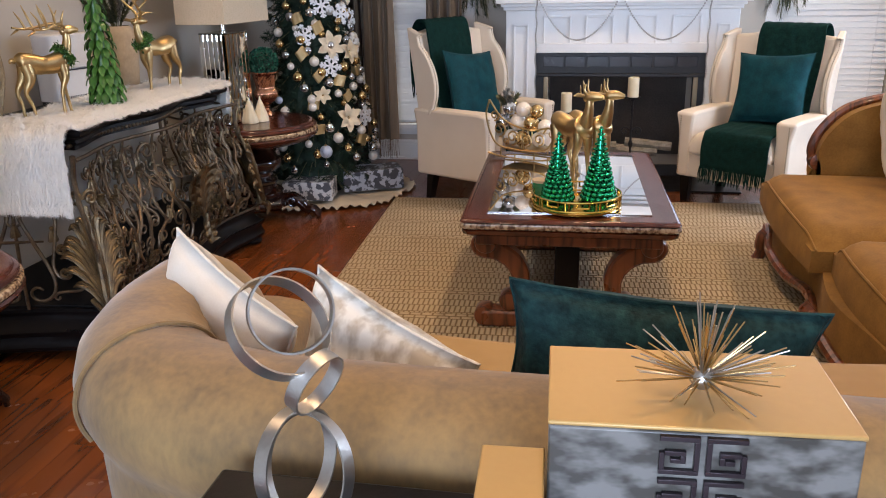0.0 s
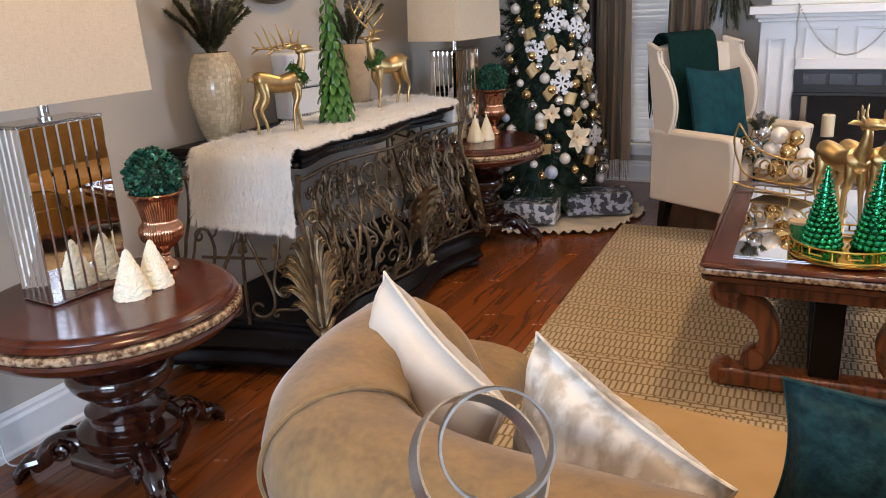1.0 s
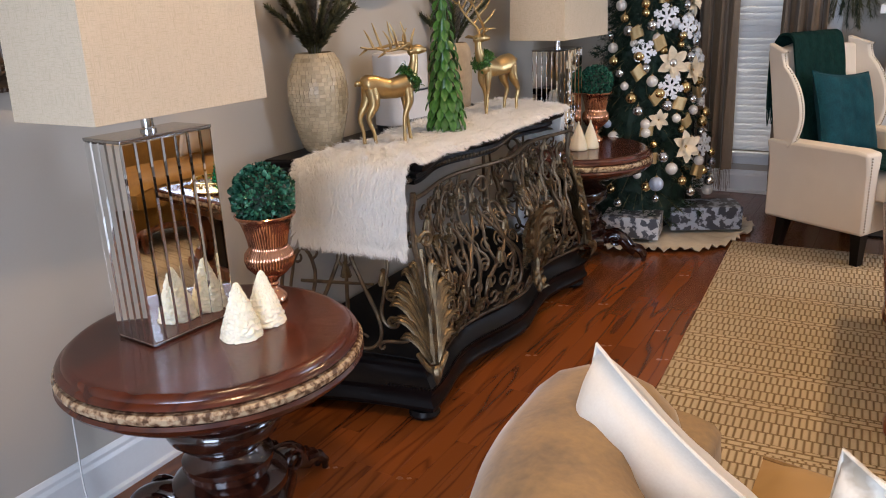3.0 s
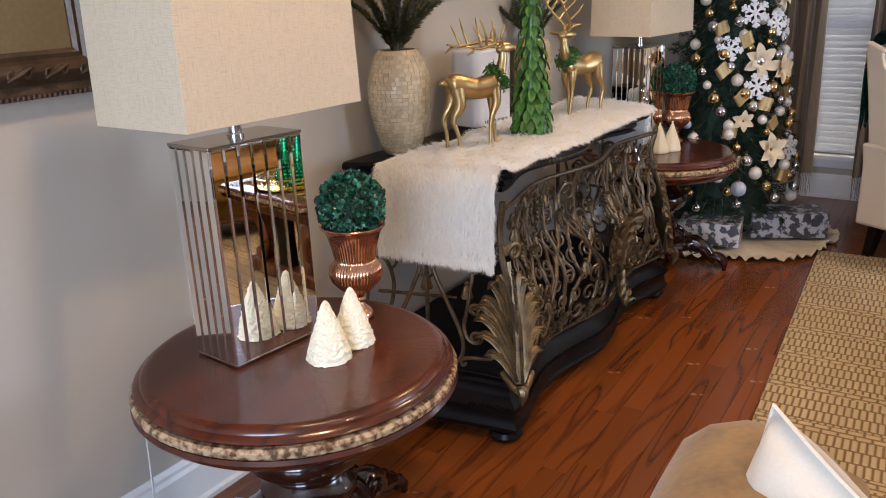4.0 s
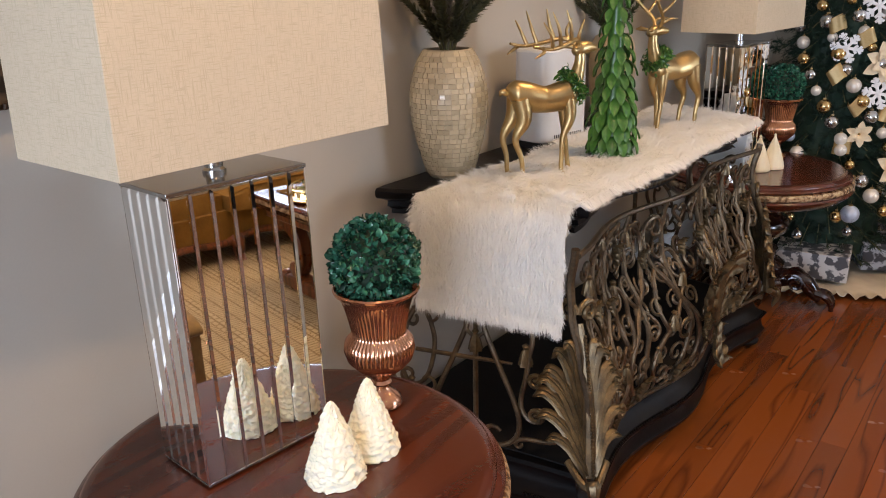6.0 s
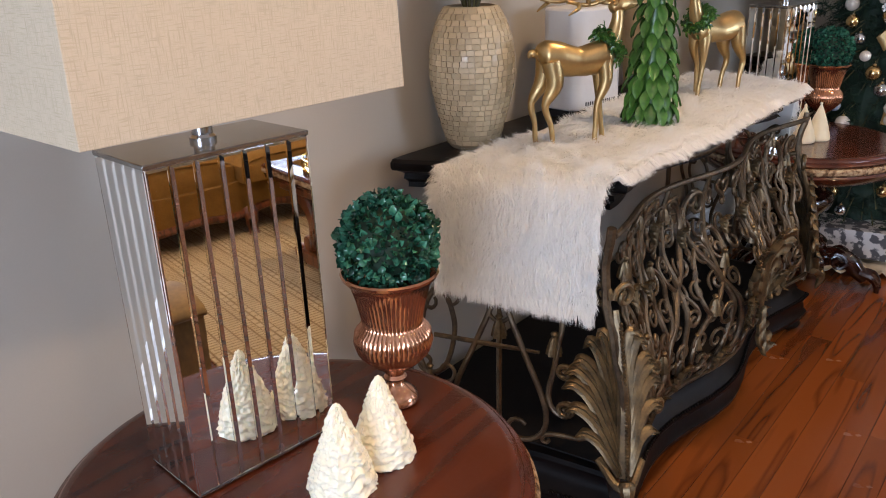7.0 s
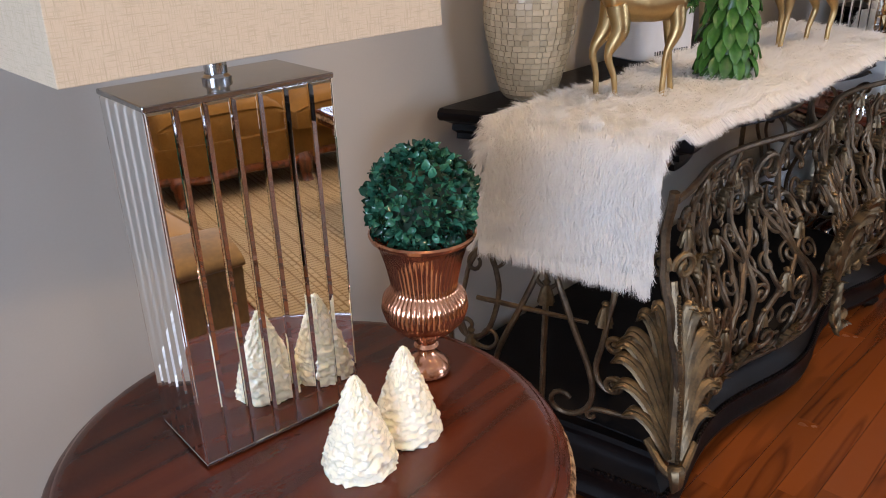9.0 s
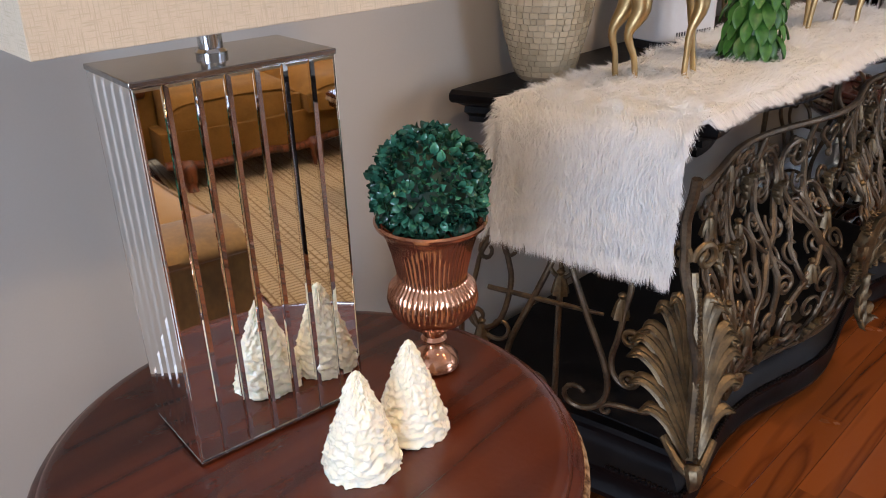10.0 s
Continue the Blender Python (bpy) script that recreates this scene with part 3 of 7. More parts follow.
def curtain(x0, x1, y, z0, z1, mat, label, folds=5, depth=0.035, fringe=True, seed=1):
    c = thing("curtain", pose((x0 + x1) / 2, y, 0), label, "curtain")
    w = (x1 - x0) / 2
    rnd = random.Random(seed)
    ph = [rnd.uniform(0, 6.28) for _ in range(3)]

    def fn(u, v, s):
        z = z0 + (z1 - z0) * v
        x = -w + 2 * w * u
        a = 2 * math.pi * folds * u + ph[0]
        d = depth * (math.sin(a) + 0.35 * math.sin(2.3 * a + ph[1])) * (0.8 + 0.2 * math.cos(3 * v + ph[2]))
        return (x + 0.008 * math.sin(5 * v + a), d + 0.003 * s, z)
    part("drape", G().grid(fn, folds * 12, 12, True), mat, c)
    if fringe:
        g = G()
        for i in range(int((x1 - x0) / 0.006)):
            u = (i + 0.5) / ((x1 - x0) / 0.006)
            p = fn(u, 0, 0)
            g.tube([p, (p[0] + rnd.uniform(-.004, .004), p[1], z0 - 0.07), (p[0] + rnd.uniform(-.008, .008), p[1] + rnd.uniform(-.006, .006), z0 - rnd.uniform(0.13, 0.16))], 0.0016, 4)
        part("fringe", g, mat, c, "long threads of fringe")
    return c


curtain(0.645, 0.905, 6.72, 0.20, 2.25, CURTAIN, "striped bronze curtain panel with a fringed hem", 3, seed=3)
curtain(1.165, 1.44, 6.72, 0.20, 2.25, CURTAIN, "striped bronze curtain panel with a fringed hem", 3, seed=5)
curtain(0.34, 0.635, 6.76, 0.02, 2.25, DRAPE, "dark brown floor-length drape behind the tree", 3, fringe=False, seed=7)
rod = thing("curtain_rod", pose(0, 6.74, 2.28), "dark bronze curtain rod above the window", "curtain rod")
part("rod", G().tube([(0.35, 0, 0), (1.6, 0, 0)], 0.014, 10), BLACK, rod)
for fx in (0.32, 1.63):
    part("finial", G().ball((fx, 0, 0), 0.035), BLACK, rod)
for bx in (0.5, 1.45):
    part("bracket", G().tube([(bx, 0, 0), (bx, 0.19, 0)], 0.008, 6), BLACK, rod)

# ---- fireplace ----
FX0, FX1, FY = 1.80, 3.42, 6.50


def fireplace():
    f = thing("fireplace", pose(0, FY, 0), "white panelled fireplace surround with a black metal firebox", "fireplace")
    ox0, ox1, oz = 2.02, 3.22, 0.90
    back = Y1 - FY - 0.003
    for a, b in ((FX0, ox0), (ox1, FX1)):
        g = G().box(a, b, 0.0, back, 0, 1.20)
        p = part("pilaster", g, WHITE, f, smooth=False, bevel=0.004)
        part("plinth", G().box(a - 0.012, b + 0.012, -0.022, 0.03, 0, 0.17), WHITE, p, bevel=0.004, smooth=False)
        m = 0.055
        fr = G()
        for q in ((a + m, a + m + 0.014, 0.25, 1.10), (b - m - 0.014, b - m, 0.25, 1.10), (a + m + 0.014, b - m - 0.014, 0.25, 0.264), (a + m + 0.014, b - m - 0.014, 1.086, 1.10)):
            fr.box(q[0], q[1], -0.012, -0.001, q[2], q[3])
        part("panel_moulding", fr, WHITE, p, smooth=False, bevel=0.003)
    frieze = part("frieze", G().box(ox0, ox1, 0.0, back, oz, 1.20), WHITE, f, smooth=False, bevel=0.003)
    step = (ox1 - ox0) / 4
    for i in range(4):
        a, b = ox0 + step * i + 0.05, ox0 + step * (i + 1) - 0.05
        fr = G()
        for q in ((a, a + 0.014, 0.95, 1.16), (b - 0.014, b, 0.95, 1.16), (a + 0.014, b - 0.014, 0.95, 0.964), (a + 0.014, b - 0.014, 1.146, 1.16)):
            fr.box(q[0], q[1], -0.012, -0.001, q[2], q[3])
        part("panel_moulding", fr, WHITE, frieze, smooth=False, bevel=0.003)
    part("lintel_moulding", G().box(ox0, ox1, -0.018, -0.001, oz, oz + 0.07), WHITE, frieze, smooth=False, bevel=0.005)
    g = G()
    for k, (d, z0, z1) in enumerate(((0.03, 1.20, 1.225), (0.06, 1.225, 1.25), (0.12, 1.25, 1.30))):
        g.box(FX0 - d / 2, FX1 + d / 2, -d, back, z0 + 0.0005, z1)
    part("mantelpiece", g, WHITE, f, "white stepped mantel shelf", smooth=False, bevel=0.003)
    over = G().box(FX0 + 0.05, FX1 - 0.05, 0.06, back, 1.301, H - 0.01)
    part("overmantel", over, WHITE, f, smooth=False, bevel=0.004)
    # metal firebox
    fb = G()
    fb.box(ox0, ox1, 0.012, 0.03, 0.745, oz - 0.001)
    part("hood", fb, BLACK, f, "black louvred metal hood", smooth=False, bevel=0.004)
    n = 7
    for i in range(n):
        w = (ox1 - ox0 - 0.1) / n
        a = ox0 + 0.05 + w * i
        part("vent", G().box(a + 0.008, a + w - 0.008, 0.006, 0.0115, 0.80, 0.875), DARKGLASS, f, bevel=0.002)
    part("hood_lip", G().box(ox0, ox1, -0.012, 0.011, 0.73, 0.755), BLACK, f, bevel=0.004)
    for a, b in ((ox0, ox0 + 0.085), (ox1 - 0.085, ox1)):
        part("side_panel", G().box(a, b, 0.012, 0.03, 0.09, 0.73), BLACK, f, bevel=0.003)
    part("lower_grille", G().box(ox0, ox1, 0.012, 0.03, 0.0, 0.09), BLACK, f, bevel=0.003)
    inner = G()
    inner.box(ox0 + 0.085, ox1 - 0.085, back - 0.02, back - 0.005, 0.09, 0.73)
    part("firebox_back", inner, SOOT, f)
    for gx in (2.08, 3.14):
        part("door_rail", G().box(gx, gx + 0.035, 0.0, 0.0115, 0.09, 0.73), NAIL, f, bevel=0.003)
    rnd = random.Random(4)
    for i in range(6):
        x = 2.35 + i * 0.1
        lg = G().tube([(x - 0.16, 0.09 + rnd.uniform(-.01, .03), 0.14 + 0.05 * (i % 3)), (x + 0.18, 0.085 + rnd.uniform(-.01, .03), 0.17 + 0.04 * (i % 2))], 0.035, 8)
        part("log", lg, FROST, f, "pale ash-grey gas log")
    return f


fireplace()
structure("hearth", G().box(FX0 - 0.05, FX1 + 0.05, 6.05, FY - 0.024, -0.010, 0.012), EBONY, "dark polished stone hearth slab", 0.004)


def bead_garland():
    """Strings of small silver beads that hang in swags from the mantel."""
    t = thing("bead_garland", pose(0, 0, 0), "silver bead garland draped in swags along the mantel", "garland")
    spans = [(2.03, 2.61), (2.61, 3.20)]
    y = FY - 0.135
    for a, b in spans:
        g = G()
        for i in range(66):
            u = i / 65
            x, z = a + (b - a) * u, 1.31 - 0.31 * (1 - (2 * u - 1) ** 2)
            g.ball((x, y + 0.004 * (i % 2), z), 0.0062, 6, 4)
        part("swag", g, SILVERBRUSH, t)
    for x, n in ((2.03, 74), (3.205, 74)):
        g = G()
        for i in range(n):
            g.ball((x + 0.004 * math.sin(i * 0.5), y + 0.004 * (i % 2), 1.31 - i * 0.0128), 0.0065, 6, 4)
        part("hanging_strand", g, SILVERBRUSH, t)
    return t


bead_garland()

# ---- rug ----
single("rug", G().box(-1.75, 1.75, -1.43, 1.43, 0.0, 0.010), RUG, "beige flat-woven jute rug with ribbed pattern", "rug", pose(2.965, 4.319, 0.001, 0, 0, 3), bevel=0.004)

# ---- sofa seen from behind ----


def cushion_mesh(w, h, t, n=18, pinch=0.12, seed=0, wrinkle=0.01, dog=0.0):
    """A pillow: two bulged faces that meet at a seam, with drawn-in sides; width x, height z, thickness y."""
    rnd = random.Random(seed)
    off = Vector((rnd.uniform(0, 50), rnd.uniform(0, 50), rnd.uniform(0, 50)))

    def fn(u, v, s):
        a, b = 2 * u - 1, 2 * v - 1
        x = a * (1 - pinch * (1 - b * b) * abs(a) ** 2) * w / 2
        z = b * (1 - pinch * (1 - a * a) * abs(b) ** 2) * h / 2
        k = max(0.0, (1 - a ** 4) * (1 - b ** 4)) ** 0.5
        k2 = ((1 - a * a) * (1 - b * b)) ** 0.35 if abs(a) < 1 and abs(b) < 1 else 0
        y = (0.55 * k + 0.45 * k2) * t / 2
        y += wrinkle * noise.noise(Vector((x * 7, z * 7, s * 3)) + off) * k
        y += wrinkle * 0.5 * noise.noise(Vector((x * 19, z * 19, s * 3)) + off) * k
        return (x, y if s else -y, z - dog * (1 - a * a) * max(b, 0) ** 2)
    return G().grid(fn, n, n, True)


def pillow(name, m, w, h, t, mat, label, seed=0, piping=True, dog=0.0, wrinkle=0.012):
    p = thing(name, m, label, "pillow")
    cov = part("cover", cushion_mesh(w, h, t, 24, 0.10, seed, wrinkle, dog), mat, p, angle=70)
    if piping:
        pts = []
        n = 20
        for k in range(4 * n):
            e, q = divmod(k, n)
            s = 2 * q / n - 1
            a, b = ((s, -1), (1, s), (-s, 1), (-1, -s))[e]
            x = a * (1 - 0.10 * (1 - b * b)) * w / 2
            z = b * (1 - 0.10 * (1 - a * a)) * h / 2 - dog * (1 - a * a) * max(b, 0) ** 2
            pts.append((x, 0, z))
        part("seam", G().tube(pts + pts[:1], 0.0035, 6), mat, p)
    return p


def rolled_sofa():
    """Chesterfield-like sofa: one roll runs over the back and both arms; its back faces the camera."""
    s = thing("sofa", pose(0.015, 0.01, 0) @ Matrix.Diagonal((1, 1, 0.96, 1)), "golden taupe velvet sofa with a rolled back and arms", "sofa")

    def spine(n=60):
        left = [(1.505, 2.60), (1.505, 2.40), (1.508, 2.18), (1.522, 1.98), (1.572, 1.805), (1.690, 1.68), (1.87, 1.618), (2.05, 1.605)]
        mid = [(2.3, 1.60), (2.68, 1.60), (3.06, 1.60)]
        right = [(5.36 - x, y) for x, y in reversed(left)]
        return smooth_line([Vector((x, y, 0)) for x, y in left + mid + right], 8)
    line = spine()
    L = len(line)

    def strip(i0, i1, name, label=""):
        v, f = [], []
        prof = [(-0.152, 0.43), (-0.1504, 0.6), (-0.1456, 0.7137), (-0.128, 0.7838), (-0.088, 0.8257), (-0.032, 0.845), (0.0264, 0.8433), (0.0836, 0.8205), (0.125, 0.7794), (0.1434, 0.7269), (0.1408, 0.6787),
                (0.1276, 0.6394), (0.1109, 0.6105), (0.1065, 0.59), (0.11, 0.55), (0.1056, 0.4), (0.09856, 0.2), (0.09504, 0.085)]
        idx = list(range(i0, i1 + 1))
        for i in idx:
            p = line[i]
            d = (line[min(i + 1, L - 1)] - line[max(i - 1, 0)]).normalized()
            out = Vector((-d.y, d.x, 0)) * -1
            if out.dot(Vector((2.68, 2.6, 0)) - p) > 0:
                out = -out
            drop = 0.0
            if p.y > 2.17:
                drop = 0.33 * min(1, (p.y - 2.17) / 0.20) ** 1.5
            for o, z in prof:
                zz = z if z < 0.43 else 0.43 + (z - 0.43) * (1 - drop / 0.45)
                n1 = noise.noise(Vector((p.x * 4 + o * 8, p.y * 4, z * 5))) * 0.006
                q = p + out * (o + n1)
                v.append((q.x, q.y, zz + n1))
        k = len(prof)
        for a in range(len(idx) - 1):
            for b in range(k - 1):
                f.append((a * k + b, (a + 1) * k + b, (a + 1) * k + b + 1, a * k + b + 1))
        f.append(tuple(range(k)))
        f.append(tuple((len(idx) - 1) * k + j for j in range(k)))
        return part(name, G().add(v, f), SOFA, s, label, angle=60)
    c = 37
    strip(0, c, "arm")
    strip(c, L - 1 - c, "backrest")
    strip(L - 1 - c, L - 1, "arm")
    # piped seams where arm and back meet
    for i in (c, L - 1 - c):
        p = line[i]
        d = (line[i + 1] - line[i - 1]).normalized()
        out = Vector((d.y, -d.x, 0))
        if out.dot(Vector((2.68, 2.6, 0)) - p) > 0:
            out = -out
        pts = [p + out * o + Vector((0, 0, z + 0.001)) for o, z in ((-0.1456, 0.7137), (-0.1304, 0.7864), (-0.0896, 0.8284), (-0.032, 0.8476), (0.0264, 0.8459), (0.08536, 0.8231), (0.1276, 0.7811), (0.1461, 0.7269), (0.1434, 0.6787), (0.1294, 0.6394))]
        part("seam", G().tube(smooth_line(pts, 4), 0.005, 6), SOFA, s)
    def seat(u, v, sd):
        x = 1.735 + (3.625 - 1.735) * u
        front = 2.60 + 0.09 * (2 * u - 1) ** 2
        y = 1.76 + (front - 1.76) * v
        edge = min(1, min(u, 1 - u) * 24) * min(1, min(v, 1 - v) * 9)
        z = 0.455 + 0.02 * math.sin(math.pi * v) if sd else 0.30
        return (x, y, z - (0.05 * (1 - edge) ** 2 if sd else 0))
    part("seat", G().grid(seat, 40, 18, True), GOLDVELVET, s, "smooth gold velvet bench seat")
    pip = [Vector(seat(i / 40, 1.0, 1)) + Vector((0, 0.004, 0.002)) for i in range(41)]
    part("piping", G().tube(pip, 0.006, 6), SOFA, s)
    part("apron", G().box(1.66, 3.70, 1.60, 2.57, 0.10, 0.30), SOFA, s, bevel=0.02)
    for x, y in ((1.62, 1.62), (3.74, 1.62), (1.60, 2.52), (3.76, 2.52)):
        part("leg", G().lathe([(0.028, 0), (0.04, 0.03), (0.036, 0.06), (0.03, 0.1)], 16, pose(x, y, 0.0)), MAHOGANY_Z, s)
    return s


rolled_sofa()


def pillow_at(tip, w, h, t, turn, mat, label, seed, corner=-1, **more):
    """A pillow whose upper corner is at tip, turned by (lean, roll, heading)."""
    r = pose(0, 0, 0, *turn)
    c = Vector(tip) - r @ Vector((corner * w / 2, 0, h / 2))
    return pillow("throw_pillow", Matrix.Translation(c) @ r, w, h, t, mat, label, seed, **more)


pillow_at((1.553, 2.066, 0.908), 0.43, 0.41, 0.13, (-3, 18, -30), WHITEPILLOW, "ivory satin throw pillow leaning in the sofa corner", 2, wrinkle=0.02)
pillow_at((1.928, 1.957, 0.874), 0.43, 0.40, 0.13, (-2, 14, -28), CRUSHED, "ivory crushed velvet throw pillow on the sofa", 5, wrinkle=0.03)
pillow("lumbar_pillow", pose(2.62, 1.91, 0.715, 4, 5.5, 4), 0.60, 0.31, 0.15, QUILTTEAL, "quilted dark teal velvet lumbar pillow on the sofa", 9, wrinkle=0.02)
pillow_at((3.43, 1.96, 0.83), 0.40, 0.38, 0.14, (3, -20, 18), WHITEPILLOW, "ivory satin throw pillow on the sofa", 12, 1)

# ---- coffee table ----


def coffee_table():
    t = thing("coffee_table", pose(2.365, 4.185, 0.011, 0, 0, 2.5), "carved mahogany coffee table with a mirrored top and marble edge", "coffee table")
    hx, hy = 0.435, 0.675

    def rect(d):
        c = 0.018
        return [(-hx + d + c, -hy + d), (hx - d - c, -hy + d), (hx - d, -hy + d + c), (hx - d, hy - d - c), (hx - d - c, hy - d), (-hx + d + c, hy - d), (-hx + d, hy - d - c), (-hx + d, -hy + d + c)]

    def stack(name, rows, mat, label=""):
        g = G()
        k = 8
        for d, z in rows:
            g.v += [(x, y, z) for x, y in rect(d)]
        for r in range(len(rows) - 1):
            g.f += [(r * k + i, r * k + (i + 1) % k, (r + 1) * k + (i + 1) % k, (r + 1) * k + i) for i in range(k)]
        g.f += [tuple(reversed(range(k))), tuple((len(rows) - 1) * k + i for i in range(k))]
        return part(name, g, mat, t, label)
    stack("moulding", [(0.03, 0.435), (0.012, 0.445), (0.008, 0.462), (0.012, 0.466)], MAHOGANY)
    stack("marble_band", [(0.010, 0.4665), (0.002, 0.472), (0.0, 0.482), (0.004, 0.492)], MARBLE, "chipped beige marble edge band")
    stack("tabletop", [(0.006, 0.4925), (0.0, 0.498), (0.004, 0.506), (0.02, 0.512), (0.028, 0.510), (0.03, 0.510)], MAHOGANY)
    part("mirror_panel", G().box(-hx + 0.105, hx - 0.105, -hy + 0.11, hy - 0.11, 0.511, 0.5145), MIRROR, t, "bright mirror inset")
    part("apron", G().box(-hx + 0.06, hx - 0.06, -hy + 0.06, hy - 0.06, 0.385, 0.434), CARVED, t, bevel=0.008)

    def leg_mesh():
        # scrolled lyre leg in the x, z plane, thick in y
        line = smooth_line([(0.02, 0.40), (-0.035, 0.375), (-0.02, 0.345), (0.05, 0.335), (0.115, 0.29), (0.145, 0.22), (0.135, 0.15), (0.10, 0.105), (0.07, 0.085)], 6)
        w = [0.02, 0.03, 0.036, 0.04, 0.04, 0.036, 0.032, 0.03, 0.03]
        v, f, n = [], [], len(line)
        for i, p in enumerate(line):
            d = (line[min(i + 1, n - 1)] - line[max(i - 1, 0)]).normalized()
            q = i / (n - 1) * (len(w) - 1)
            r = w[int(q)] + (w[min(int(q) + 1, len(w) - 1)] - w[int(q)]) * (q - int(q))
            nx, nz = -d.y, d.x
            for o, y in ((1, -0.75), (1, 0.75), (0.75, 1), (-0.75, 1), (-1, 0.75), (-1, -0.75), (-0.75, -1), (0.75, -1)):
                v.append((p.x + nx * r * o, y * 0.036, p.y + nz * r * o))
        for i in range(n - 1):
            f += [(i * 8 + k, i * 8 + (k + 1) % 8, (i + 1) * 8 + (k + 1) % 8, (i + 1) * 8 + k) for k in range(8)]
        f += [tuple(range(8)), tuple((n - 1) * 8 + k for k in range(8))]
        return G().add(v, f)

    def disc(cx, cz, r):
        return G().lathe([(r * 0.5, -0.045), (r * 0.9, -0.043), (r, -0.036), (r, 0.036), (r * 0.9, 0.043), (r * 0.5, 0.045)], 20, pose(cx, 0, cz, 90, 0, 0))
    for sy in (-1, 1):
        for sx in (-1, 1):
            g = leg_mesh()
            for a in (disc(-0.005, 0.375, 0.046), disc(0.095, 0.115, 0.042)):
                g.add(a.v, a.f)
            g = G().add([((0.335 - x) * sx, y, z) for x, y, z in g.v], g.f)
            part("leg", g, CARVED, t, "scrolled carved leg", pose(0, sy * 0.52, 0))
        part("foot_bar", G().box(-0.36, 0.36, sy * 0.52 - 0.05, sy * 0.52 + 0.05, 0.0, 0.075), CARVED, t, "", bevel=0.014)
        for sx in (-1, 1):
            part("bun_foot", disc(sx * 0.345, 0.045, 0.045), CARVED, t, "", pose(0, sy * 0.52, 0))
    part("stretcher", G().box(-0.055, 0.055, -0.47, 0.47, 0.03, 0.07), EBONY, t, "", bevel=0.006)
    for sy in (-1, 1):
        part("centre_post", G().box(-0.05, 0.05, sy * 0.52 - 0.03, sy * 0.52 + 0.03, 0.0755, 0.384), EBONY, t, "dark flat centre post", bevel=0.006)
    return t


coffee_table()

# ---- wing chairs ----


def wing_chair(m, turn, label, throw_label):
    c = thing("wing_chair", m, label, "armchair", "cream wing chairs")
    # local: faces -y, width x +-0.36, depth y -0.38..0.36
    def panel(fn, nu, nv, name, mat=LINEN, lab=""):
        return part(name, G().grid(fn, nu, nv, True), mat, c, lab, angle=60, bevel=0.016)

    def back(u, v, s):
        x = (2 * u - 1) * (0.30 + 0.03 * v)
        z = 0.40 + 0.66 * v + (0.02 * math.cos(math.pi * (2 * u - 1)) * v)
        y = 0.235 + 0.13 * v + (0.10 if s else -0.03 * math.sin(math.pi * u) * math.sin(math.pi * min(v, .99)))
        return (x, y, z)
    panel(back, 14, 14, "backrest")
    for sx in (-1, 1):
        def wing(u, v, s, sx=sx):
            # u from back to front, v upward
            z = 0.56 + 0.52 * v
            reach = 0.09 + 0.15 * math.sin(min(1, v * 1.15 + 0.05) * math.pi) ** 0.6 if v < 0.98 else 0.16
            reach = max(reach, 0.13)
            y = 0.33 + 0.10 * v - u * reach
            x = sx * (0.315 + 0.035 * u + (0.045 if s else 0.0))
            if v > 0.9:
                z -= 0.04 * u * (v - 0.9) / 0.1
            return (x, y, z)
        panel(wing, 8, 14, "wing")
        arm = [(-0.345, 0.0), (-0.345, 0.55), (-0.30, 0.585), (0.36, 0.60), (0.36, 0.0)]
        def armf(u, v, s, sx=sx):
            y = -0.345 + 0.70 * u
            top = 0.595 if u > 0.02 else 0.585
            z = 0.175 + (top - 0.175) * v
            bulge = 0.028 * max(0, (v - 0.72) / 0.28) if v > 0.72 else 0
            x = sx * (0.275 - bulge * 0.4 if s == 0 else 0.365 + bulge)
            return (x, y, z)
        panel(armf, 10, 12, "arm")
        n = G()
        for i in range(26):
            n.ball((sx * 0.352, -0.348, 0.20 + i * 0.0145), 0.0048, 6, 4)
        for i in range(44):
            v = i / 43
            p = Vector(wing(1.0, v, 0))
            n.ball((p.x + sx * 0.024, p.y - 0.001, p.z), 0.0048, 6, 4)
        tagged(part("nailhead_trim", n, NAIL, c, "row of small brass nailheads"), kind="stuff")
    def seat(u, v, s):
        x = (2 * u - 1) * 0.272
        y = -0.39 + 0.63 * v
        e = min(1, min(u, 1 - u) * 12) * min(1, min(v, 1 - v) * 12)
        return (x, y, (0.40 + 0.07 * e ** 0.5 + 0.012 * math.sin(math.pi * u)) if s else 0.335)
    panel(seat, 24, 24, "seat_cushion")
    part("seat_base", G().box(-0.36, 0.36, -0.34, 0.34, 0.175, 0.334), LINEN, c, bevel=0.012)
    for x, y in ((-0.31, -0.29), (0.31, -0.29), (-0.31, 0.24), (0.31, 0.24)):
        b = 0.04 if y > 0 else 0
        part("leg", G().add([(x - .024, y - .024 + b, 0), (x + .024, y - .024 + b, 0), (x + .024, y + .024 + b, 0), (x - .024, y + .024 + b, 0),
                             (x - .034, y - .034, .176), (x + .034, y - .034, .176), (x + .034, y + .034, .176), (x - .034, y + .034, .176)],
                            [(0, 1, 2, 3), (4, 5, 6, 7), (0, 1, 5, 4), (1, 2, 6, 5), (2, 3, 7, 6), (3, 0, 4, 7)]), EBONY, c, "dark tapered wooden leg", smooth=False, bevel=0.003)
    return c


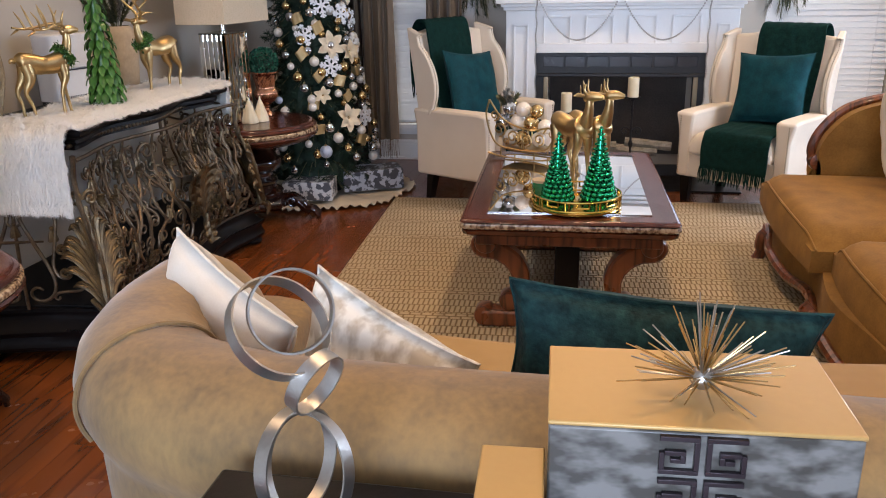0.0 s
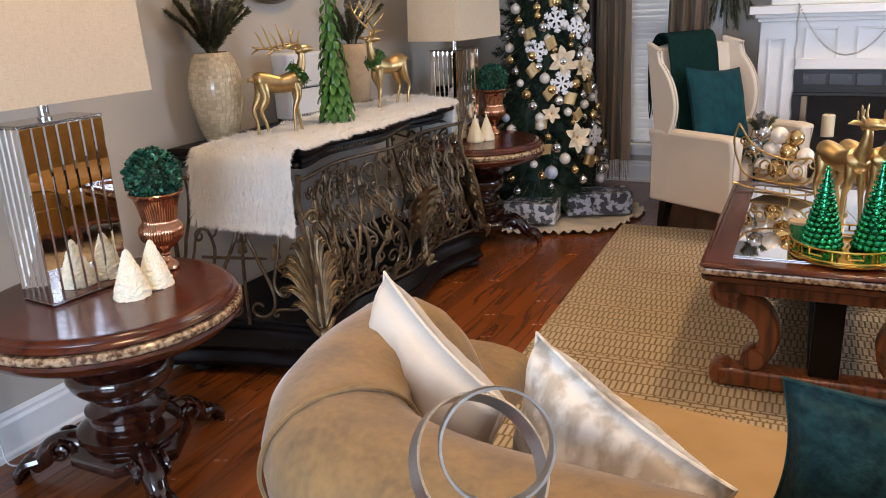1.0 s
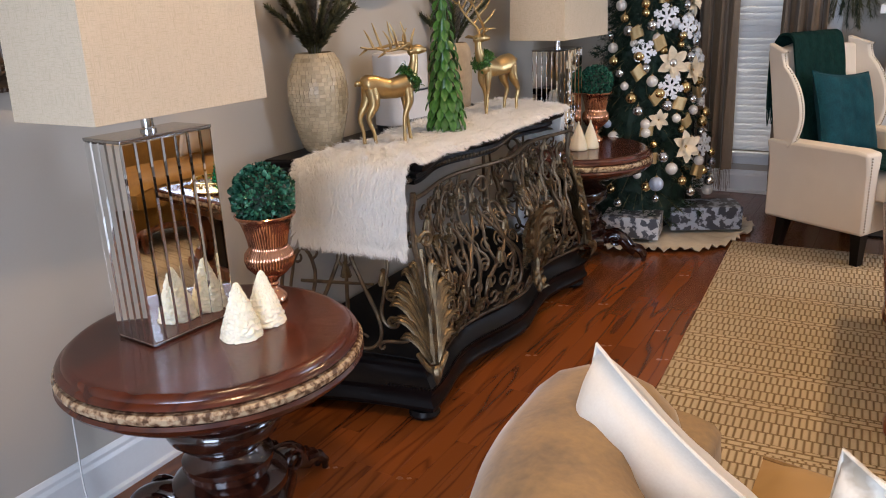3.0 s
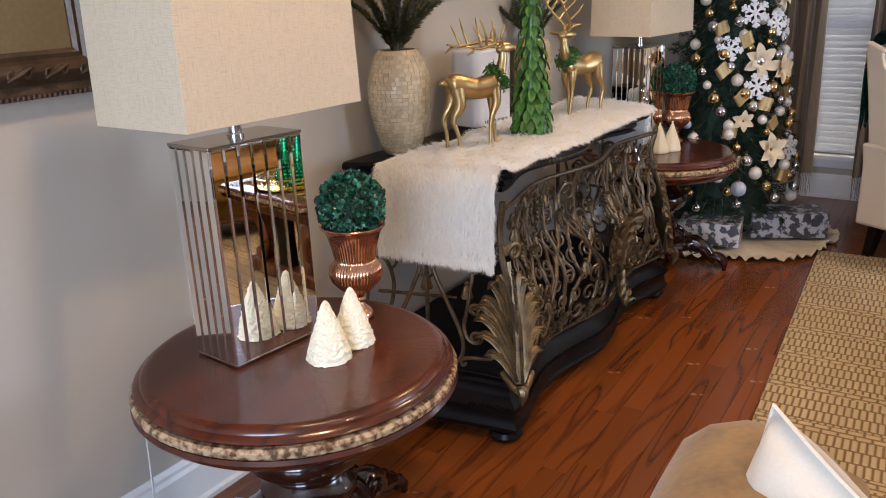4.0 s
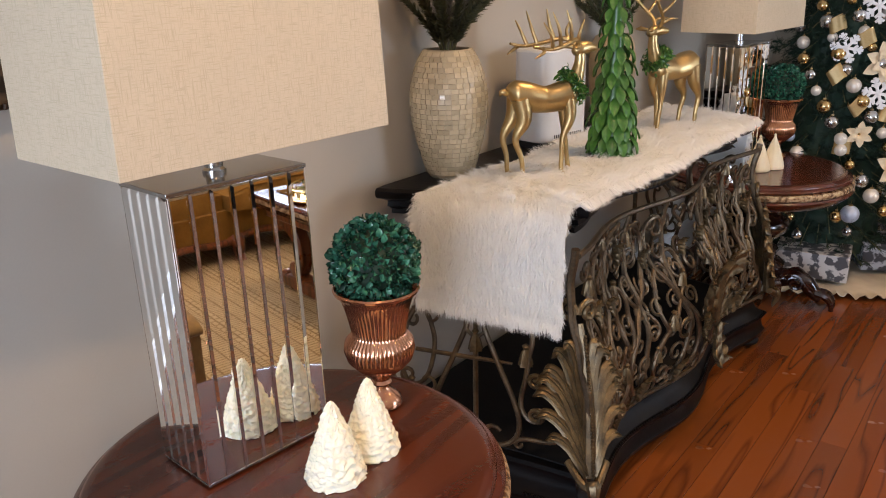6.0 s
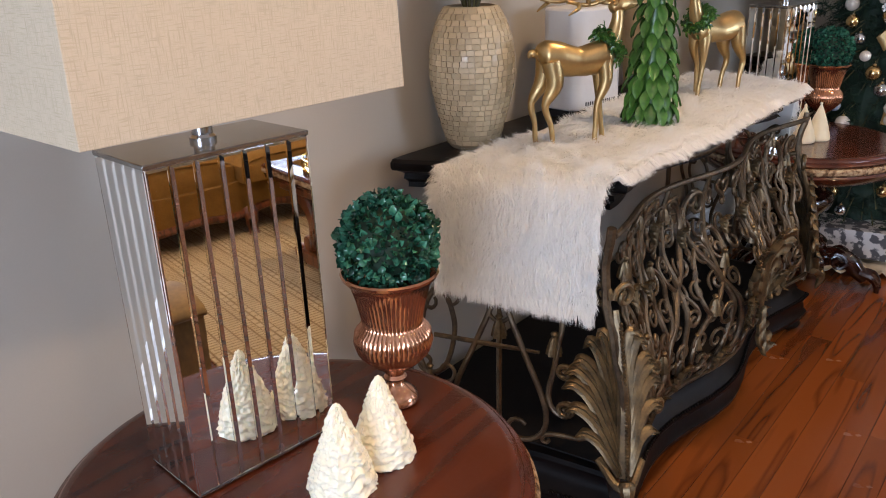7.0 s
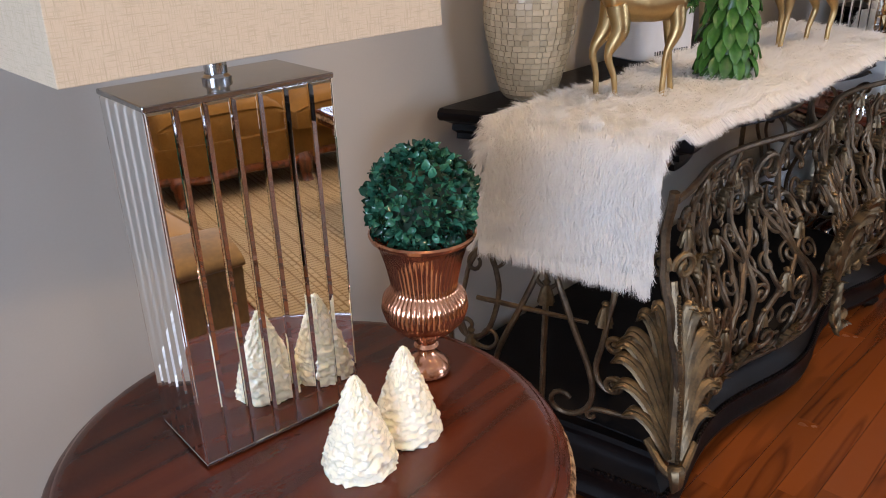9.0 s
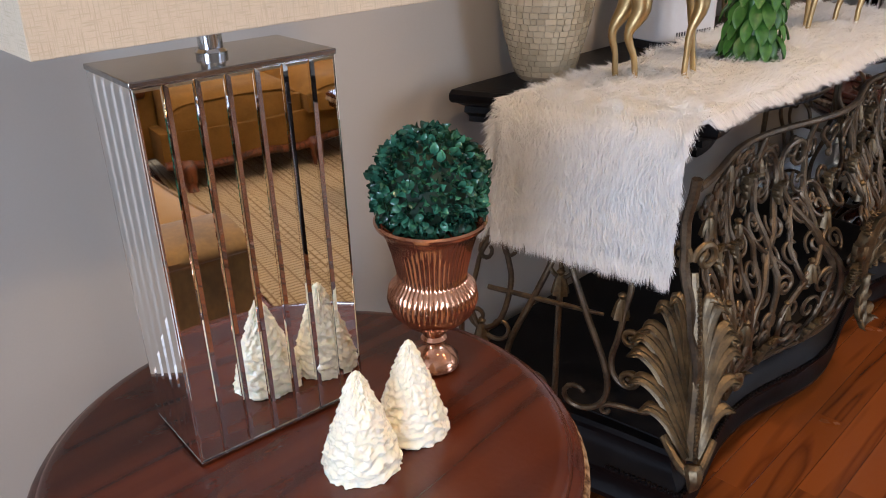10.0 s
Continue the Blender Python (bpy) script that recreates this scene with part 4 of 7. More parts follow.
def throw(m, over_seat, label, xo=0.0):
    """A knitted throw that lies over the back of a chair and, if wanted, on down over the seat's front, with fringes."""
    t = thing("throw_blanket", m, label, "blanket")
    line = [(0.50, 0.72), (0.495, 0.95), (0.475, 1.075), (0.42, 1.105), (0.355, 1.085), (0.325, 1.0), (0.285, 0.80), (0.225, 0.60), (0.19, 0.50), (0.10, 0.496)]
    if over_seat:
        line += [(-0.15, 0.494), (-0.36, 0.49), (-0.412, 0.46), (-0.425, 0.36), (-0.43, 0.26)]
    line = smooth_line(line, 5)
    n = len(line) - 1
    w = 0.21

    def fn(u, v, s):
        p = line[min(int(round(u * n)), n)]
        k = noise.noise(Vector((v * 3.1, u * 9, 2.0 + xo)))
        x = (2 * v - 1) * (w + 0.015 * noise.noise(Vector((u * 6, xo, 0)))) + 0.01 * k
        d = 0.008 * math.sin(v * 19 + u * 4) + 0.010 * k
        return (x + xo, p.x - (0.014 if s else 0.004) - abs(d) * 0.5, p.y + (0.016 if s else 0.004) + abs(d) * 0.5)
    part("knit", G().grid(fn, n, 24, True), THROW, t, angle=70)
    g = G()
    rnd = random.Random(int(xo * 100) + 3)
    for end in ((0, 1) if over_seat else (0,)):
        for i in range(46):
            p = Vector(fn(end, i / 45, 1))
            g.tube([p, p + Vector((rnd.uniform(-.006, .006), -0.004, -0.05)), p + Vector((rnd.uniform(-.012, .012), rnd.uniform(-.012, 0), -rnd.uniform(0.085, 0.11)))], [0.004, 0.004, 0.002], 5)
    tagged(part("fringe", g, THROW, t, "twisted green fringe"), kind="stuff")
    return t


CHL = pose(1.745, 5.86, 0.0, 0, 0, 61.5) @ Matrix.Diagonal((1.05, 0.84, 1.05, 1))
CHR = pose(3.47, 5.87, 0.0, 0, 0, -35) @ Matrix.Diagonal((1.0, 0.84, 1.0, 1))
chair_l = wing_chair(CHL, 24, "cream linen wing chair with nailhead trim and dark legs", "")
chair_r = copy_thing(chair_l, CHR)
chair_r.matrix_basis = CHR
throw(CHL, True, "dark green knitted throw over the chair back", -0.06)
throw(CHR, True, "dark green knitted throw hung over chair back and seat", 0.06)
pillow("velvet_pillow", CHL @ pose(0.0, 0.13, 0.70, -16, 3, 0), 0.49, 0.46, 0.15, TEAL, "teal velvet pillow on a cream wing chair", 21)
pillow("velvet_pillow", CHR @ pose(0.05, 0.09, 0.73, -16, -2, 0), 0.48, 0.46, 0.15, TEAL, "teal velvet pillow on a cream wing chair", 23)

# ---- second sofa ----


def settee():
    s = thing("settee", pose(0.02, -0.2, 0), "caramel suede settee with a carved wooden frame", "sofa")
    def seat_fn(y0, y1, x0=3.30):
        def fn(u, v, sd):
            x = x0 + 0.66 * u
            y = y0 + (y1 - y0) * v
            e = min(1, u * 9) * min(1, min(v, 1 - v) * 9)
            return (x + 0.03 * math.sin(math.pi * v) * (u < 0.5) * -1, y, 0.46 - 0.07 * (1 - e) ** 2 + 0.02 * math.sin(math.pi * v) if sd else 0.30)
        return fn
    for y0, y1 in ((3.15, 3.86), (3.87, 4.98)):
        f = seat_fn(y0, y1, 3.40 if y0 < 3.5 else 3.32)
        part("seat_cushion", G().grid(f, 16, 22, True), BROWNSUEDE, s)
        part("piping", G().tube([Vector(f(0.03, i / 24, 1)) + Vector((-0.004, 0, 0)) for i in range(25)], 0.006, 6), BROWNSUEDE, s)
    def body(u, v, sd):
        y = 3.1 + 1.9 * u
        x = 3.36 + 0.03 * math.cos(2 * math.pi * (u * 2))
        return (x + (0.0 if sd == 0 else 0.60), y, 0.14 + 0.165 * v)
    part("seat_base", G().grid(body, 30, 4, True), BROWNSUEDE, s)
    rail = [Vector((3.345 + 0.03 * math.cos(4 * math.pi * i / 40), 3.1 + 1.9 * i / 40, 0.135 + 0.012 * math.cos(8 * math.pi * i / 40))) for i in range(41)]
    part("carved_rail", G().tube(rail, 0.022, 8), CARVED, s, "serpentine carved wooden rail")
    def back(u, v, sd):
        y = 3.15 + 1.85 * u
        x = 4.02 - 0.0 * v + 0.12 * v + (0.16 if sd else 0.02 * math.sin(math.pi * u))
        return (x, y, 0.30 + 0.66 * v + 0.05 * math.sin(math.pi * u) * v)
    part("backrest", G().grid(back, 24, 12, True), BROWNSUEDE, s)
    for y, sy in ((4.99, 1), (3.13, -1)):
        line = smooth_line([(3.60, 0.47), (3.58, 0.56), (3.62, 0.66), (3.72, 0.76), (3.88, 0.815), (4.05, 0.84)], 6)
        n = len(line) - 1
        def arm(u, v, sd, y=y, sy=sy):
            p = line[int(round(u * n))]
            top = p.y
            z = 0.14 + (top - 0.14) * v
            roll = 0.045 * math.sin(math.pi * max(0, (v - 0.6) / 0.4)) if v > 0.6 else 0
            return (p.x, y + sy * (0.0 - 0.02 if sd == 0 else 0.15 + roll), z)
        part("arm", G().grid(arm, n, 10, True), BROWNSUEDE, s)
        g = G().tube([(p.x - 0.012, y + sy * 0.07, p.y + 0.012) for p in line], [0.03 - 0.010 * i / n for i in range(n + 1)], 8)
        g.lathe([(0.02, -0.05), (0.045, -0.045), (0.05, 0), (0.045, 0.045), (0.02, 0.05)], 18, pose(3.60, y + sy * 0.07, 0.50, 90, 0, 0))
        part("arm_scroll", g, CARVED, s, "carved dark wood arm scroll")
    for x, y in ((3.37, 4.90), (3.37, 3.9), (3.37, 3.2), (4.1, 4.9), (4.1, 3.2)):
        g = G().tube(smooth_line([(x, y, 0.14), (x - 0.03, y, 0.10), (x - 0.028, y, 0.05), (x - 0.045, y, 0.0)], 4), [0.045] * 4 + [0.036] * 4 + [0.03] * 4 + [0.036], 10)
        part("leg", g, CARVED, s, "carved cabriole leg")
    return s


settee()
pillow("throw_pillow", pose(3.88, 4.52, 0.70, -12, 6, 62), 0.44, 0.44, 0.14, LINEN, "cream linen throw pillow on the settee", 31)

# ---- end tables ----


def end_table(m, label):
    t = thing("end_table", m, label, "end table", "round end tables")
    R = 0.397
    part("tabletop", G().lathe([(R - 0.05, 0.585), (R - 0.012, 0.590), (R - 0.006, 0.598), (R - 0.012, 0.606), (R - 0.022, 0.609), (R - 0.024, 0.616), (R - 0.032, 0.622), (R - 0.045, 0.624), (R - 0.05, 0.6235), (0.001, 0.6235)], 72), MAHOGANY, t)
    part("marble_band", G().lathe([(R - 0.03, 0.5615), (R - 0.004, 0.562), (R + 0.002, 0.568), (R + 0.003, 0.580), (R - 0.003, 0.588), (R - 0.03, 0.5895)], 72), MARBLE, t, "veined beige marble band")
    part("apron", G().lathe([(R - 0.10, 0.505), (R - 0.06, 0.507), (R - 0.035, 0.515), (R - 0.018, 0.528), (R - 0.004, 0.540), (R + 0.004, 0.552), (R - 0.002, 0.561), (R - 0.04, 0.5612)], 72), MAHOGANY, t)
    prof = [(0.150, 0.150), (0.160, 0.162), (0.160, 0.185), (0.142, 0.20), (0.118, 0.212), (0.116, 0.228), (0.126, 0.238), (0.126, 0.252), (0.110, 0.264), (0.098, 0.285), (0.103, 0.305), (0.132, 0.318),
            (0.154, 0.34), (0.164, 0.365), (0.162, 0.385), (0.150, 0.400), (0.136, 0.406), (0.122, 0.425), (0.104, 0.45), (0.090, 0.475), (0.086, 0.495), (0.106, 0.500), (0.165, 0.5045)]
    part("pedestal", G().lathe(prof, 40), MAHOGANY_Z, t, "dark turned pedestal with a round bulb")
    part("platform", G().lathe([(0.16, 0.075), (0.19, 0.09), (0.19, 0.118), (0.175, 0.135), (0.13, 0.1495)], 6), MAHOGANY_Z, t)
    for k in range(3):
        a = Matrix.Rotation(radians(-30 + 120 * k), 4, 'Z')
        line = smooth_line([(0.10, 0, 0.10), (0.19, 0, 0.125), (0.255, 0, 0.11), (0.29, 0, 0.07), (0.325, 0, 0.045)], 5)
        leg = part("leg", G().tube(line, [0.045 - 0.0008 * i for i in range(len(line))], 10, a, 1.0), MAHOGANY_Z, t, "scrolled leg")
        for q in (-1, 0, 1):
            g = G().tube(smooth_line([(0.30, 0.018 * q, 0.07), (0.345, 0.026 * q, 0.06), (0.37, 0.03 * q, 0.03), (0.372, 0.031 * q, 0.0)], 4), [0.018] * 6 + [0.016] * 4 + [0.011] * 3, 8, a)
            part("claw", g, MAHOGANY_Z, leg)
        for s in (-1, 1):
            pts = [(x, s * 0.046, z) for x, z in spiral(0.215, 0.115, 0.045, 0.008, 200, -340, 22)]
            part("carved_scroll", G().tube(pts, 0.009, 6, a), MAHOGANY_Z, leg)
    return t


table_1 = end_table(pose(0.402, 2.312, 0), "round mahogany end table with a marble band and claw feet")
copy_thing(table_1, pose(0.398, 5.085, 0, 0, 0, 40))
TT = 0.6245

# ---- mirrored table lamps ----


def lamp(m, label):
    t = thing("table_lamp", m, label, "table lamp", "mirrored table lamps")
    dx, dy, h = 0.077, 0.1345, 0.5245
    part("base_core", G().box(-dx + 0.006, dx - 0.006, -dy + 0.006, dy - 0.006, 0.012, h - 0.004), BLACK, t)

    def strip(w):
        b, c = 0.0048, 0.0028
        hw, z0, z1 = w / 2 - 0.0004, 0.005, h - 0.002
        v = [(-hw, 0, z0), (hw, 0, z0), (hw, 0, z1), (-hw, 0, z1), (-hw + b, -c, z0 + b), (hw - b, -c, z0 + b), (hw - b, -c, z1 - b), (-hw + b, -c, z1 - b)]
        return G().add(v, [(0, 1, 5, 4), (1, 2, 6, 5), (2, 3, 7, 6), (3, 0, 4, 7), (4, 5, 6, 7), (3, 2, 1, 0)]).mesh("mirror_strip", MIRROR, False)
    nf, ns = 7, 5
    mf, ms = strip(2 * dy / nf), strip(2 * dx / ns)
    for i in range(nf):
        y = -dy + 2 * dy * (i + 0.5) / nf
        part("mirror_strip", mf, None, t, m=pose(dx - 0.0028, y, 0, 0, 0, 90))
        part("mirror_strip", mf, None, t, m=pose(-dx + 0.0028, y, 0, 0, 0, -90))
    for i in range(ns):
        x = -dx + 2 * dx * (i + 0.5) / ns
        part("mirror_strip", ms, None, t, m=pose(x, -dy + 0.0028, 0, 0, 0, 0))
        part("mirror_strip", ms, None, t, m=pose(x, dy - 0.0028, 0, 0, 0, 180))
    part("top_plate", G().box(-dx - 0.001, dx + 0.001, -dy - 0.001, dy + 0.001, h - 0.0015, h + 0.006), LAMPTOP, t, "smoked mirror top plate", bevel=0.0015)
    part("plinth", G().box(-dx + 0.001, dx - 0.001, -dy + 0.001, dy - 0.001, 0.002, 0.0045), CHROME, t)
    for x in (-1, 1):
        for y in (-1, 1):
            part("foot", G().lathe([(0.007, 0), (0.009, 0.001), (0.007, 0.0022)], 12, pose(x * (dx - 0.014), y * (dy - 0.014), 0)), CHROME, t)
    part("neck", G().lathe([(0.020, h + 0.006), (0.020, h + 0.012), (0.0155, h + 0.016), (0.0155, h + 0.080), (0.012, h + 0.084), (0.012, h + 0.20), (0.001, h + 0.20)], 24), CHROME, t, "chrome neck")
    sx, sy, z0, z1 = 0.157, 0.2585, h + 0.061, h + 0.061 + 0.32
    g = G()
    th, tap = 0.003, 0.97
    for k, (ax, ay, z) in enumerate(((sx, sy, z0), (sx * tap, sy * tap, z1))):
        g.v += [(-ax, -ay, z), (ax, -ay, z), (ax, ay, z), (-ax, ay, z)]
        g.v += [(-ax + th, -ay + th, z), (ax - th, -ay + th, z), (ax - th, ay - th, z), (-ax + th, ay - th, z)]
    for i in range(4):
        j = (i + 1) % 4
        g.f += [(i, j, 8 + j, 8 + i), (4 + j, 4 + i, 12 + i, 12 + j), (j, i, 4 + i, 4 + j), (8 + i, 8 + j, 12 + j, 12 + i)]
    sh = part("shade", g, SHADE, t, "cream glitter linen rectangular shade", pose(0.015, 0.0, 0, 0, 0, 2.7), smooth=False, bevel=0.0012)
    part("spider", G().tube([(-sx * tap, 0, z1 - 0.02), (sx * tap, 0, z1 - 0.02)], 0.002, 6), CHROME, t)
    return t


lamp_1 = lamp(pose(0.288, 2.304, TT, 0, -1.0, -6), "mirrored strip table lamp with a linen shade, unlit")
copy_thing(lamp_1, pose(0.283, 5.05, TT, 0, 0, -8))

# ---- urns with boxwood balls ----


def leaf_mesh(name, l, w, mat, cup=0.15, fold=0.2, n=3):
    def fn(u, v):
        a = 2 * v - 1
        ww = w / 2 * math.sin(math.pi * min(0.98, 0.06 + 0.9 * u)) ** 0.8
        return (a * ww, l * u, fold * w * abs(a) + cup * l * math.sin(math.pi * u))
    return G().grid(fn, n, 2).mesh(name, mat, True, 80)


LEAF_BOX = leaf_mesh("leaf", 0.0150, 0.0118, BOXWOOD, 0.25, 0.16, 4)


def scatter(mesh, places):
    """One mesh out of many turned copies of a small one."""
    v = np.array([p.co[:] for p in mesh.vertices])
    f = [tuple(p.vertices) for p in mesh.polygons]
    g = G()
    for m in places:
        a = np.array(m)
        w = v @ a[:3, :3].T + a[:3, 3]
        k = len(g.v)
        g.v += [tuple(p) for p in w]
        g.f += [tuple(i + k for i in q) for q in f]
    return g


def boxwood_places(r, n, seed, flat=1.0):
    rnd = random.Random(seed)
    out = []
    for i in range(n):
        z = 1 - 2 * (i + 0.5) / n
        a = i * 2.39996
        d = Vector((math.sqrt(1 - z * z) * math.cos(a), math.sqrt(1 - z * z) * math.sin(a), z))
        if z < -0.75:
            continue
        base = d * r * rnd.uniform(0.86, 1.0)
        for q in range(3):
            tip = (d + Vector((rnd.uniform(-1, 1), rnd.uniform(-1, 1), rnd.uniform(-1, 1))) * 0.75).normalized()
            e = tip.to_track_quat('Y', 'Z').to_matrix().to_4x4()
            s = rnd.uniform(0.75, 1.15)
            mm = Matrix.Translation(base) @ e @ Matrix.Rotation(rnd.uniform(0, 6.28), 4, 'Y') @ Matrix.Scale(s, 4)
            out.append(Matrix.Diagonal((1, 1, flat, 1)) @ mm)
    return out


def urn(m, label):
    t = thing("urn", m, label, "urn", "copper urns")
    prof = [(0.0357, 0), (0.0395, 0.004), (0.0380, 0.016), (0.0274, 0.026), (0.0167, 0.036), (0.0152, 0.044), (0.0205, 0.050), (0.0167, 0.056), (0.0228, 0.066), (0.0441, 0.082), (0.0623, 0.102), (0.0684, 0.122),
            (0.0654, 0.140), (0.0555, 0.152), (0.0517, 0.158), (0.0532, 0.170), (0.0593, 0.200), (0.0669, 0.226), (0.0760, 0.240), (0.0821, 0.244), (0.0836, 0.249), (0.0806, 0.252), (0.0714, 0.240), (0.0608, 0.21), (0.0008, 0.205)]
    part("bowl", G().lathe(prof, 168, None, 56, 0.016, 1.0, (9, 17)), COPPER, t, "fluted mercury-copper bowl on a foot")
    # dark ball added inside, stands for the shade between the leaves
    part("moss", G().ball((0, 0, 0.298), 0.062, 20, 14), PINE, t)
    g = scatter(LEAF_BOX, [Matrix.Translation((0, 0, 0.300)) @ q for q in boxwood_places(0.079, 430, 3)])
    tagged(part("boxwood_ball", g, BOXWOOD, t, "clipped green boxwood leaf ball"), kind="stuff")
    return t


urn_1 = urn(pose(0.402, 2.562, TT) @ Matrix.Scale(1.045, 4), "copper urn with a clipped boxwood ball")
copy_thing(urn_1, pose(0.42, 5.285, TT, 0, 0, 50) @ Matrix.Scale(1.045, 4))

# ---- tree-shaped candles ----


def tree_candle(m, r, h, label, seed, smooth_one=False):
    t = thing("candle", m, label, "candle", "tree candles")
    rnd = random.Random(seed)

    def fn(u, v):
        a = 2 * math.pi * u
        p = Vector((math.cos(a), math.sin(a), v * 3.2))
        rr = r * (1 - v ** 1.35) ** 0.95 * (1.0 if v > 0.06 else 0.93 + v) + 0.006 * (1 - v)
        if smooth_one:
            rr *= 1 + 0.03 * math.sin(9 * a)
        else:
            # overlapping rows of rounded cone scales, worn soft
            rr = r * (1 - v ** 1.3) * 0.97 + 0.004
            q = v * 9.5 + 1.3 * noise.noise(p * 1.7 + Vector((seed, 0, 0)))
            row, low = math.floor(q), q - math.floor(q)
            count = max(5, round(13 * (1 - 0.075 * row)))
            lobe = abs(math.cos(0.5 * count * a + row * 1.57 + 0.5 * noise.noise(p * 3)))
            rise = (1 - low) ** 0.8 * min(1, low * 6 + 0.25)
            rr += 0.0048 * (1 - 0.5 * v) * rise * lobe ** 0.45 + 0.0042 * noise.noise(p * 5.5 + Vector((0, seed, 0))) + 0.0024 * noise.noise(p * 13)
        return (rr * math.cos(a), rr * math.sin(a), h * v * 0.985)
    g = G()
    nu, nv = (48, 42) if smooth_one else (110, 100)
    for j in range(nv + 1):
        for i in range(nu):
            g.v.append(fn(i / nu, j / nv))
    for j in range(nv):
        for i in range(nu):
            k = (i + 1) % nu
            g.f.append((j * nu + i, j * nu + k, (j + 1) * nu + k, (j + 1) * nu + i))
    g.f += [tuple(range(nu)), tuple(nv * nu + i for i in range(nu))]
    part("wax", g, WAX if smooth_one else CANDLE, t, angle=80)
    part("tip", G().lathe([(0.006, h * 0.955), (0.005, h * 0.985), (0.001, h * 1.01)], 10), WAX if smooth_one else CANDLE, t)
    return t


tree_candle(pose(0.501, 2.322, TT), 0.0495, 0.148, "small glittering ivory tree candle on an end table", 1)
tree_candle(pose(0.496, 2.421, TT, 0, 0, 70), 0.0485, 0.148, "glittering cream tree candle on an end table", 5)
tree_candle(pose(0.427, 5.0, TT), 0.045, 0.152, "smooth ivory tree candle on the far end table", 7, True)
tree_candle(pose(0.467, 5.075, TT, 0, 0, 40), 0.042, 0.150, "smooth ivory tree candle on the far end table", 8, True)

# ---- console ----
CY, CH = 3.855, 0.785


def splay(x):
    """The canted ends: the console is longer at the wall than in front."""
    return 1 + 0.28 * (0.56 - x) / CH



def front_plan(s):
    """Depth of the serpentine front; s runs from -1 at the near end to 1."""
    return 0.578 + 0.030 * math.cos(2 * math.pi * s) - 0.004


def belly(z):
    """How far the bombe front swells at a height."""
    pts = [(0.20, 0.0), (0.30, 0.018), (0.42, 0.012), (0.52, -0.025), (0.62, -0.062), (0.70, -0.070), (0.78, -0.055), (0.86, -0.03)]
    for (a, x), (b, y) in zip(pts, pts[1:]):
        if z <= b:
            k = max(0, (z - a) / (b - a))
            k = k * k * (3 - 2 * k)
            return x + (y - x) * k
    return pts[-1][1]


def on_front(y, z, out=0.0):
    """A place on the front, y metres from the middle."""
    s = y / CH
    mid = 0.035 * math.exp(-(s * 2.6) ** 2) * math.exp(-((z - 0.48) / 0.16) ** 2)
    end = 1 + 0.045 * belly(z) / 0.02 * 0.3
    return Vector((front_plan(s) + belly(z) + mid + out, CY + y * end, z))


def on_side(x, z, sy, out=0.0):
    """A place on an end, x metres from the wall."""
    xx = x * (1 + belly(z) / 0.6)
    return Vector((xx, CY + sy * (CH * (1 + 0.045 * belly(z) / 0.02 * 0.3) - 0.042 + out + 0.3 * belly(z)) * splay(xx), z))


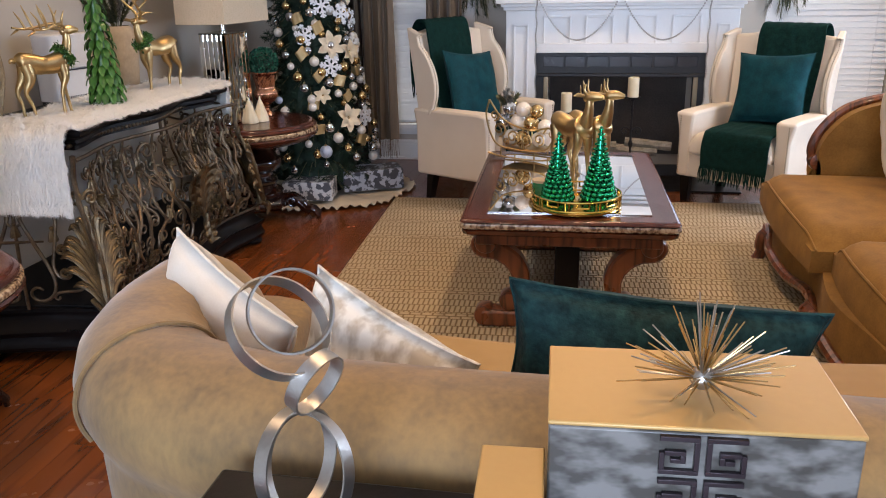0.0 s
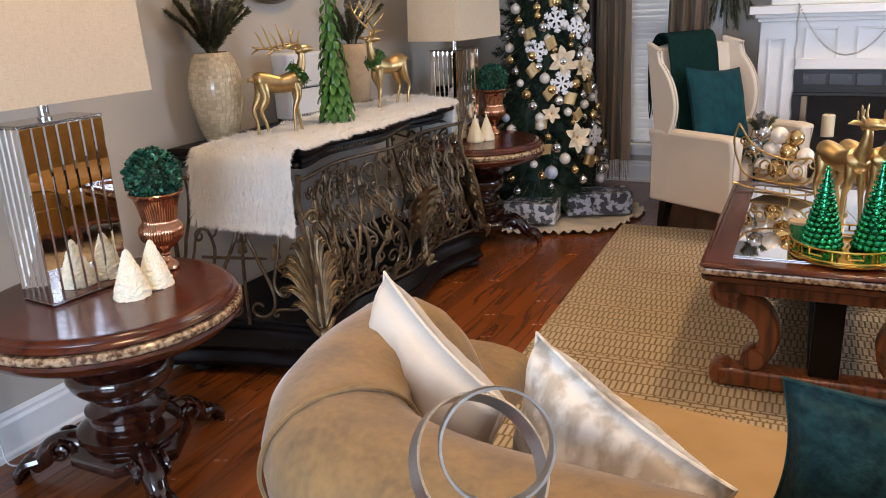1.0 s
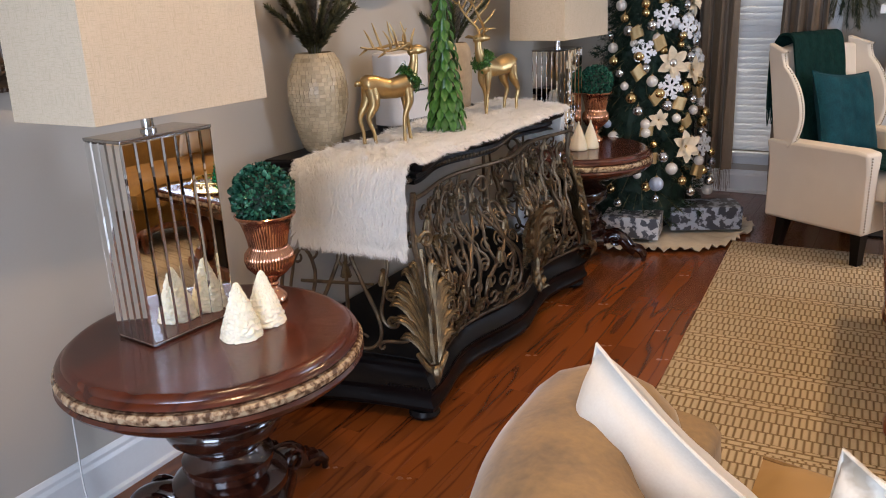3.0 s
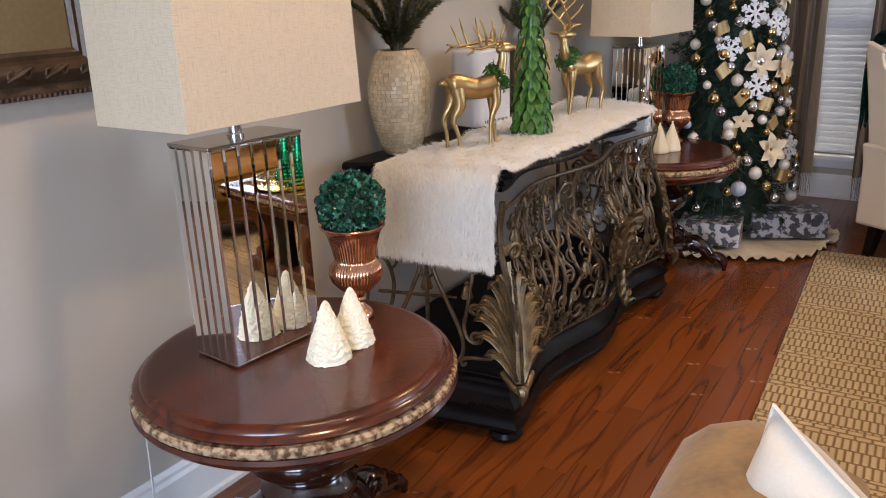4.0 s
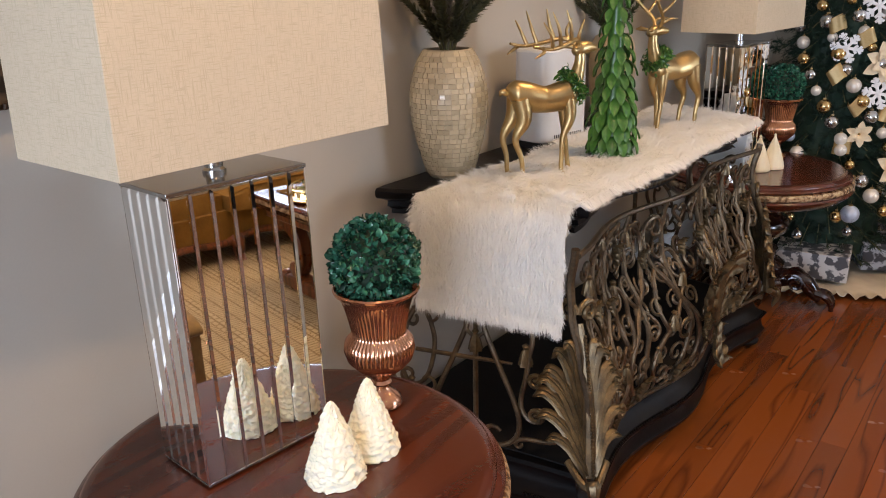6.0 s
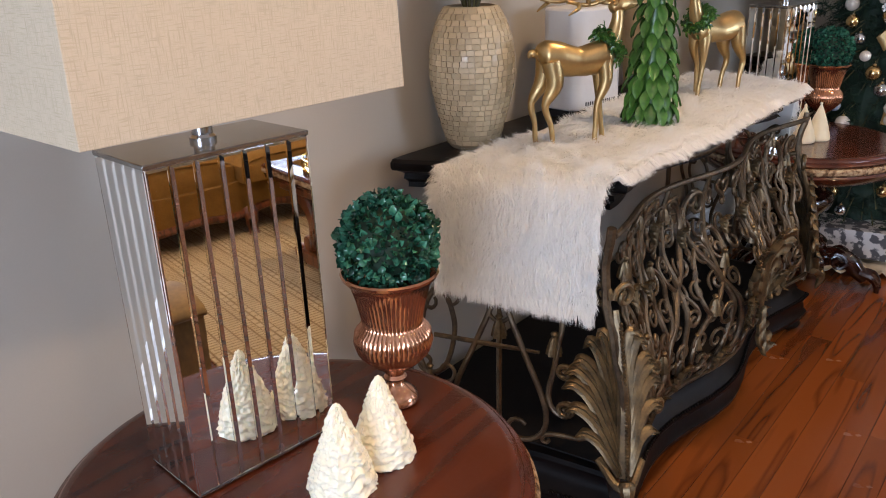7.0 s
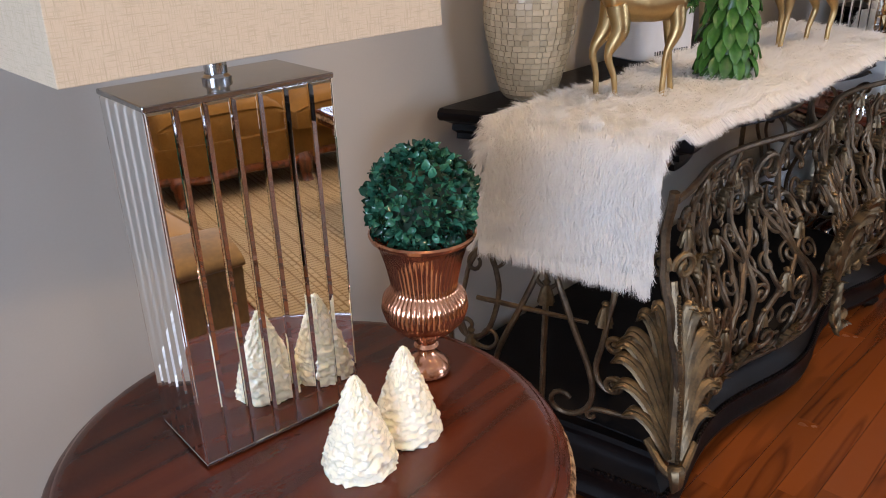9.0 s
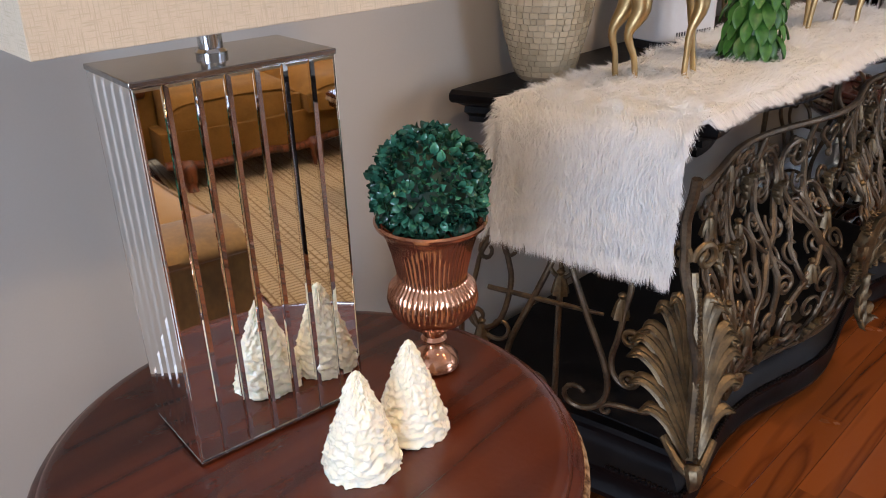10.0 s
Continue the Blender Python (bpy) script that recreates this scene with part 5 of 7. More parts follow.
def console():
    t = thing("console_table", Matrix.Diagonal((1, 1, 1.045, 1)), "dark bombe console of scrolled bronzed iron on black wood", "console table")

    def outline(d, n=40, short=1.0):
        pts = [(-0.05, CY - CH - d)]
        for i in range(9):
            u = i / 8
            x = -0.05 + (front_plan(-1) + d + 0.05) * u
            pts.append((x, CY - CH - d + 0.03 * math.sin(math.pi * u)))
        for i in range(1, n):
            s = -1 + 2 * i / n
            pts.append((front_plan(s) + d, CY + s * (CH + d)))
        for i in range(9):
            u = 1 - i / 8
            x = -0.05 + (front_plan(1) + d + 0.05) * u
            pts.append((x, CY + CH + d - 0.03 * math.sin(math.pi * u)))
        return [(x, CY + (y - CY) * short * splay(x)) for x, y in pts[1:]]

    def moulded(rows, short=1.0):
        g = G()
        k = len(outline(0))
        for d, z in rows:
            g.v += [(x, y, z) for x, y in outline(d, 40, short)]
        for r in range(len(rows) - 1):
            g.f += [(r * k + i, r * k + (i + 1) % k, (r + 1) * k + (i + 1) % k, (r + 1) * k + i) for i in range(k)]
        g.f += [tuple(reversed(range(k))), tuple((len(rows) - 1) * k + i for i in range(k))]
        return g
    part("plinth", moulded([(-0.03, 0.035), (0.0, 0.037), (0.012, 0.045), (0.016, 0.06), (0.006, 0.075), (0.002, 0.10), (0.010, 0.112), (0.012, 0.122), (0.0, 0.135), (-0.02, 0.150), (-0.032, 0.175), (-0.028, 0.19), (-0.034, 0.20), (-0.05, 0.201)]), EBONY, t, "black moulded serpentine plinth")
    part("deck", moulded([(-0.06, 0.2015), (-0.06, 0.206)]), MATTBLACK, t, "matt black inner deck")
    g = G()
    line = outline(0.013)[6:-6]
    acc = 0
    for a, b in zip(line, line[1:]):
        d = math.dist(a, b)
        while acc < d:
            k = acc / d
            g.ball((a[0] + (b[0] - a[0]) * k, a[1] + (b[1] - a[1]) * k, 0.1285), 0.0062, 6, 4)
            acc += 0.0125
        acc -= d
    tagged(part("bead_moulding", g, EBONY, t, "row of small carved beads"), kind="stuff")
    for x, y in ((0.06, CY - CH - 0.06), (0.555, CY - CH + 0.045), (0.06, CY + CH + 0.06), (0.555, CY + CH - 0.045)):
        part("bun_foot", G().lathe([(0.03, 0), (0.052, 0.008), (0.058, 0.02), (0.05, 0.035), (0.03, 0.0365)], 24, pose(x, y, 0)), EBONY, t)
    top = [(-0.075, 0.785), (-0.06, 0.787), (-0.062, 0.80), (-0.045, 0.812), (-0.048, 0.825), (-0.02, 0.838), (-0.006, 0.842), (0.0, 0.850), (0.0, 0.862), (-0.008, 0.870), (-0.03, 0.871)]
    part("tabletop", moulded([(d - 0.068, z) for d, z in top], 0.90), EBONY, t, "black moulded serpentine top")
    g = G()
    for i in range(62):
        y = -0.66 + 1.32 * i / 61
        p = on_front(y, 0.806, 0.0)
        x = front_plan(y / CH) - 0.122
        g.add(*(lambda q: (q.v, q.f))(G().ball((0, 0, 0), 0.011, 8, 5, None, 0.8)), Matrix.Translation((x, p.y, 0.806)) @ Matrix.Diagonal((0.7, 0.8, 1.1, 1)))
    tagged(part("egg_moulding", g, IRON, t, "carved egg moulding under the top"), kind="stuff")

    # corner posts and rails of iron
    def rod(name, pts, r=0.007, mat=IRON, lab="", flat=1.0):
        return part(name, G().tube(pts, r, 7, None, flat), mat, t, lab)
    zs = [0.19 + 0.60 * i / 20 for i in range(21)]
    for sy in (-1, 1):
        rod("corner_post", [on_front(sy * 0.755, z, -0.006) for z in zs], 0.011)
        rod("back_post", [Vector((0.0, CY + sy * (CH + 0.07), z)) for z in (0.19, 0.5, 0.79)], 0.010)
        rod("end_rail", [on_side(0.05 + 0.5 * i / 10, 0.772, sy) for i in range(11)], 0.008)
    rod("front_rail", [on_front(-0.75 + 1.5 * i / 40, 0.772) for i in range(41)], 0.008)
    rod("front_rail", [on_front(-0.75 + 1.5 * i / 40, 0.215) for i in range(41)], 0.008)

    def draw(shape2d, place, r, name="scroll", mat=IRON):
        """Lays a line of the flat pattern onto a face of the console."""
        n = len(shape2d)
        rs = [r * (0.62 + 0.38 * math.sin(math.pi * min(1, (i + 1) / n * 1.0)) ** 0.5) for i in range(n)]
        return part(name, G().tube([place(a, b) for a, b in shape2d], rs, 7), mat, t)

    def scroll(x0, z0, x1, z1, turns, odd, flip, bend=0.0, n=56):
        """A bar whose ends wind into scrolls round the two given points: an S when odd, else a C."""
        pts, x, z = [(0.0, 0.0)], 0.0, 0.0
        k = turns * 2 * math.pi
        for i in range(n):
            t = -1 + 2 * (i + 0.5) / n
            th = k * abs(t) ** 3.2 * (1 if odd else math.copysign(1, t)) + bend * t
            x, z = x + math.cos(th) * 2 / n, z + flip * math.sin(th) * 2 / n
            pts.append((x, z))
        ax, az = pts[-1]
        d = ax * ax + az * az
        bx, bz = x1 - x0, z1 - z0
        c, q = (bx * ax + bz * az) / d, (bz * ax - bx * az) / d
        return [(x0 + c * u - q * v, z0 + q * u + c * v) for u, v in pts]

    def s_scroll(x0, z0, x1, z1, r0, r1, flip=1):
        return scroll(x0, z0, x1, z1, 1.15, True, flip)

    def c_scroll(cx, cz, w, h, r, side=1):
        return scroll(cx, cz - h / 2, cx, cz + h / 2, 0.95, False, side, 0.9)

    def bell(place, x, z, s=1.0):
        """A small cast tassel or bud on a stem."""
        c = place(x, z)
        g = G().lathe([(0.004, 0.03), (0.010, 0.024), (0.006, 0.016), (0.011, 0.008), (0.016, -0.012), (0.019, -0.028), (0.012, -0.030), (0.001, -0.028)], 14, Matrix.Translation(c) @ Matrix.Scale(s, 4), 7, 0.12, 1.0, (3, 5))
        part("tassel", g, LEAFGOLD, t, "cast bronze tassel")

    def acanthus(name, base, up, side, out, h, w, lobes=5, curl=0.05, mat=LEAFGOLD, ribs=6, parent=t):
        """A fluted leaf that fans out as it rises and curls over at its tips."""
        base, up, side, out = Vector(base), Vector(up).normalized(), Vector(side).normalized(), Vector(out).normalized()

        def fn(u, v, s):
            a = 2 * v - 1
            notch = abs(math.sin((lobes + 1) * math.pi * (u * 0.95 - abs(a) * 0.10))) ** 0.6
            ww = w * (0.16 + 0.84 * math.sin(min(1, u) * math.pi * 0.66)) * (0.60 + 0.40 * notch)
            tip = u * (1 - 0.10 * a * a) + 0.10 * abs(a) * u
            ridge = 0.0045 * math.cos(ribs * 2 * math.pi * abs(a) ** 0.8) * (0.3 + u) + 0.014 * (1 - abs(a))
            cu = curl * u ** 4 * (0.5 + 0.5 * abs(a)) + 0.010 * abs(a) ** 3 * notch
            return base + up * h * tip + side * a * ww + out * (ridge + cu + (0.004 if s else 0))
        return part(name, G().grid(fn, 30, 30, True), mat, parent, "", angle=70)

    def frond(pts, w, nrm):
        """A fluted, pointed leaf lobe along a line, hollowed along its ribs and curled at the tip."""
        line = smooth_line(pts, 6)
        n = len(line) - 1

        def fn(u, v, s):
            i = min(int(round(u * n)), n)
            p = line[i]
            d = (line[min(i + 1, n)] - line[max(i - 1, 0)]).normalized()
            sd = d.cross(nrm).normalized()
            a = 2 * v - 1
            ww = w * (0.30 + 0.70 * math.sin(math.pi * min(1, 0.12 + 0.80 * u)) ** 0.8) * (1.0 if u < 0.85 else max(0.25, 1 - (u - 0.85) * 4.5))
            h = 0.0032 * math.cos(3 * math.pi * a) + 0.008 * (1 - a * a)
            return p + sd * a * ww + nrm * (h + (0.003 if s else 0))
        return part("leaf_lobe", G().grid(fn, n, 12, True), LEAFGOLD, t, "", angle=75)

    def spray(base, up, side, nrm, wide):
        """One half of a carved corner leaf: lobes that fan out from the spine."""
        side, nrm = side.normalized(), nrm.normalized()
        for k, (h0, ln, sp, w) in enumerate(((0.02, 0.10, 0.060, 0.016), (0.06, 0.15, 0.075, 0.018), (0.10, 0.20, 0.078, 0.019), (0.16, 0.22, 0.072, 0.019), (0.24, 0.22, 0.060, 0.018), (0.34, 0.24, 0.040, 0.017), (0.48, 0.22, 0.018, 0.016))):
            st = base + up * h0 * 0.8 + nrm * (0.012 - 0.001 * k)
            e = sp * wide
            frond([st, st + up * ln * 0.9 + side * e * 0.22 + nrm * 0.008, st + up * ln * 1.8 + side * e * 0.62 + nrm * 0.010, st + up * ln * 2.25 + side * e * 1.05 + nrm * 0.018, st + up * ln * 2.15 + side * e * 1.35 + nrm * 0.030], w, nrm)
            c = st + up * ln * 2.2 + side * e * 1.25 + nrm * 0.02
            if k in (1, 3):
                part("leaf_curl", G().tube([c + side * q * wide + Vector((0, 0, r)) + nrm * 0.004 for q, r in spiral(0.012, -0.012, 0.020, 0.004, 120, -320, 18)], 0.0062, 7), LEAFGOLD, t)

    for sy in (-1, 1):
        f = lambda y, z, sy=sy: on_front(sy * y, z, 0.002)
        # half of the front: y runs from the middle to the corner
        shapes = [
            (s_scroll(0.10, 0.30, 0.20, 0.70, 0.042, 0.040, 1), 0.0062), (s_scroll(0.245, 0.28, 0.135, 0.60, 0.036, 0.034, -1), 0.0058),
            (s_scroll(0.36, 0.29, 0.30, 0.70, 0.042, 0.040, -1), 0.0062), (s_scroll(0.47, 0.30, 0.43, 0.69, 0.040, 0.042, 1), 0.0062),
            (s_scroll(0.60, 0.31, 0.55, 0.70, 0.038, 0.044, 1), 0.0062), (s_scroll(0.66, 0.52, 0.66, 0.71, 0.034, 0.030, -1), 0.0055),
            (s_scroll(0.28, 0.42, 0.37, 0.58, 0.026, 0.026, 1), 0.0048), (s_scroll(0.50, 0.44, 0.58, 0.55, 0.026, 0.028, -1), 0.0048),
            (s_scroll(0.05, 0.68, 0.09, 0.74, 0.022, 0.016, 1), 0.0045), (s_scroll(0.38, 0.735, 0.47, 0.75, 0.018, 0.014, 1), 0.004),
            (c_scroll(0.20, 0.50, 0.05, 0.14, 0.022, 1), 0.005), (c_scroll(0.43, 0.49, 0.045, 0.15, 0.020, -1), 0.005),
            (spiral(0.30, 0.255, 0.028, 0.006, -90, 420, 24), 0.0045), (spiral(0.55, 0.262, 0.030, 0.006, 270, -240, 24), 0.0045), (spiral(0.42, 0.252, 0.024, 0.006, 270, -200, 20), 0.0042),
            (smooth_line([Vector((0.69, 0.24)), Vector((0.60, 0.40)), Vector((0.64, 0.55)), Vector((0.71, 0.62))], 6), 0.0065),
            (smooth_line([Vector((0.335, 0.225)), Vector((0.31, 0.45)), Vector((0.345, 0.60)), Vector((0.325, 0.77))], 6), 0.0065),
            (smooth_line([Vector((0.53, 0.225)), Vector((0.545, 0.42)), Vector((0.505, 0.60)), Vector((0.52, 0.77))], 6), 0.0065),
            (smooth_line([Vector((0.16, 0.225)), Vector((0.12, 0.40)), Vector((0.165, 0.55)), Vector((0.14, 0.77))], 6), 0.0065),
            (arc(0.325, 0.66, 0.034, 0, 360, 20), 0.0045), (arc(0.14, 0.40, 0.03, 0, 360, 18), 0.0045), (arc(0.52, 0.63, 0.03, 0, 360, 18), 0.0045), (arc(0.60, 0.605, 0.024, 0, 360, 16), 0.004),
        ]
        # small scrolls that fill the lattice
        fill = random.Random(7)
        for row in range(7):
            for col in range(9):
                u, w = 0.055 + col * 0.076 + 0.038 * (row % 2) + fill.uniform(-0.012, 0.012), 0.262 + row * 0.076 + fill.uniform(-0.012, 0.012)
                if u > 0.70 or (u > 0.62 and w < 0.55):
                    continue
                q, turn = fill.uniform(0, 360), fill.choice((-1, 1))
                shapes.append((spiral(u, w, fill.uniform(0.026, 0.036), 0.006, q, q + turn * fill.uniform(380, 520), 24), 0.0037))
        # twisted bars between the lines
        for sh, r in shapes:
            draw([(p[0], p[1]) for p in sh], f, r * 1.4)
        for x, z, sc in ((0.20, 0.44, 1.0), (0.435, 0.58, 1.0), (0.325, 0.70, 0.9), (0.57, 0.46, 1.0), (0.64, 0.66, 0.9), (0.12, 0.545, 0.9), (0.44, 0.36, 1.0), (0.26, 0.35, 0.8), (0.52, 0.74, 0.8)):
            bell(f, x, z, sc)
        for x, z0, z1 in ((0.39, 0.60, 0.76), (0.245, 0.50, 0.70), (0.585, 0.36, 0.50)):
            g = G()
            n = 40
            for ph in (0, math.pi):
                g.tube([f(x + 0.004 * math.cos(i * 0.9 + ph), z0 + (z1 - z0) * i / n) + Vector((0.004 * math.sin(i * 0.9 + ph), 0, 0)) for i in range(n + 1)], 0.0042, 6)
            part("twisted_bar", g, IRON, t)
        for x, z, w, h, rot in ((0.34, 0.225, 0.030, 0.085, 0), (0.53, 0.225, 0.030, 0.085, 0), (0.16, 0.225, 0.028, 0.08, 0), (0.40, 0.64, 0.022, 0.06, 0), (0.62, 0.56, 0.022, 0.06, 0), (0.50, 0.54, 0.02, 0.05, 0), (0.27, 0.60, 0.02, 0.055, 0), (0.08, 0.60, 0.02, 0.05, 0)):
            acanthus("leaf_casting", f(x, z), f(x, z + 0.05) - f(x, z), (0, 1, 0), (1, 0, 0), h, w, 3, 0.02, LEAFGOLD, 4)
        # end panel
        e = lambda x, z, sy=sy: on_side(x, z, sy)
        side = [
            (scroll(0.235, 0.29, 0.245, 0.66, 1.0, True, 1), 0.0058), (scroll(0.365, 0.29, 0.355, 0.66, 1.0, True, -1), 0.0058),
            ([(0.30, 0.21), (0.30, 0.40), (0.30, 0.60), (0.30, 0.77)], 0.0058), ([(0.13, 0.475), (0.20, 0.475), (0.30, 0.475), (0.40, 0.475)], 0.0050),
            (scroll(0.12, 0.40, 0.12, 0.56, 1.0, False, 1, 1.2), 0.0052), (scroll(0.155, 0.40, 0.155, 0.56, 0.8, False, -1, 0.9), 0.0046),
            (scroll(0.45, 0.36, 0.43, 0.58, 1.0, True, 1), 0.0055), (scroll(0.10, 0.27, 0.20, 0.25, 0.9, False, -1, 1.0), 0.0050), (scroll(0.42, 0.26, 0.50, 0.30, 0.9, True, 1), 0.0048),
            (scroll(0.08, 0.66, 0.20, 0.70, 0.9, True, 1), 0.0046), (scroll(0.40, 0.66, 0.50, 0.72, 0.9, True, -1), 0.0046), (arc(0.30, 0.56, 0.030, 0, 360, 18), 0.0042),
            (smooth_line([Vector((0.05, 0.21)), Vector((0.075, 0.36)), Vector((0.055, 0.50)), Vector((0.07, 0.77))], 6), 0.0058),
        ]
        for sh, r in side:
            draw([(p[0], p[1]) for p in sh], e, r * 1.3)
        for x, z in ((0.125, 0.375), (0.30, 0.52), (0.44, 0.50)):
            bell(e, x, z, 1.0)
        # leaf-carved corners
        base = on_front(sy * 0.762, 0.225, 0.012)
        up = on_front(sy * 0.745, 0.60, 0.01) - base
        spray(base, up, Vector((0.15, -sy, 0)), Vector((1, sy * 0.15, 0)), 1.0)
        spray(base, up, Vector((-1, sy * 0.10, 0)), Vector((0.10, sy, 0)), 1.15)
        part("leaf_collar", G().tube(smooth_line([base + Vector((-0.06, sy * 0.004, 0.02)), base + Vector((0.0, sy * 0.03, -0.012)), base + Vector((0.03, sy * 0.02, -0.014)), base + Vector((0.022, -sy * 0.05, 0.02))], 6), 0.011, 8), LEAFGOLD, t)
        part("leaf_drop", G().tube(smooth_line([base + Vector((0.02, sy * 0.02, 0.0)), base + Vector((0.03, sy * 0.03, -0.03)), base + Vector((0.02, sy * 0.02, -0.07))], 5), [0.016, 0.02, 0.021, 0.02, 0.018, 0.016, 0.014, 0.012, 0.009, 0.006, 0.003], 8), LEAFGOLD, t)
        rib = smooth_line([base, base + up * 0.5 + Vector((0.02, sy * 0.016, 0)), base + up], 8)
        part("leaf_spine", G().tube(rib, [0.02 - 0.0007 * i for i in range(len(rib))], 8), LEAFGOLD, t)
        g = G()
        for i in range(40):
            p = base + (up * (0.02 + i / 42.0)) + Vector((0.022, sy * 0.018, 0)) * (1 + 0.3 * math.sin(i / 13))
            g.ball(p, 0.0052, 6, 4)
        tagged(part("beaded_rib", g, LEAFGOLD, t), kind="stuff")
        g = G()
        top_pt = on_front(sy * 0.755, 0.625, 0.01)
        for q in (-1, 1):
            pts = [top_pt + Vector(((0.3 if q > 0 else -0.9) * (a - 0.0), -sy * (a if q > 0 else 0.15 * a), b)) for a, b in spiral(0.035, 0.0, 0.032, 0.006, 180, 180 - 460, 22)]
            g.tube(pts, 0.0075, 7)
        part("volute", g, LEAFGOLD, t, "curled volute on the corner")
    # middle cartouche
    c = on_front(0, 0.36, 0.02)
    acanthus("centre_leaf", c, (0, 0, 1), (0, 1, 0), (1, 0, 0), 0.24, 0.085, 5, 0.06, LEAFGOLD, 9)
    for q in (-1, 1):
        acanthus("centre_leaf", c + Vector((-0.006, q * 0.02, 0.02)), (0, q * 0.5, 1), (0, 1, -q * 0.5), (1, 0, 0), 0.20, 0.055, 4, 0.04, LEAFGOLD, 5)
        acanthus("centre_leaf", c + Vector((-0.004, q * 0.02, 0.03)), (0, q * 1.0, 0.2), (0, 0.2, -q * 1.0), (1, 0, 0), 0.13, 0.04, 3, 0.03, LEAFGOLD, 5)
    acanthus("centre_leaf", c + Vector((0.01, 0, 0.02)), (0, 0, -1), (0, 1, 0), (1, 0, 0), 0.13, 0.05, 3, 0.03, LEAFGOLD, 5)
    return t


console()

# ---- fur runner ----


def fur_runner():
    t = thing("fur_runner", pose(0, 0, 0), "shaggy ivory faux fur runner draped over the console", "table runner")
    rnd = np.random.RandomState(5)
    y_near, y_far = 3.155, 4.515
    drop_n, drop_f = 0.295, 0.20
    zt = 0.914
    length = (y_far - y_near) + drop_n + drop_f

    def at(u, v):
        """u along the runner from the near hem to the far hem, v from back to front."""
        d = u * length
        wob = 0.012 * math.sin(d * 9) + 0.008 * math.sin(d * 23 + 1)
        skew = 0.37 * (1 - v) * 0.36
        if d < drop_n:
            k = 1 - d / drop_n
            x0, x1 = 0.158 - 0.01 * k, 0.512 - 0.010 * k + 0.3 * wob
            fall = drop_n * (1 - 0.19 * (1 - v))
            y = y_near - skew - 0.026 - 0.010 * math.sin(3 * v + 1) * k
            z = zt - fall * k
            nrm = Vector((0.30, -0.95, 0.1))
            if k < 0.18:
                q = k / 0.18
                y = y_near - skew - 0.026 * math.sin(q * math.pi / 2)
                z = zt - fall * 0.18 * (1 - math.cos(q * math.pi / 2))
                nrm = Vector((0.3 * math.sin(q * 1.57), -math.sin(q * 1.57), math.cos(q * 1.57)))
        elif d > length - drop_f:
            k = (d - (length - drop_f)) / drop_f
            x0, x1 = 0.135, 0.50 + 0.3 * wob
            y = y_far + skew + 0.035 * min(1, k * 4) ** 0.5
            z = zt - drop_f * max(0, k - 0.08)
            nrm = Vector((0.2, 1, 0.3))
        else:
            s = (d - drop_n) / (y_far - y_near)
            y = y_near - skew + (y_far - y_near + 2 * skew) * s
            x0, x1 = 0.155 + 0.012 * math.sin(6 * s), 0.520 + 0.022 * math.sin(math.pi * s) ** 0.5 + 0.5 * wob
            z = zt
            nrm = Vector((0, 0, 1))
        x = x0 + (x1 - x0) * v
        lump = 0.006 * noise.noise(Vector((x * 14, y * 14, z * 14)))
        p = Vector((x, y, z)) + nrm * (0.004 + abs(lump))
        return p, nrm
    part("backing", G().grid(lambda u, v, s: tuple(at(u, v)[0] + at(u, v)[1] * (0.003 if s else 0.0)), 90, 14, True), FUR, t, angle=80)
    n = 95000
    us, vs = rnd.rand(n), rnd.rand(n)
    edge, rear = rnd.rand(n) < 0.13, rnd.rand(n) < 0.06
    vs = np.where(edge, 1 - 0.03 * rnd.rand(n), np.where(rear, 0.03 * rnd.rand(n), vs))
    hem = rnd.rand(n) < 0.05
    us = np.where(hem, 0.006 * rnd.rand(n), us)
    v, f = [], []
    for i in range(n):
        p, nrm = at(us[i], vs[i])
        d = us[i] * length
        flow = Vector((0.5, -0.25, 0.0)) if drop_n < d < length - drop_f else Vector((0.12, 0.0, -0.9))
        c = noise.noise_vector(p * 48) * 0.55 + noise.noise_vector(p * 15) * 0.5
        flow = flow + c + Vector((rnd.uniform(-.25, .25), rnd.uniform(-.25, .25), rnd.uniform(-.15, .15)))
        if vs[i] > 0.965 and drop_n < d < length - drop_f:
            flow += Vector((0.9, 0, -1.15))
            tuft = 1.25
        else:
            tuft = 1.0
        if vs[i] < 0.03:
            flow += Vector((-0.9, 0, 0))
        ln = rnd.uniform(0.028, 0.046) * tuft
        if us[i] < 0.012:
            flow, ln = flow + Vector((0, 0, -0.6)), ln * 1.25
        q1 = p + (nrm * 0.8 + flow * 0.35).normalized() * ln * 0.5
        q2 = q1 + (nrm * 0.16 + flow * 0.8 + Vector((0, 0, -0.1))).normalized() * ln * 0.6
        w = (q2 - p).cross(Vector((rnd.uniform(-1, 1), rnd.uniform(-1, 1), rnd.uniform(-1, 1))))
        w = w.normalized() * 0.0010 if w.length > 1e-9 else Vector((0.0008, 0, 0))
        k = len(v)
        v += [p - w, p + w, q1 - w, q1 + w, q2]
        f += [(k, k + 1, k + 3, k + 2), (k + 2, k + 3, k + 4)]
    me = bpy.data.meshes.new("fur")
    me.from_pydata([tuple(a) for a in v], [], f)
    me.materials.append(FUR)
    for pl in me.polygons:
        pl.use_smooth = True
    tagged(part("fur", me, FUR, t, "long ivory fur pile"), kind="stuff")
    return t


fur_runner()

# ---- on the console ----
CT = 0.928


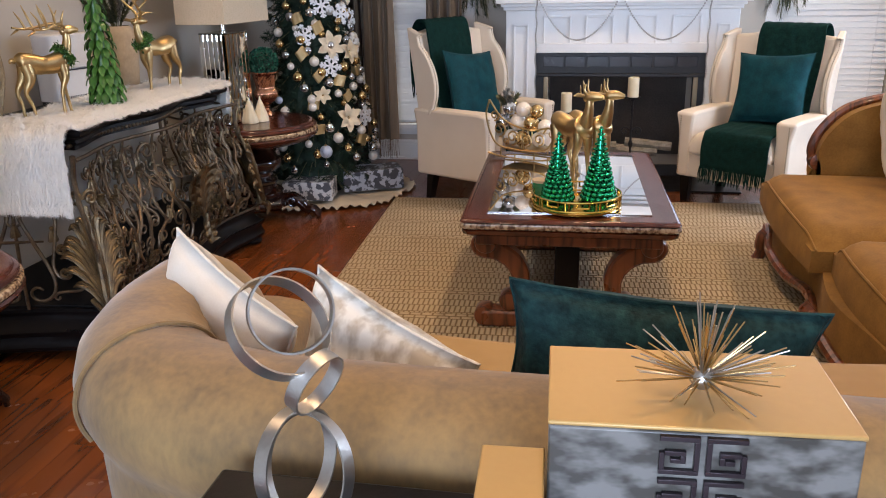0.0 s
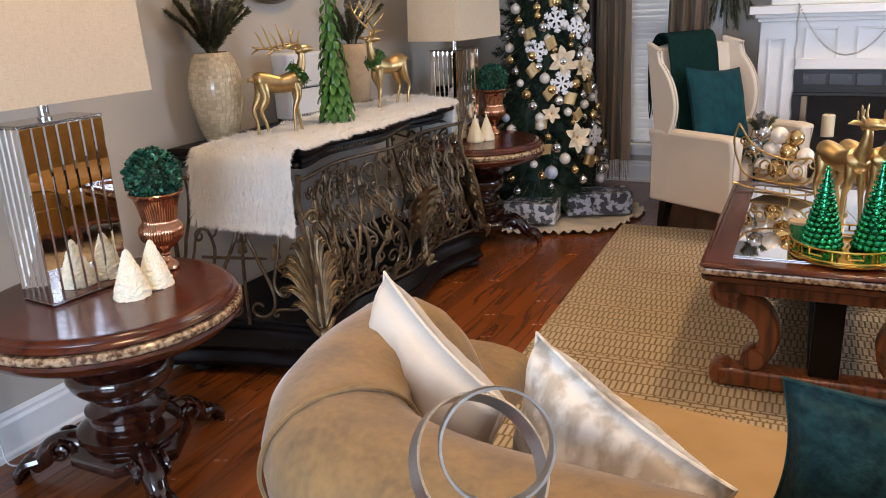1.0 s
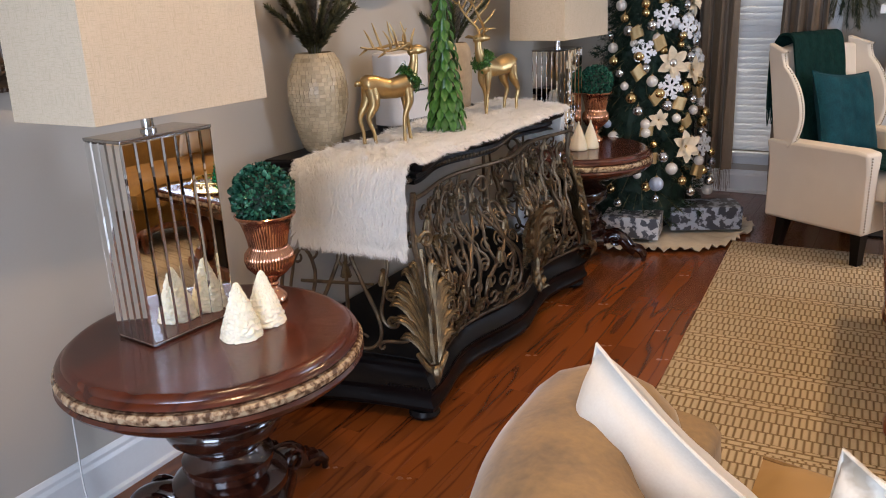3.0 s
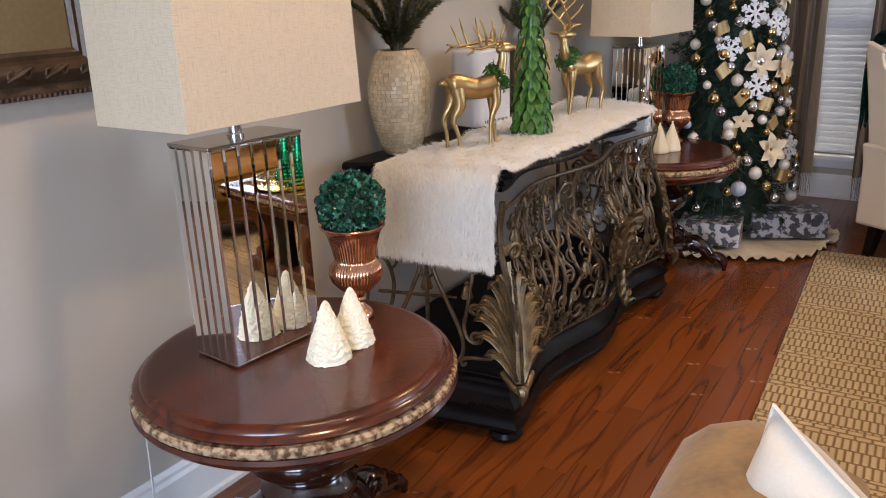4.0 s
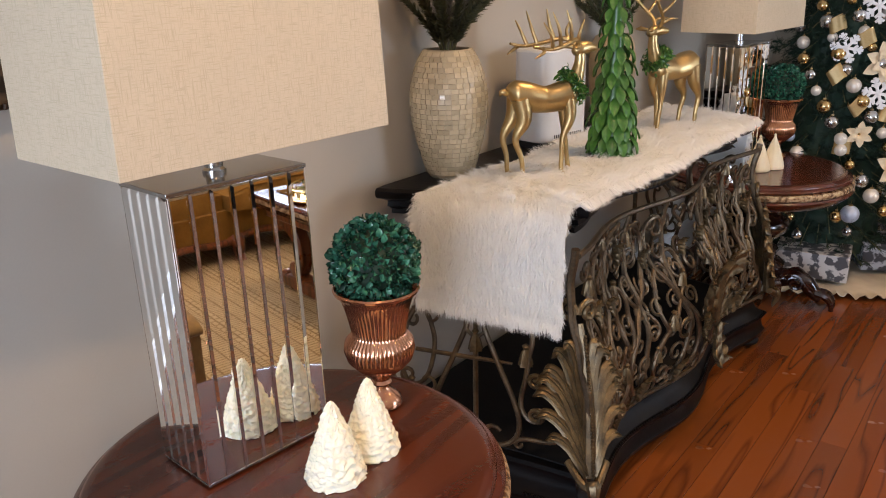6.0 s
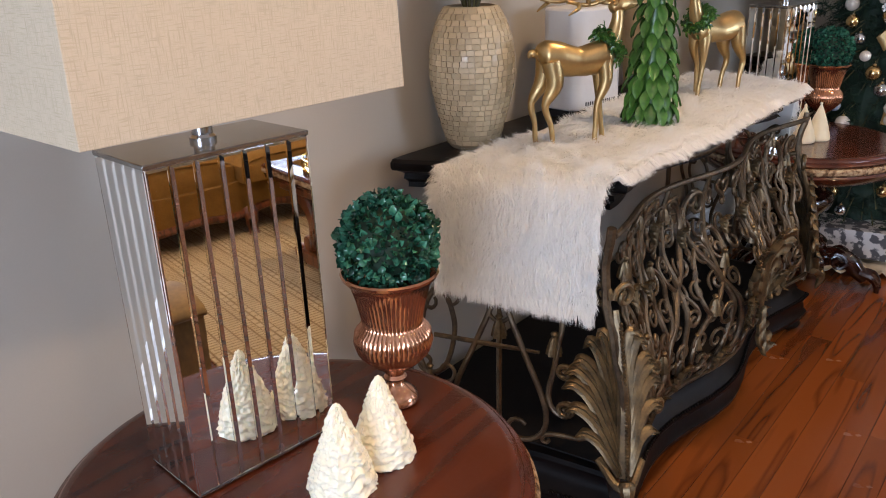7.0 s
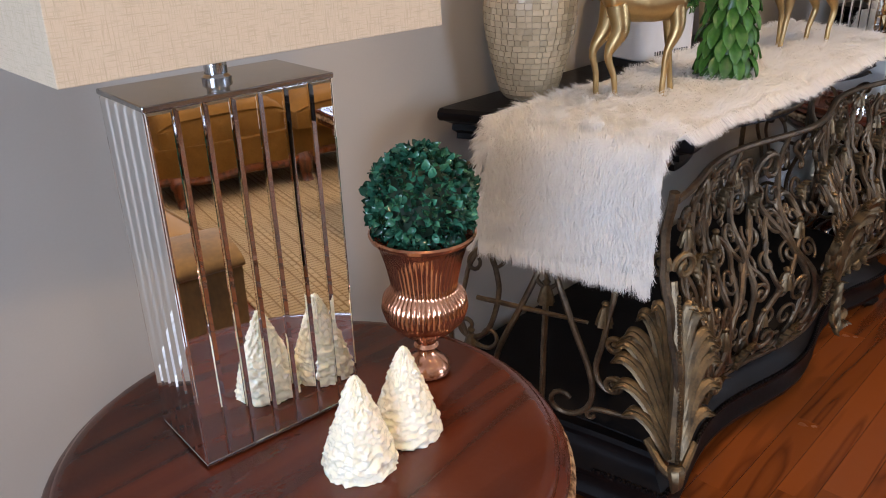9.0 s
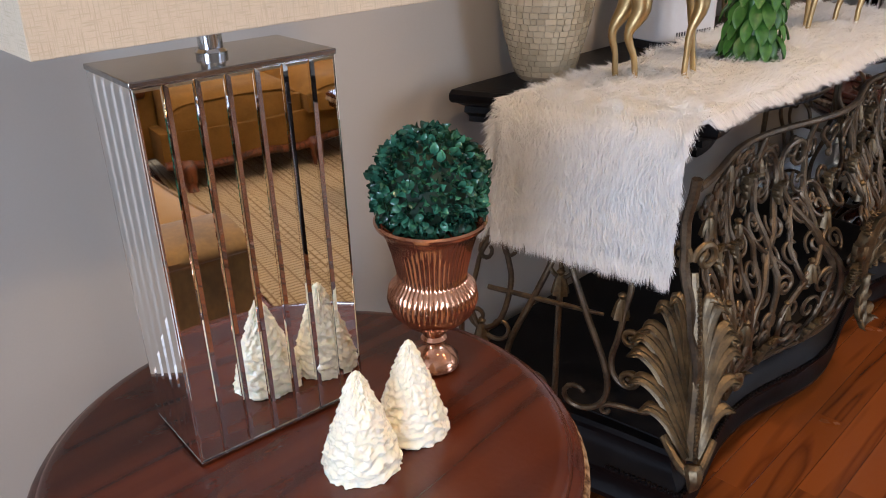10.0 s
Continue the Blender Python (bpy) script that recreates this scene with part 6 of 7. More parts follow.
def reindeer(m, label, turn=0.0, size=1.0, antlers=True, raised=0.0):
    """A slim standing reindeer figurine, one casting; it faces +x, hooves at z 0, about 0.36 m tall. turn: the head's turn in degrees; raised: how far the antlers stand up."""
    g = G()
    body = smooth_line([(-0.115, 0, 0.235), (-0.10, 0, 0.24), (-0.06, 0, 0.232), (0.0, 0, 0.222), (0.05, 0, 0.228), (0.085, 0, 0.238), (0.105, 0, 0.25)], 5)
    n = len(body)
    prof = [0.018, 0.040, 0.043, 0.036, 0.041, 0.042, 0.024]

    def radius(u, pr):
        q = u * (len(pr) - 1)
        i = min(int(q), len(pr) - 2)
        return pr[i] + (pr[i + 1] - pr[i]) * (q - i)
    g.tube(body, [radius(i / (n - 1), prof) for i in range(n)], 18, None, 1.15)
    for sy in (-1, 1):
        f = smooth_line([(0.075, sy * 0.020, 0.225), (0.080, sy * 0.024, 0.17), (0.070 + 0.012 * sy, sy * 0.024, 0.115), (0.072 + 0.018 * sy, sy * 0.024, 0.06), (0.075 + 0.022 * sy, sy * 0.024, 0.012), (0.082 + 0.022 * sy, sy * 0.024, 0.0)], 4)
        g.tube(f, [radius(i / (len(f) - 1), [0.024, 0.018, 0.0095, 0.0075, 0.0075, 0.010]) for i in range(len(f))], 10)
        b = smooth_line([(-0.085, sy * 0.022, 0.23), (-0.085 - 0.01 * sy, sy * 0.026, 0.17), (-0.115 - 0.012 * sy, sy * 0.026, 0.115), (-0.10 - 0.016 * sy, sy * 0.026, 0.06), (-0.095 - 0.018 * sy, sy * 0.026, 0.012), (-0.086 - 0.018 * sy, sy * 0.026, 0.0)], 4)
        g.tube(b, [radius(i / (len(b) - 1), [0.030, 0.024, 0.011, 0.008, 0.0075, 0.010]) for i in range(len(b))], 10)
    neck = smooth_line([(0.080, 0, 0.235), (0.105, 0, 0.275), (0.118, 0, 0.32), (0.118, 0, 0.352)], 5)
    g.tube(neck, [radius(i / (len(neck) - 1), [0.034, 0.025, 0.018, 0.016]) for i in range(len(neck))], 14)
    g.tube(smooth_line([(-0.12, 0, 0.245), (-0.138, 0, 0.25), (-0.146, 0, 0.238)], 4), [0.010, 0.010, 0.011, 0.011, 0.010, 0.009, 0.007, 0.005, 0.002], 8)
    hm = Matrix.Translation((0.118, 0, 0.352)) @ Matrix.Rotation(radians(turn), 4, 'Z')
    lift = Matrix.Rotation(radians(-14), 4, 'Y')
    hd = smooth_line([(-0.022, 0, 0.006), (0.0, 0, 0.010), (0.028, 0, 0.006), (0.050, 0, -0.002), (0.062, 0, -0.005)], 4)
    g.tube(hd, [radius(i / (len(hd) - 1), [0.012, 0.021, 0.019, 0.012, 0.008]) for i in range(len(hd))], 14, hm @ lift)
    for sy in (-1, 1):
        g.tube([(-0.012, sy * 0.014, 0.018), (-0.03, sy * 0.034, 0.028), (-0.044, sy * 0.046, 0.028)], [0.006, 0.009, 0.002], 8, hm @ lift)
        if not antlers:
            for q, hh in ((-0.012, 0.05), (0.004, 0.065)):
                g.tube(smooth_line([(q, sy * 0.010, 0.018), (q - 0.012, sy * 0.018, hh * 0.6), (q - 0.004, sy * 0.024, hh + 0.012)], 4), [0.0045] * 5 + [0.0035] * 3 + [0.0015], 7, hm @ lift)
        else:
            beam = smooth_line([(-0.004, sy * 0.010, 0.022), (-0.03, sy * 0.034, 0.048), (-0.095, sy * 0.062, 0.052), (-0.150, sy * 0.072, 0.060), (-0.20, sy * 0.066, 0.082)], 5)
            up = hm @ lift @ Matrix.Rotation(radians(raised), 4, 'Y')
            g.tube(beam, [0.0080 - 0.0002 * i for i in range(len(beam))], 8, up)
            for q, dx, dz in ((3, 0.03, 0.055), (7, -0.004, 0.090), (11, -0.012, 0.100), (14, -0.020, 0.080), (17, -0.040, -0.015)):
                a = beam[q]
                g.tube(smooth_line([a, a + Vector((dx * 0.2, sy * 0.012, dz * 0.5)), a + Vector((dx, sy * 0.008, dz))], 4), [0.0064, 0.0063, 0.0060, 0.0057, 0.0053, 0.0048, 0.004, 0.003, 0.0018], 7, up)
    return single("reindeer_statuette", g, GOLD, label, "statuette", m @ Matrix.Diagonal((size * 0.92, size, size, 1)), "gold reindeer", angle=70)


def wreath(m, r, label, seed):
    t = thing("wreath", m, label, "wreath")
    rnd = random.Random(seed)
    part("ring", G().tube([(r * math.cos(a * 0.3142), r * math.sin(a * 0.3142), 0) for a in range(21)], 0.006, 6), LEAFGREEN, t)
    pl = []
    for i in range(420):
        a = rnd.uniform(0, 6.283)
        c = Vector((r * math.cos(a), r * math.sin(a), 0)) + Vector((rnd.uniform(-1, 1), rnd.uniform(-1, 1), rnd.uniform(-1, 1))) * 0.013
        q = Vector((rnd.uniform(-1, 1), rnd.uniform(-1, 1), rnd.uniform(-1, 1))).normalized().to_track_quat('Y', 'Z').to_matrix().to_4x4()
        pl.append(Matrix.Translation(c) @ q @ Matrix.Scale(rnd.uniform(0.75, 1.05), 4))
    tagged(part("foliage", scatter(LEAF_SMALL, pl), LEAFGREEN, t), kind="stuff")
    return t


LEAF_SMALL = leaf_mesh("leaf", 0.018, 0.010, LEAFGREEN)
D1 = pose(0.294, 3.392, CT, 0, 0, 50)
reindeer(D1, "brushed gold reindeer figurine with antlers on the fur runner", 12, 0.93)
wreath(D1 @ pose(0.080, 0, 0.243, 0, 50, 0), 0.036, "small green leaf wreath round a reindeer's neck", 3)
D2 = pose(0.334, 4.20, CT, 0, 0, -112)
reindeer(D2, "brushed gold reindeer figurine looking back on the fur runner", 165, 0.93, True, 62)
wreath(D2 @ pose(0.080, 0, 0.244, 0, 50, 0), 0.037, "small green leaf wreath round a reindeer's neck", 4)


def leaf_tree(m, h, r, label):
    t = thing("leaf_tree", m, label, "tabletop tree")
    part("cone", G().lathe([(r * 0.50, 0), (r * 0.49, h * 0.02), (r * 0.24, h * 0.7), (0.003, h)], 20), LEAFGREEN, t)
    me = leaf_mesh("leaf", 0.064, 0.033, LEAFGREEN, 0.12, 0.18, 5)
    rnd = random.Random(8)
    tiers = 15
    for k in range(tiers):
        u = k / tiers
        z = 0.036 + (h - 0.05) * u
        rr = r * (1 - u) ** 0.75 * 0.50 + 0.006
        n = max(5, int(13 * (1 - u) + 3))
        for i in range(n):
            a = 2 * math.pi * (i + 0.5 * (k % 2)) / n + rnd.uniform(-.12, .12)
            s = (0.62 + 0.38 * (1 - u)) * rnd.uniform(0.9, 1.1)
            mm = Matrix.Rotation(a, 4, 'Z') @ pose(rr, 0, z, 0, 0, -90) @ Matrix.Rotation(radians(-62 + rnd.uniform(-8, 8)), 4, 'X') @ Matrix.Scale(s, 4)
            part("leaf", me, None, t, m=mm)
    return t


leaf_tree(pose(0.358, 3.69, CT - 0.006), 0.60, 0.082, "tall cone tree of glossy overlapping green leaves")


def tile_vase(m, label):
    t = thing("vase", m, label, "vase")
    prof = smooth_line([(0.050, 0.0), (0.060, 0.012), (0.076, 0.07), (0.094, 0.16), (0.099, 0.22), (0.094, 0.285), (0.078, 0.345), (0.062, 0.378)], 6)
    pts = [(p.x, p.y) for p in prof]
    body = part("body", G().lathe([(r - 0.0015, z) for r, z in pts] + [(0.054, 0.380), (0.052, 0.36), (0.002, 0.35)], 56), GROUT, t)
    rnd = random.Random(11)
    rows, parts, rest = 26, 0, G()
    for k in range(rows):
        u0, u1 = k / rows, (k + 1) / rows
        a, b = prof[int(u0 * (len(prof) - 1))], prof[min(int(round(u1 * (len(prof) - 1))), len(prof) - 1)]
        z0, z1 = 0.378 * u0 + 0.0008, 0.378 * u1 - 0.0008

        def rad(z):
            for p, q in zip(prof, prof[1:]):
                if p.y <= z <= q.y:
                    return p.x + (q.x - p.x) * (z - p.y) / max(q.y - p.y, 1e-6)
            return prof[-1].x
        r0, r1 = rad(z0), rad(z1)
        n = max(14, int(2 * math.pi * (r0 + r1) / 2 / 0.0165))
        cuts = [(i + rnd.uniform(-.22, .22)) / n for i in range(n)]
        for i in range(n):
            a0, a1 = 2 * math.pi * cuts[i] + 0.010, 2 * math.pi * (cuts[(i + 1) % n] + (1 if i == n - 1 else 0)) - 0.010
            d = rnd.uniform(0.0004, 0.0014)
            v = []
            for dd in (-0.001, d):
                for rr, z in ((r0, z0), (r1, z1)):
                    for aa in (a0, a1):
                        v.append(((rr + dd) * math.cos(aa), (rr + dd) * math.sin(aa), z))
            f = [(4, 5, 7, 6), (0, 1, 5, 4), (1, 3, 7, 5), (3, 2, 6, 7), (2, 0, 4, 6)]
            mid = ((a0 + a1) / 2 + math.pi) % (2 * math.pi) - math.pi
            if -1.55 < mid < 0.5 and parts < 300 and k > 1:
                part("tile", G().add(v, f), PEARL, body, smooth=False)
                parts += 1
            else:
                rest.add(v, f)
    tagged(part("tile_rest", rest, PEARL, body, smooth=False), kind="stuff")
    return t


tile_vase(pose(0.04, 3.30, 0.9105) @ Matrix.Diagonal((1.12, 1.12, 0.945, 1)), "tall oval vase covered with mother-of-pearl tiles")


def sprigs(m, label, seed, n=9, spread=0.15, h=0.24, frost=0.5):
    """A bunch of short-needled twigs that stand in a vase."""
    t = thing("sprig_bunch", m, label, "sprigs")
    rnd = random.Random(seed)
    for k in range(n):
        a, e = 2 * math.pi * k / n + rnd.uniform(-.3, .3), rnd.uniform(0.15, 1.0)
        tip = Vector((math.cos(a) * spread * e, math.sin(a) * spread * e, h * rnd.uniform(0.9, 1.15) * (1 - 0.45 * e * e)))
        line = smooth_line([Vector((0, 0, -0.16)), Vector((tip.x * 0.12, tip.y * 0.12, 0.0)), Vector((tip.x * 0.5, tip.y * 0.5, tip.z * 0.55)), tip], 7)
        frosty = e < 0.6 if frost else False
        tw = part("twig", G().tube(line, [0.004 - 0.0001 * i for i in range(len(line))], 5), FROST if frosty else SAGE, t)
        v, f = [], []
        for i in range(420):
            j = rnd.uniform(8, len(line) - 1.01)
            p = line[int(j)].lerp(line[int(j) + 1], j - int(j))
            d = (line[int(j) + 1] - line[int(j)]).normalized()
            o = Vector((rnd.uniform(-1, 1), rnd.uniform(-1, 1), rnd.uniform(-1, 1)))
            o = (o - d * o.dot(d)).normalized()
            tipn = p + (d * 0.75 + o * 0.8).normalized() * rnd.uniform(0.014, 0.030)
            w = d.cross(o) * 0.0045
            q = len(v)
            v += [tuple(p - w), tuple(p + w), tuple(tipn)]
            f.append((q, q + 1, q + 2))
        tagged(part("needle_spray", G().add(v, f), FROST if frosty else SAGE, tw, smooth=False), kind="stuff")
    return t


sprigs(pose(0.04, 3.30, 1.268), "grey-green frosted sprigs standing in a tiled vase", 5, 32, 0.20, 0.25)


def stone_vase(m, label):
    t = thing("vase", m, label, "vase")
    part("body", G().lathe([(0.07, 0), (0.075, 0.01), (0.085, 0.12), (0.09, 0.22), (0.08, 0.29), (0.066, 0.315), (0.058, 0.32), (0.055, 0.30), (0.002, 0.29)], 40), STONE, t)
    return t


stone_vase(pose(0.02, 4.38, 0.9105), "rough tan stone vase on the console")
sprigs(pose(0.02, 4.38, 1.2305), "grey-green frosted sprigs standing in a stone vase", 9, 20, 0.19, 0.25)


def purifier(m):
    t = thing("air_purifier", m, "pale grey rounded appliance on a black base", "appliance")
    c, w, d = 0.045, 0.115, 0.075
    o = []
    for cx, cy, a in ((w - c, d - c, 0), (-w + c, d - c, 90), (-w + c, -d + c, 180), (w - c, -d + c, 270)):
        o += arc(cx, cy, c, a, a + 90, 6)
    part("base", G().prism([(x * 0.96, y * 0.96) for x, y in o], 0.0, 0.022), BLACK, t)
    part("lower_body", G().prism(o, 0.0225, 0.158), GREYBOX, t, bevel=0.004)
    part("seam", G().prism([(x * 0.985, y * 0.985) for x, y in o], 0.1582, 0.1625), BLACK, t)
    part("upper_body", G().prism(o, 0.163, 0.318), GREYBOX, t, bevel=0.008)
    for i in range(14):
        x = -w + 0.05 + i * 0.010
        part("vent_slot", G().box(x, x + 0.005, -d - 0.0008, -d + 0.001, 0.035, 0.046), BLACK, t)
    return t


purifier(pose(0.06, 3.84, 0.9105, 0, 0, 78))

# ---- things on the wall ----


def picture_frame():
    t = thing("framed_picture", pose(XW, 1.60, 1.805), "large picture in a dark carved frame with beaded edge", "picture")
    hy, hz, w = 0.66, 0.545, 0.105
    part("canvas", G().box(0.004, 0.012, -hy + w, hy - w, -hz + w, hz - w), ARTWORK, t)
    prof = [(0.0, 0.0), (0.028, 0.0), (0.032, 0.010), (0.024, 0.018), (0.020, 0.030), (0.034, 0.045), (0.040, 0.060), (0.034, 0.078), (0.022, 0.086), (0.024, 0.096), (0.016, 0.105), (0.0, 0.105)]
    for k, (ln, off, rot) in enumerate(((hy, hz, 0), (hz, hy, 90), (hy, hz, 180), (hz, hy, 270))):
        g = G()
        for e in (-1, 1):
            g.v += [(x + 0.002, e * (ln - d), -off + d) for x, d in prof]
        n = len(prof)
        g.f = [(i, (i + 1) % n, n + (i + 1) % n, n + i) for i in range(n)] + [tuple(range(n)), tuple(range(n, 2 * n))]
        side = part("rail", g, CARVED_DARK, t, "", Matrix.Rotation(radians(rot), 4, 'X'), angle=30)
        b, c = G(), G()
        m = int(2 * ln / 0.013)
        for i in range(m):
            b.tube([(0.030, -ln + 0.01 + (2 * ln - 0.02) * i / m, -off + 0.002), (0.034, -ln + 0.01 + (2 * ln - 0.02) * i / m, -off + 0.012)], 0.0046, 6)
        tagged(part("bead_edge", b, CARVED_DARK, side), kind="stuff")
        m = int(2 * ln / 0.09)
        for i in range(m):
            y = -ln + 0.08 + (2 * ln - 0.16) * i / max(m - 1, 1)
            for sgn in (-1, 1):
                c.tube([(0.040, y + sgn * (a - 0.0), -off + 0.058 + z * sgn) for a, z in spiral(0.016, 0.0, 0.016, 0.004, 180, -200, 14)], 0.0042, 6)
            c.tube([(0.041, y - 0.03, -off + 0.045), (0.046, y, -off + 0.060), (0.041, y + 0.03, -off + 0.072)], [0.003, 0.008, 0.003], 7)
        tagged(part("carved_leafwork", c, CARVED_DARK, side), kind="stuff")
    return t


CARVED_DARK = material("bronzed_carved_frame", (0.10, 0.062, 0.036), 0.35, 0.2, color2=(0.035, 0.022, 0.014), scale=16, fine=90, bump=0.06, coat=0.2)
picture_frame()


def wall_clock():
    t = thing("wall_clock", pose(XW, 3.87, 1.845), "round dark bronze wall clock above the console", "clock")
    part("rim", G().lathe([(0.30, 0.002), (0.39, 0.004), (0.40, 0.02), (0.385, 0.045), (0.36, 0.05), (0.34, 0.035), (0.32, 0.036), (0.30, 0.02)], 64, Matrix.Rotation(radians(90), 4, 'Y')), CARVED_DARK, t)
    part("dial", G().lathe([(0.305, 0.003), (0.305, 0.014), (0.001, 0.0145)], 64, Matrix.Rotation(radians(90), 4, 'Y')), STONE, t)
    for k in range(12):
        part("hour_bar", G().box(0.0148, 0.0165, -0.008, 0.008, 0.22, 0.28), BLACK, t, m=Matrix.Rotation(radians(30 * k), 4, 'X'))
    part("minute_hand", G().box(0.017, 0.019, -0.004, 0.004, -0.03, 0.24), BLACK, t, m=Matrix.Rotation(radians(40), 4, 'X'))
    part("hour_hand", G().box(0.0195, 0.0215, -0.006, 0.006, -0.03, 0.15), BLACK, t, m=Matrix.Rotation(radians(-70), 4, 'X'))
    return t


wall_clock()

# ---- lamp cord ----
cord = thing("power_cord", pose(0, 0, 0), "thin white lamp cord hanging to the floor", "cord")
part("cable", G().tube(smooth_line([(0.03, 2.19, 0.50), (-0.03, 2.16, 0.40), (-0.035, 2.15, 0.25), (-0.03, 2.145, 0.08), (-0.01, 2.16, 0.006), (0.03, 2.28, 0.005), (0.05, 2.48, 0.005), (0.02, 2.65, 0.005)], 8), 0.0028, 6), CORD, cord)
cord2 = thing("power_cord", pose(0, 0, 0), "thin white lamp cord hanging to the floor", "cord")
part("cable", G().tube(smooth_line([(0.10, 2.64, 0.50), (0.02, 2.68, 0.35), (0.0, 2.69, 0.2), (0.01, 2.70, 0.02), (0.05, 2.68, 0.005)], 8), 0.0028, 6), CORD, cord2)

# ---- christmas tree ----
TX, TY = 0.53, 5.84


def christmas_tree():
    t = thing("christmas_tree", pose(TX, TY, 0), "slim dark green artificial christmas tree with cream and gold trimming", "christmas tree")
    part("trunk", G().tube([(0, 0, 0.012), (0, 0, 2.2)], [0.025, 0.008], 10), CARVED, t)
    part("stand", G().lathe([(0.18, 0.0115), (0.19, 0.02), (0.05, 0.06), (0.03, 0.12)], 20), BLACK, t)
    # closed dark cone added for the dense needles and shade deep inside
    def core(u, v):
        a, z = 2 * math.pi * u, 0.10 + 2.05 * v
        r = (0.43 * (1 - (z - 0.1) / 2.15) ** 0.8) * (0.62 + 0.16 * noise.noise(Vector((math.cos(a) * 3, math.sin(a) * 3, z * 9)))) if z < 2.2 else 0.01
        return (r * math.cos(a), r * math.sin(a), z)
    part("inner_foliage", G().grid(core, 60, 90), PINE, t, "dark lumpy cone filling the tree behind its branches")
    rnd = random.Random(17)
    for k in range(46):
        z = 0.14 + 2.0 * k / 46
        reach = 0.43 * (1 - (z - 0.1) / 2.15) ** 0.8 + 0.03
        br = G()
        v, f = [], []
        for i in range(9):
            a = k * 2.4 + i * 0.9 + rnd.uniform(-.2, .2)
            ln = reach * rnd.uniform(0.78, 1.08)
            d = Vector((math.cos(a), math.sin(a), 0))
            pts = smooth_line([Vector((0, 0, z + 0.05)), d * ln * 0.5 + Vector((0, 0, z + 0.03)), d * ln + Vector((0, 0, z - 0.04 + rnd.uniform(-.02, .02)))], 6)
            br.tube(pts, 0.003, 4)
            subs = [pts]
            for q in range(4):
                j = rnd.randint(4, len(pts) - 2)
                sd = Vector((-d.y, d.x, 0)) * rnd.choice((-1, 1))
                e = pts[j] + (d * 0.6 + sd * 0.8 + Vector((0, 0, rnd.uniform(-.5, .3)))).normalized() * rnd.uniform(0.06, 0.11)
                subs.append([pts[j], pts[j].lerp(e, 0.5) + Vector((0, 0, 0.005)), e])
            for line in subs:
                m = 90 if line is pts else 50
                for _ in range(m):
                    j = rnd.uniform(len(line) * 0.25 if line is pts else 0, len(line) - 1.01)
                    p = Vector(line[int(j)]).lerp(Vector(line[int(j) + 1]), j - int(j))
                    dd = (Vector(line[int(j) + 1]) - Vector(line[int(j)])).normalized()
                    o = Vector((rnd.uniform(-1, 1), rnd.uniform(-1, 1), rnd.uniform(-1, 1)))
                    tip = p + (dd * 0.6 + o * 0.8).normalized() * rnd.uniform(0.025, 0.045)
                    w = dd.cross(o)
                    w = w.normalized() * 0.0021 if w.length > 1e-6 else Vector((0.001, 0, 0))
                    q0 = len(v)
                    v += [tuple(p - w), tuple(p + w), tuple(tip)]
                    f.append((q0, q0 + 1, q0 + 2))
        b = part("branch", br, SAGE, t)
        tagged(part("needle_spray", G().add(v, f), PINE, b, smooth=False), kind="stuff")
    return t


christmas_tree()


def tree_place(a, z, out=0.0):
    """A place on the outside of the tree: a degrees from +x, height z, and the way outward."""
    r = 0.43 * (1 - (z - 0.1) / 2.15) ** 0.8 + 0.015 + out
    d = Vector((math.cos(radians(a)), math.sin(radians(a)), 0))
    return Vector((TX, TY, z)) + d * r, d


def bauble(p, r, mat, label):
    t = thing("bauble", Matrix.Translation(p), label, "ornament", "tree baubles")
    part("globe", G().ball((0, 0, 0), r, 20, 12), mat, t)
    part("cap", G().lathe([(r * 0.22, r * 0.96), (r * 0.22, r * 1.12), (r * 0.06, r * 1.16)], 12), GOLD, t)
    part("hanger", G().tube([(0, 0, r * 1.14), (0.002, 0, r * 1.6)], 0.0008, 4), GOLD, t)
    return t


def facing(p, d):
    return Matrix.Translation(p) @ d.to_track_quat('Z', 'Y').to_matrix().to_4x4()


def snowflake(p, d, r, spin=0):
    t = thing("snowflake", facing(p, d) @ Matrix.Rotation(spin, 4, 'Z'), "white glitter snowflake ornament on the tree", "ornament", "tree snowflakes")
    for k in range(6):
        g = G().box(0, r, -0.0065, 0.0065, -0.003, 0.003)
        for q in (0.42, 0.70):
            for s in (-1, 1):
                g.box(0, r * 0.34 * (1.15 - q * 0.4), -0.006, 0.006, -0.0028, 0.0028, pose(r * q, 0, 0, 0, 0, 52 * s))
        part("arm", g, SNOW, t, m=Matrix.Rotation(k * math.pi / 3, 4, 'Z'), smooth=False)
    part("hub", G().lathe([(r * 0.16, -0.0035), (r * 0.16, 0.0035), (0.001, 0.006)], 12), SNOW, t)
    return t


PETAL = leaf_mesh("petal", 0.098, 0.058, CREAMPETAL, 0.14, 0.16, 6)


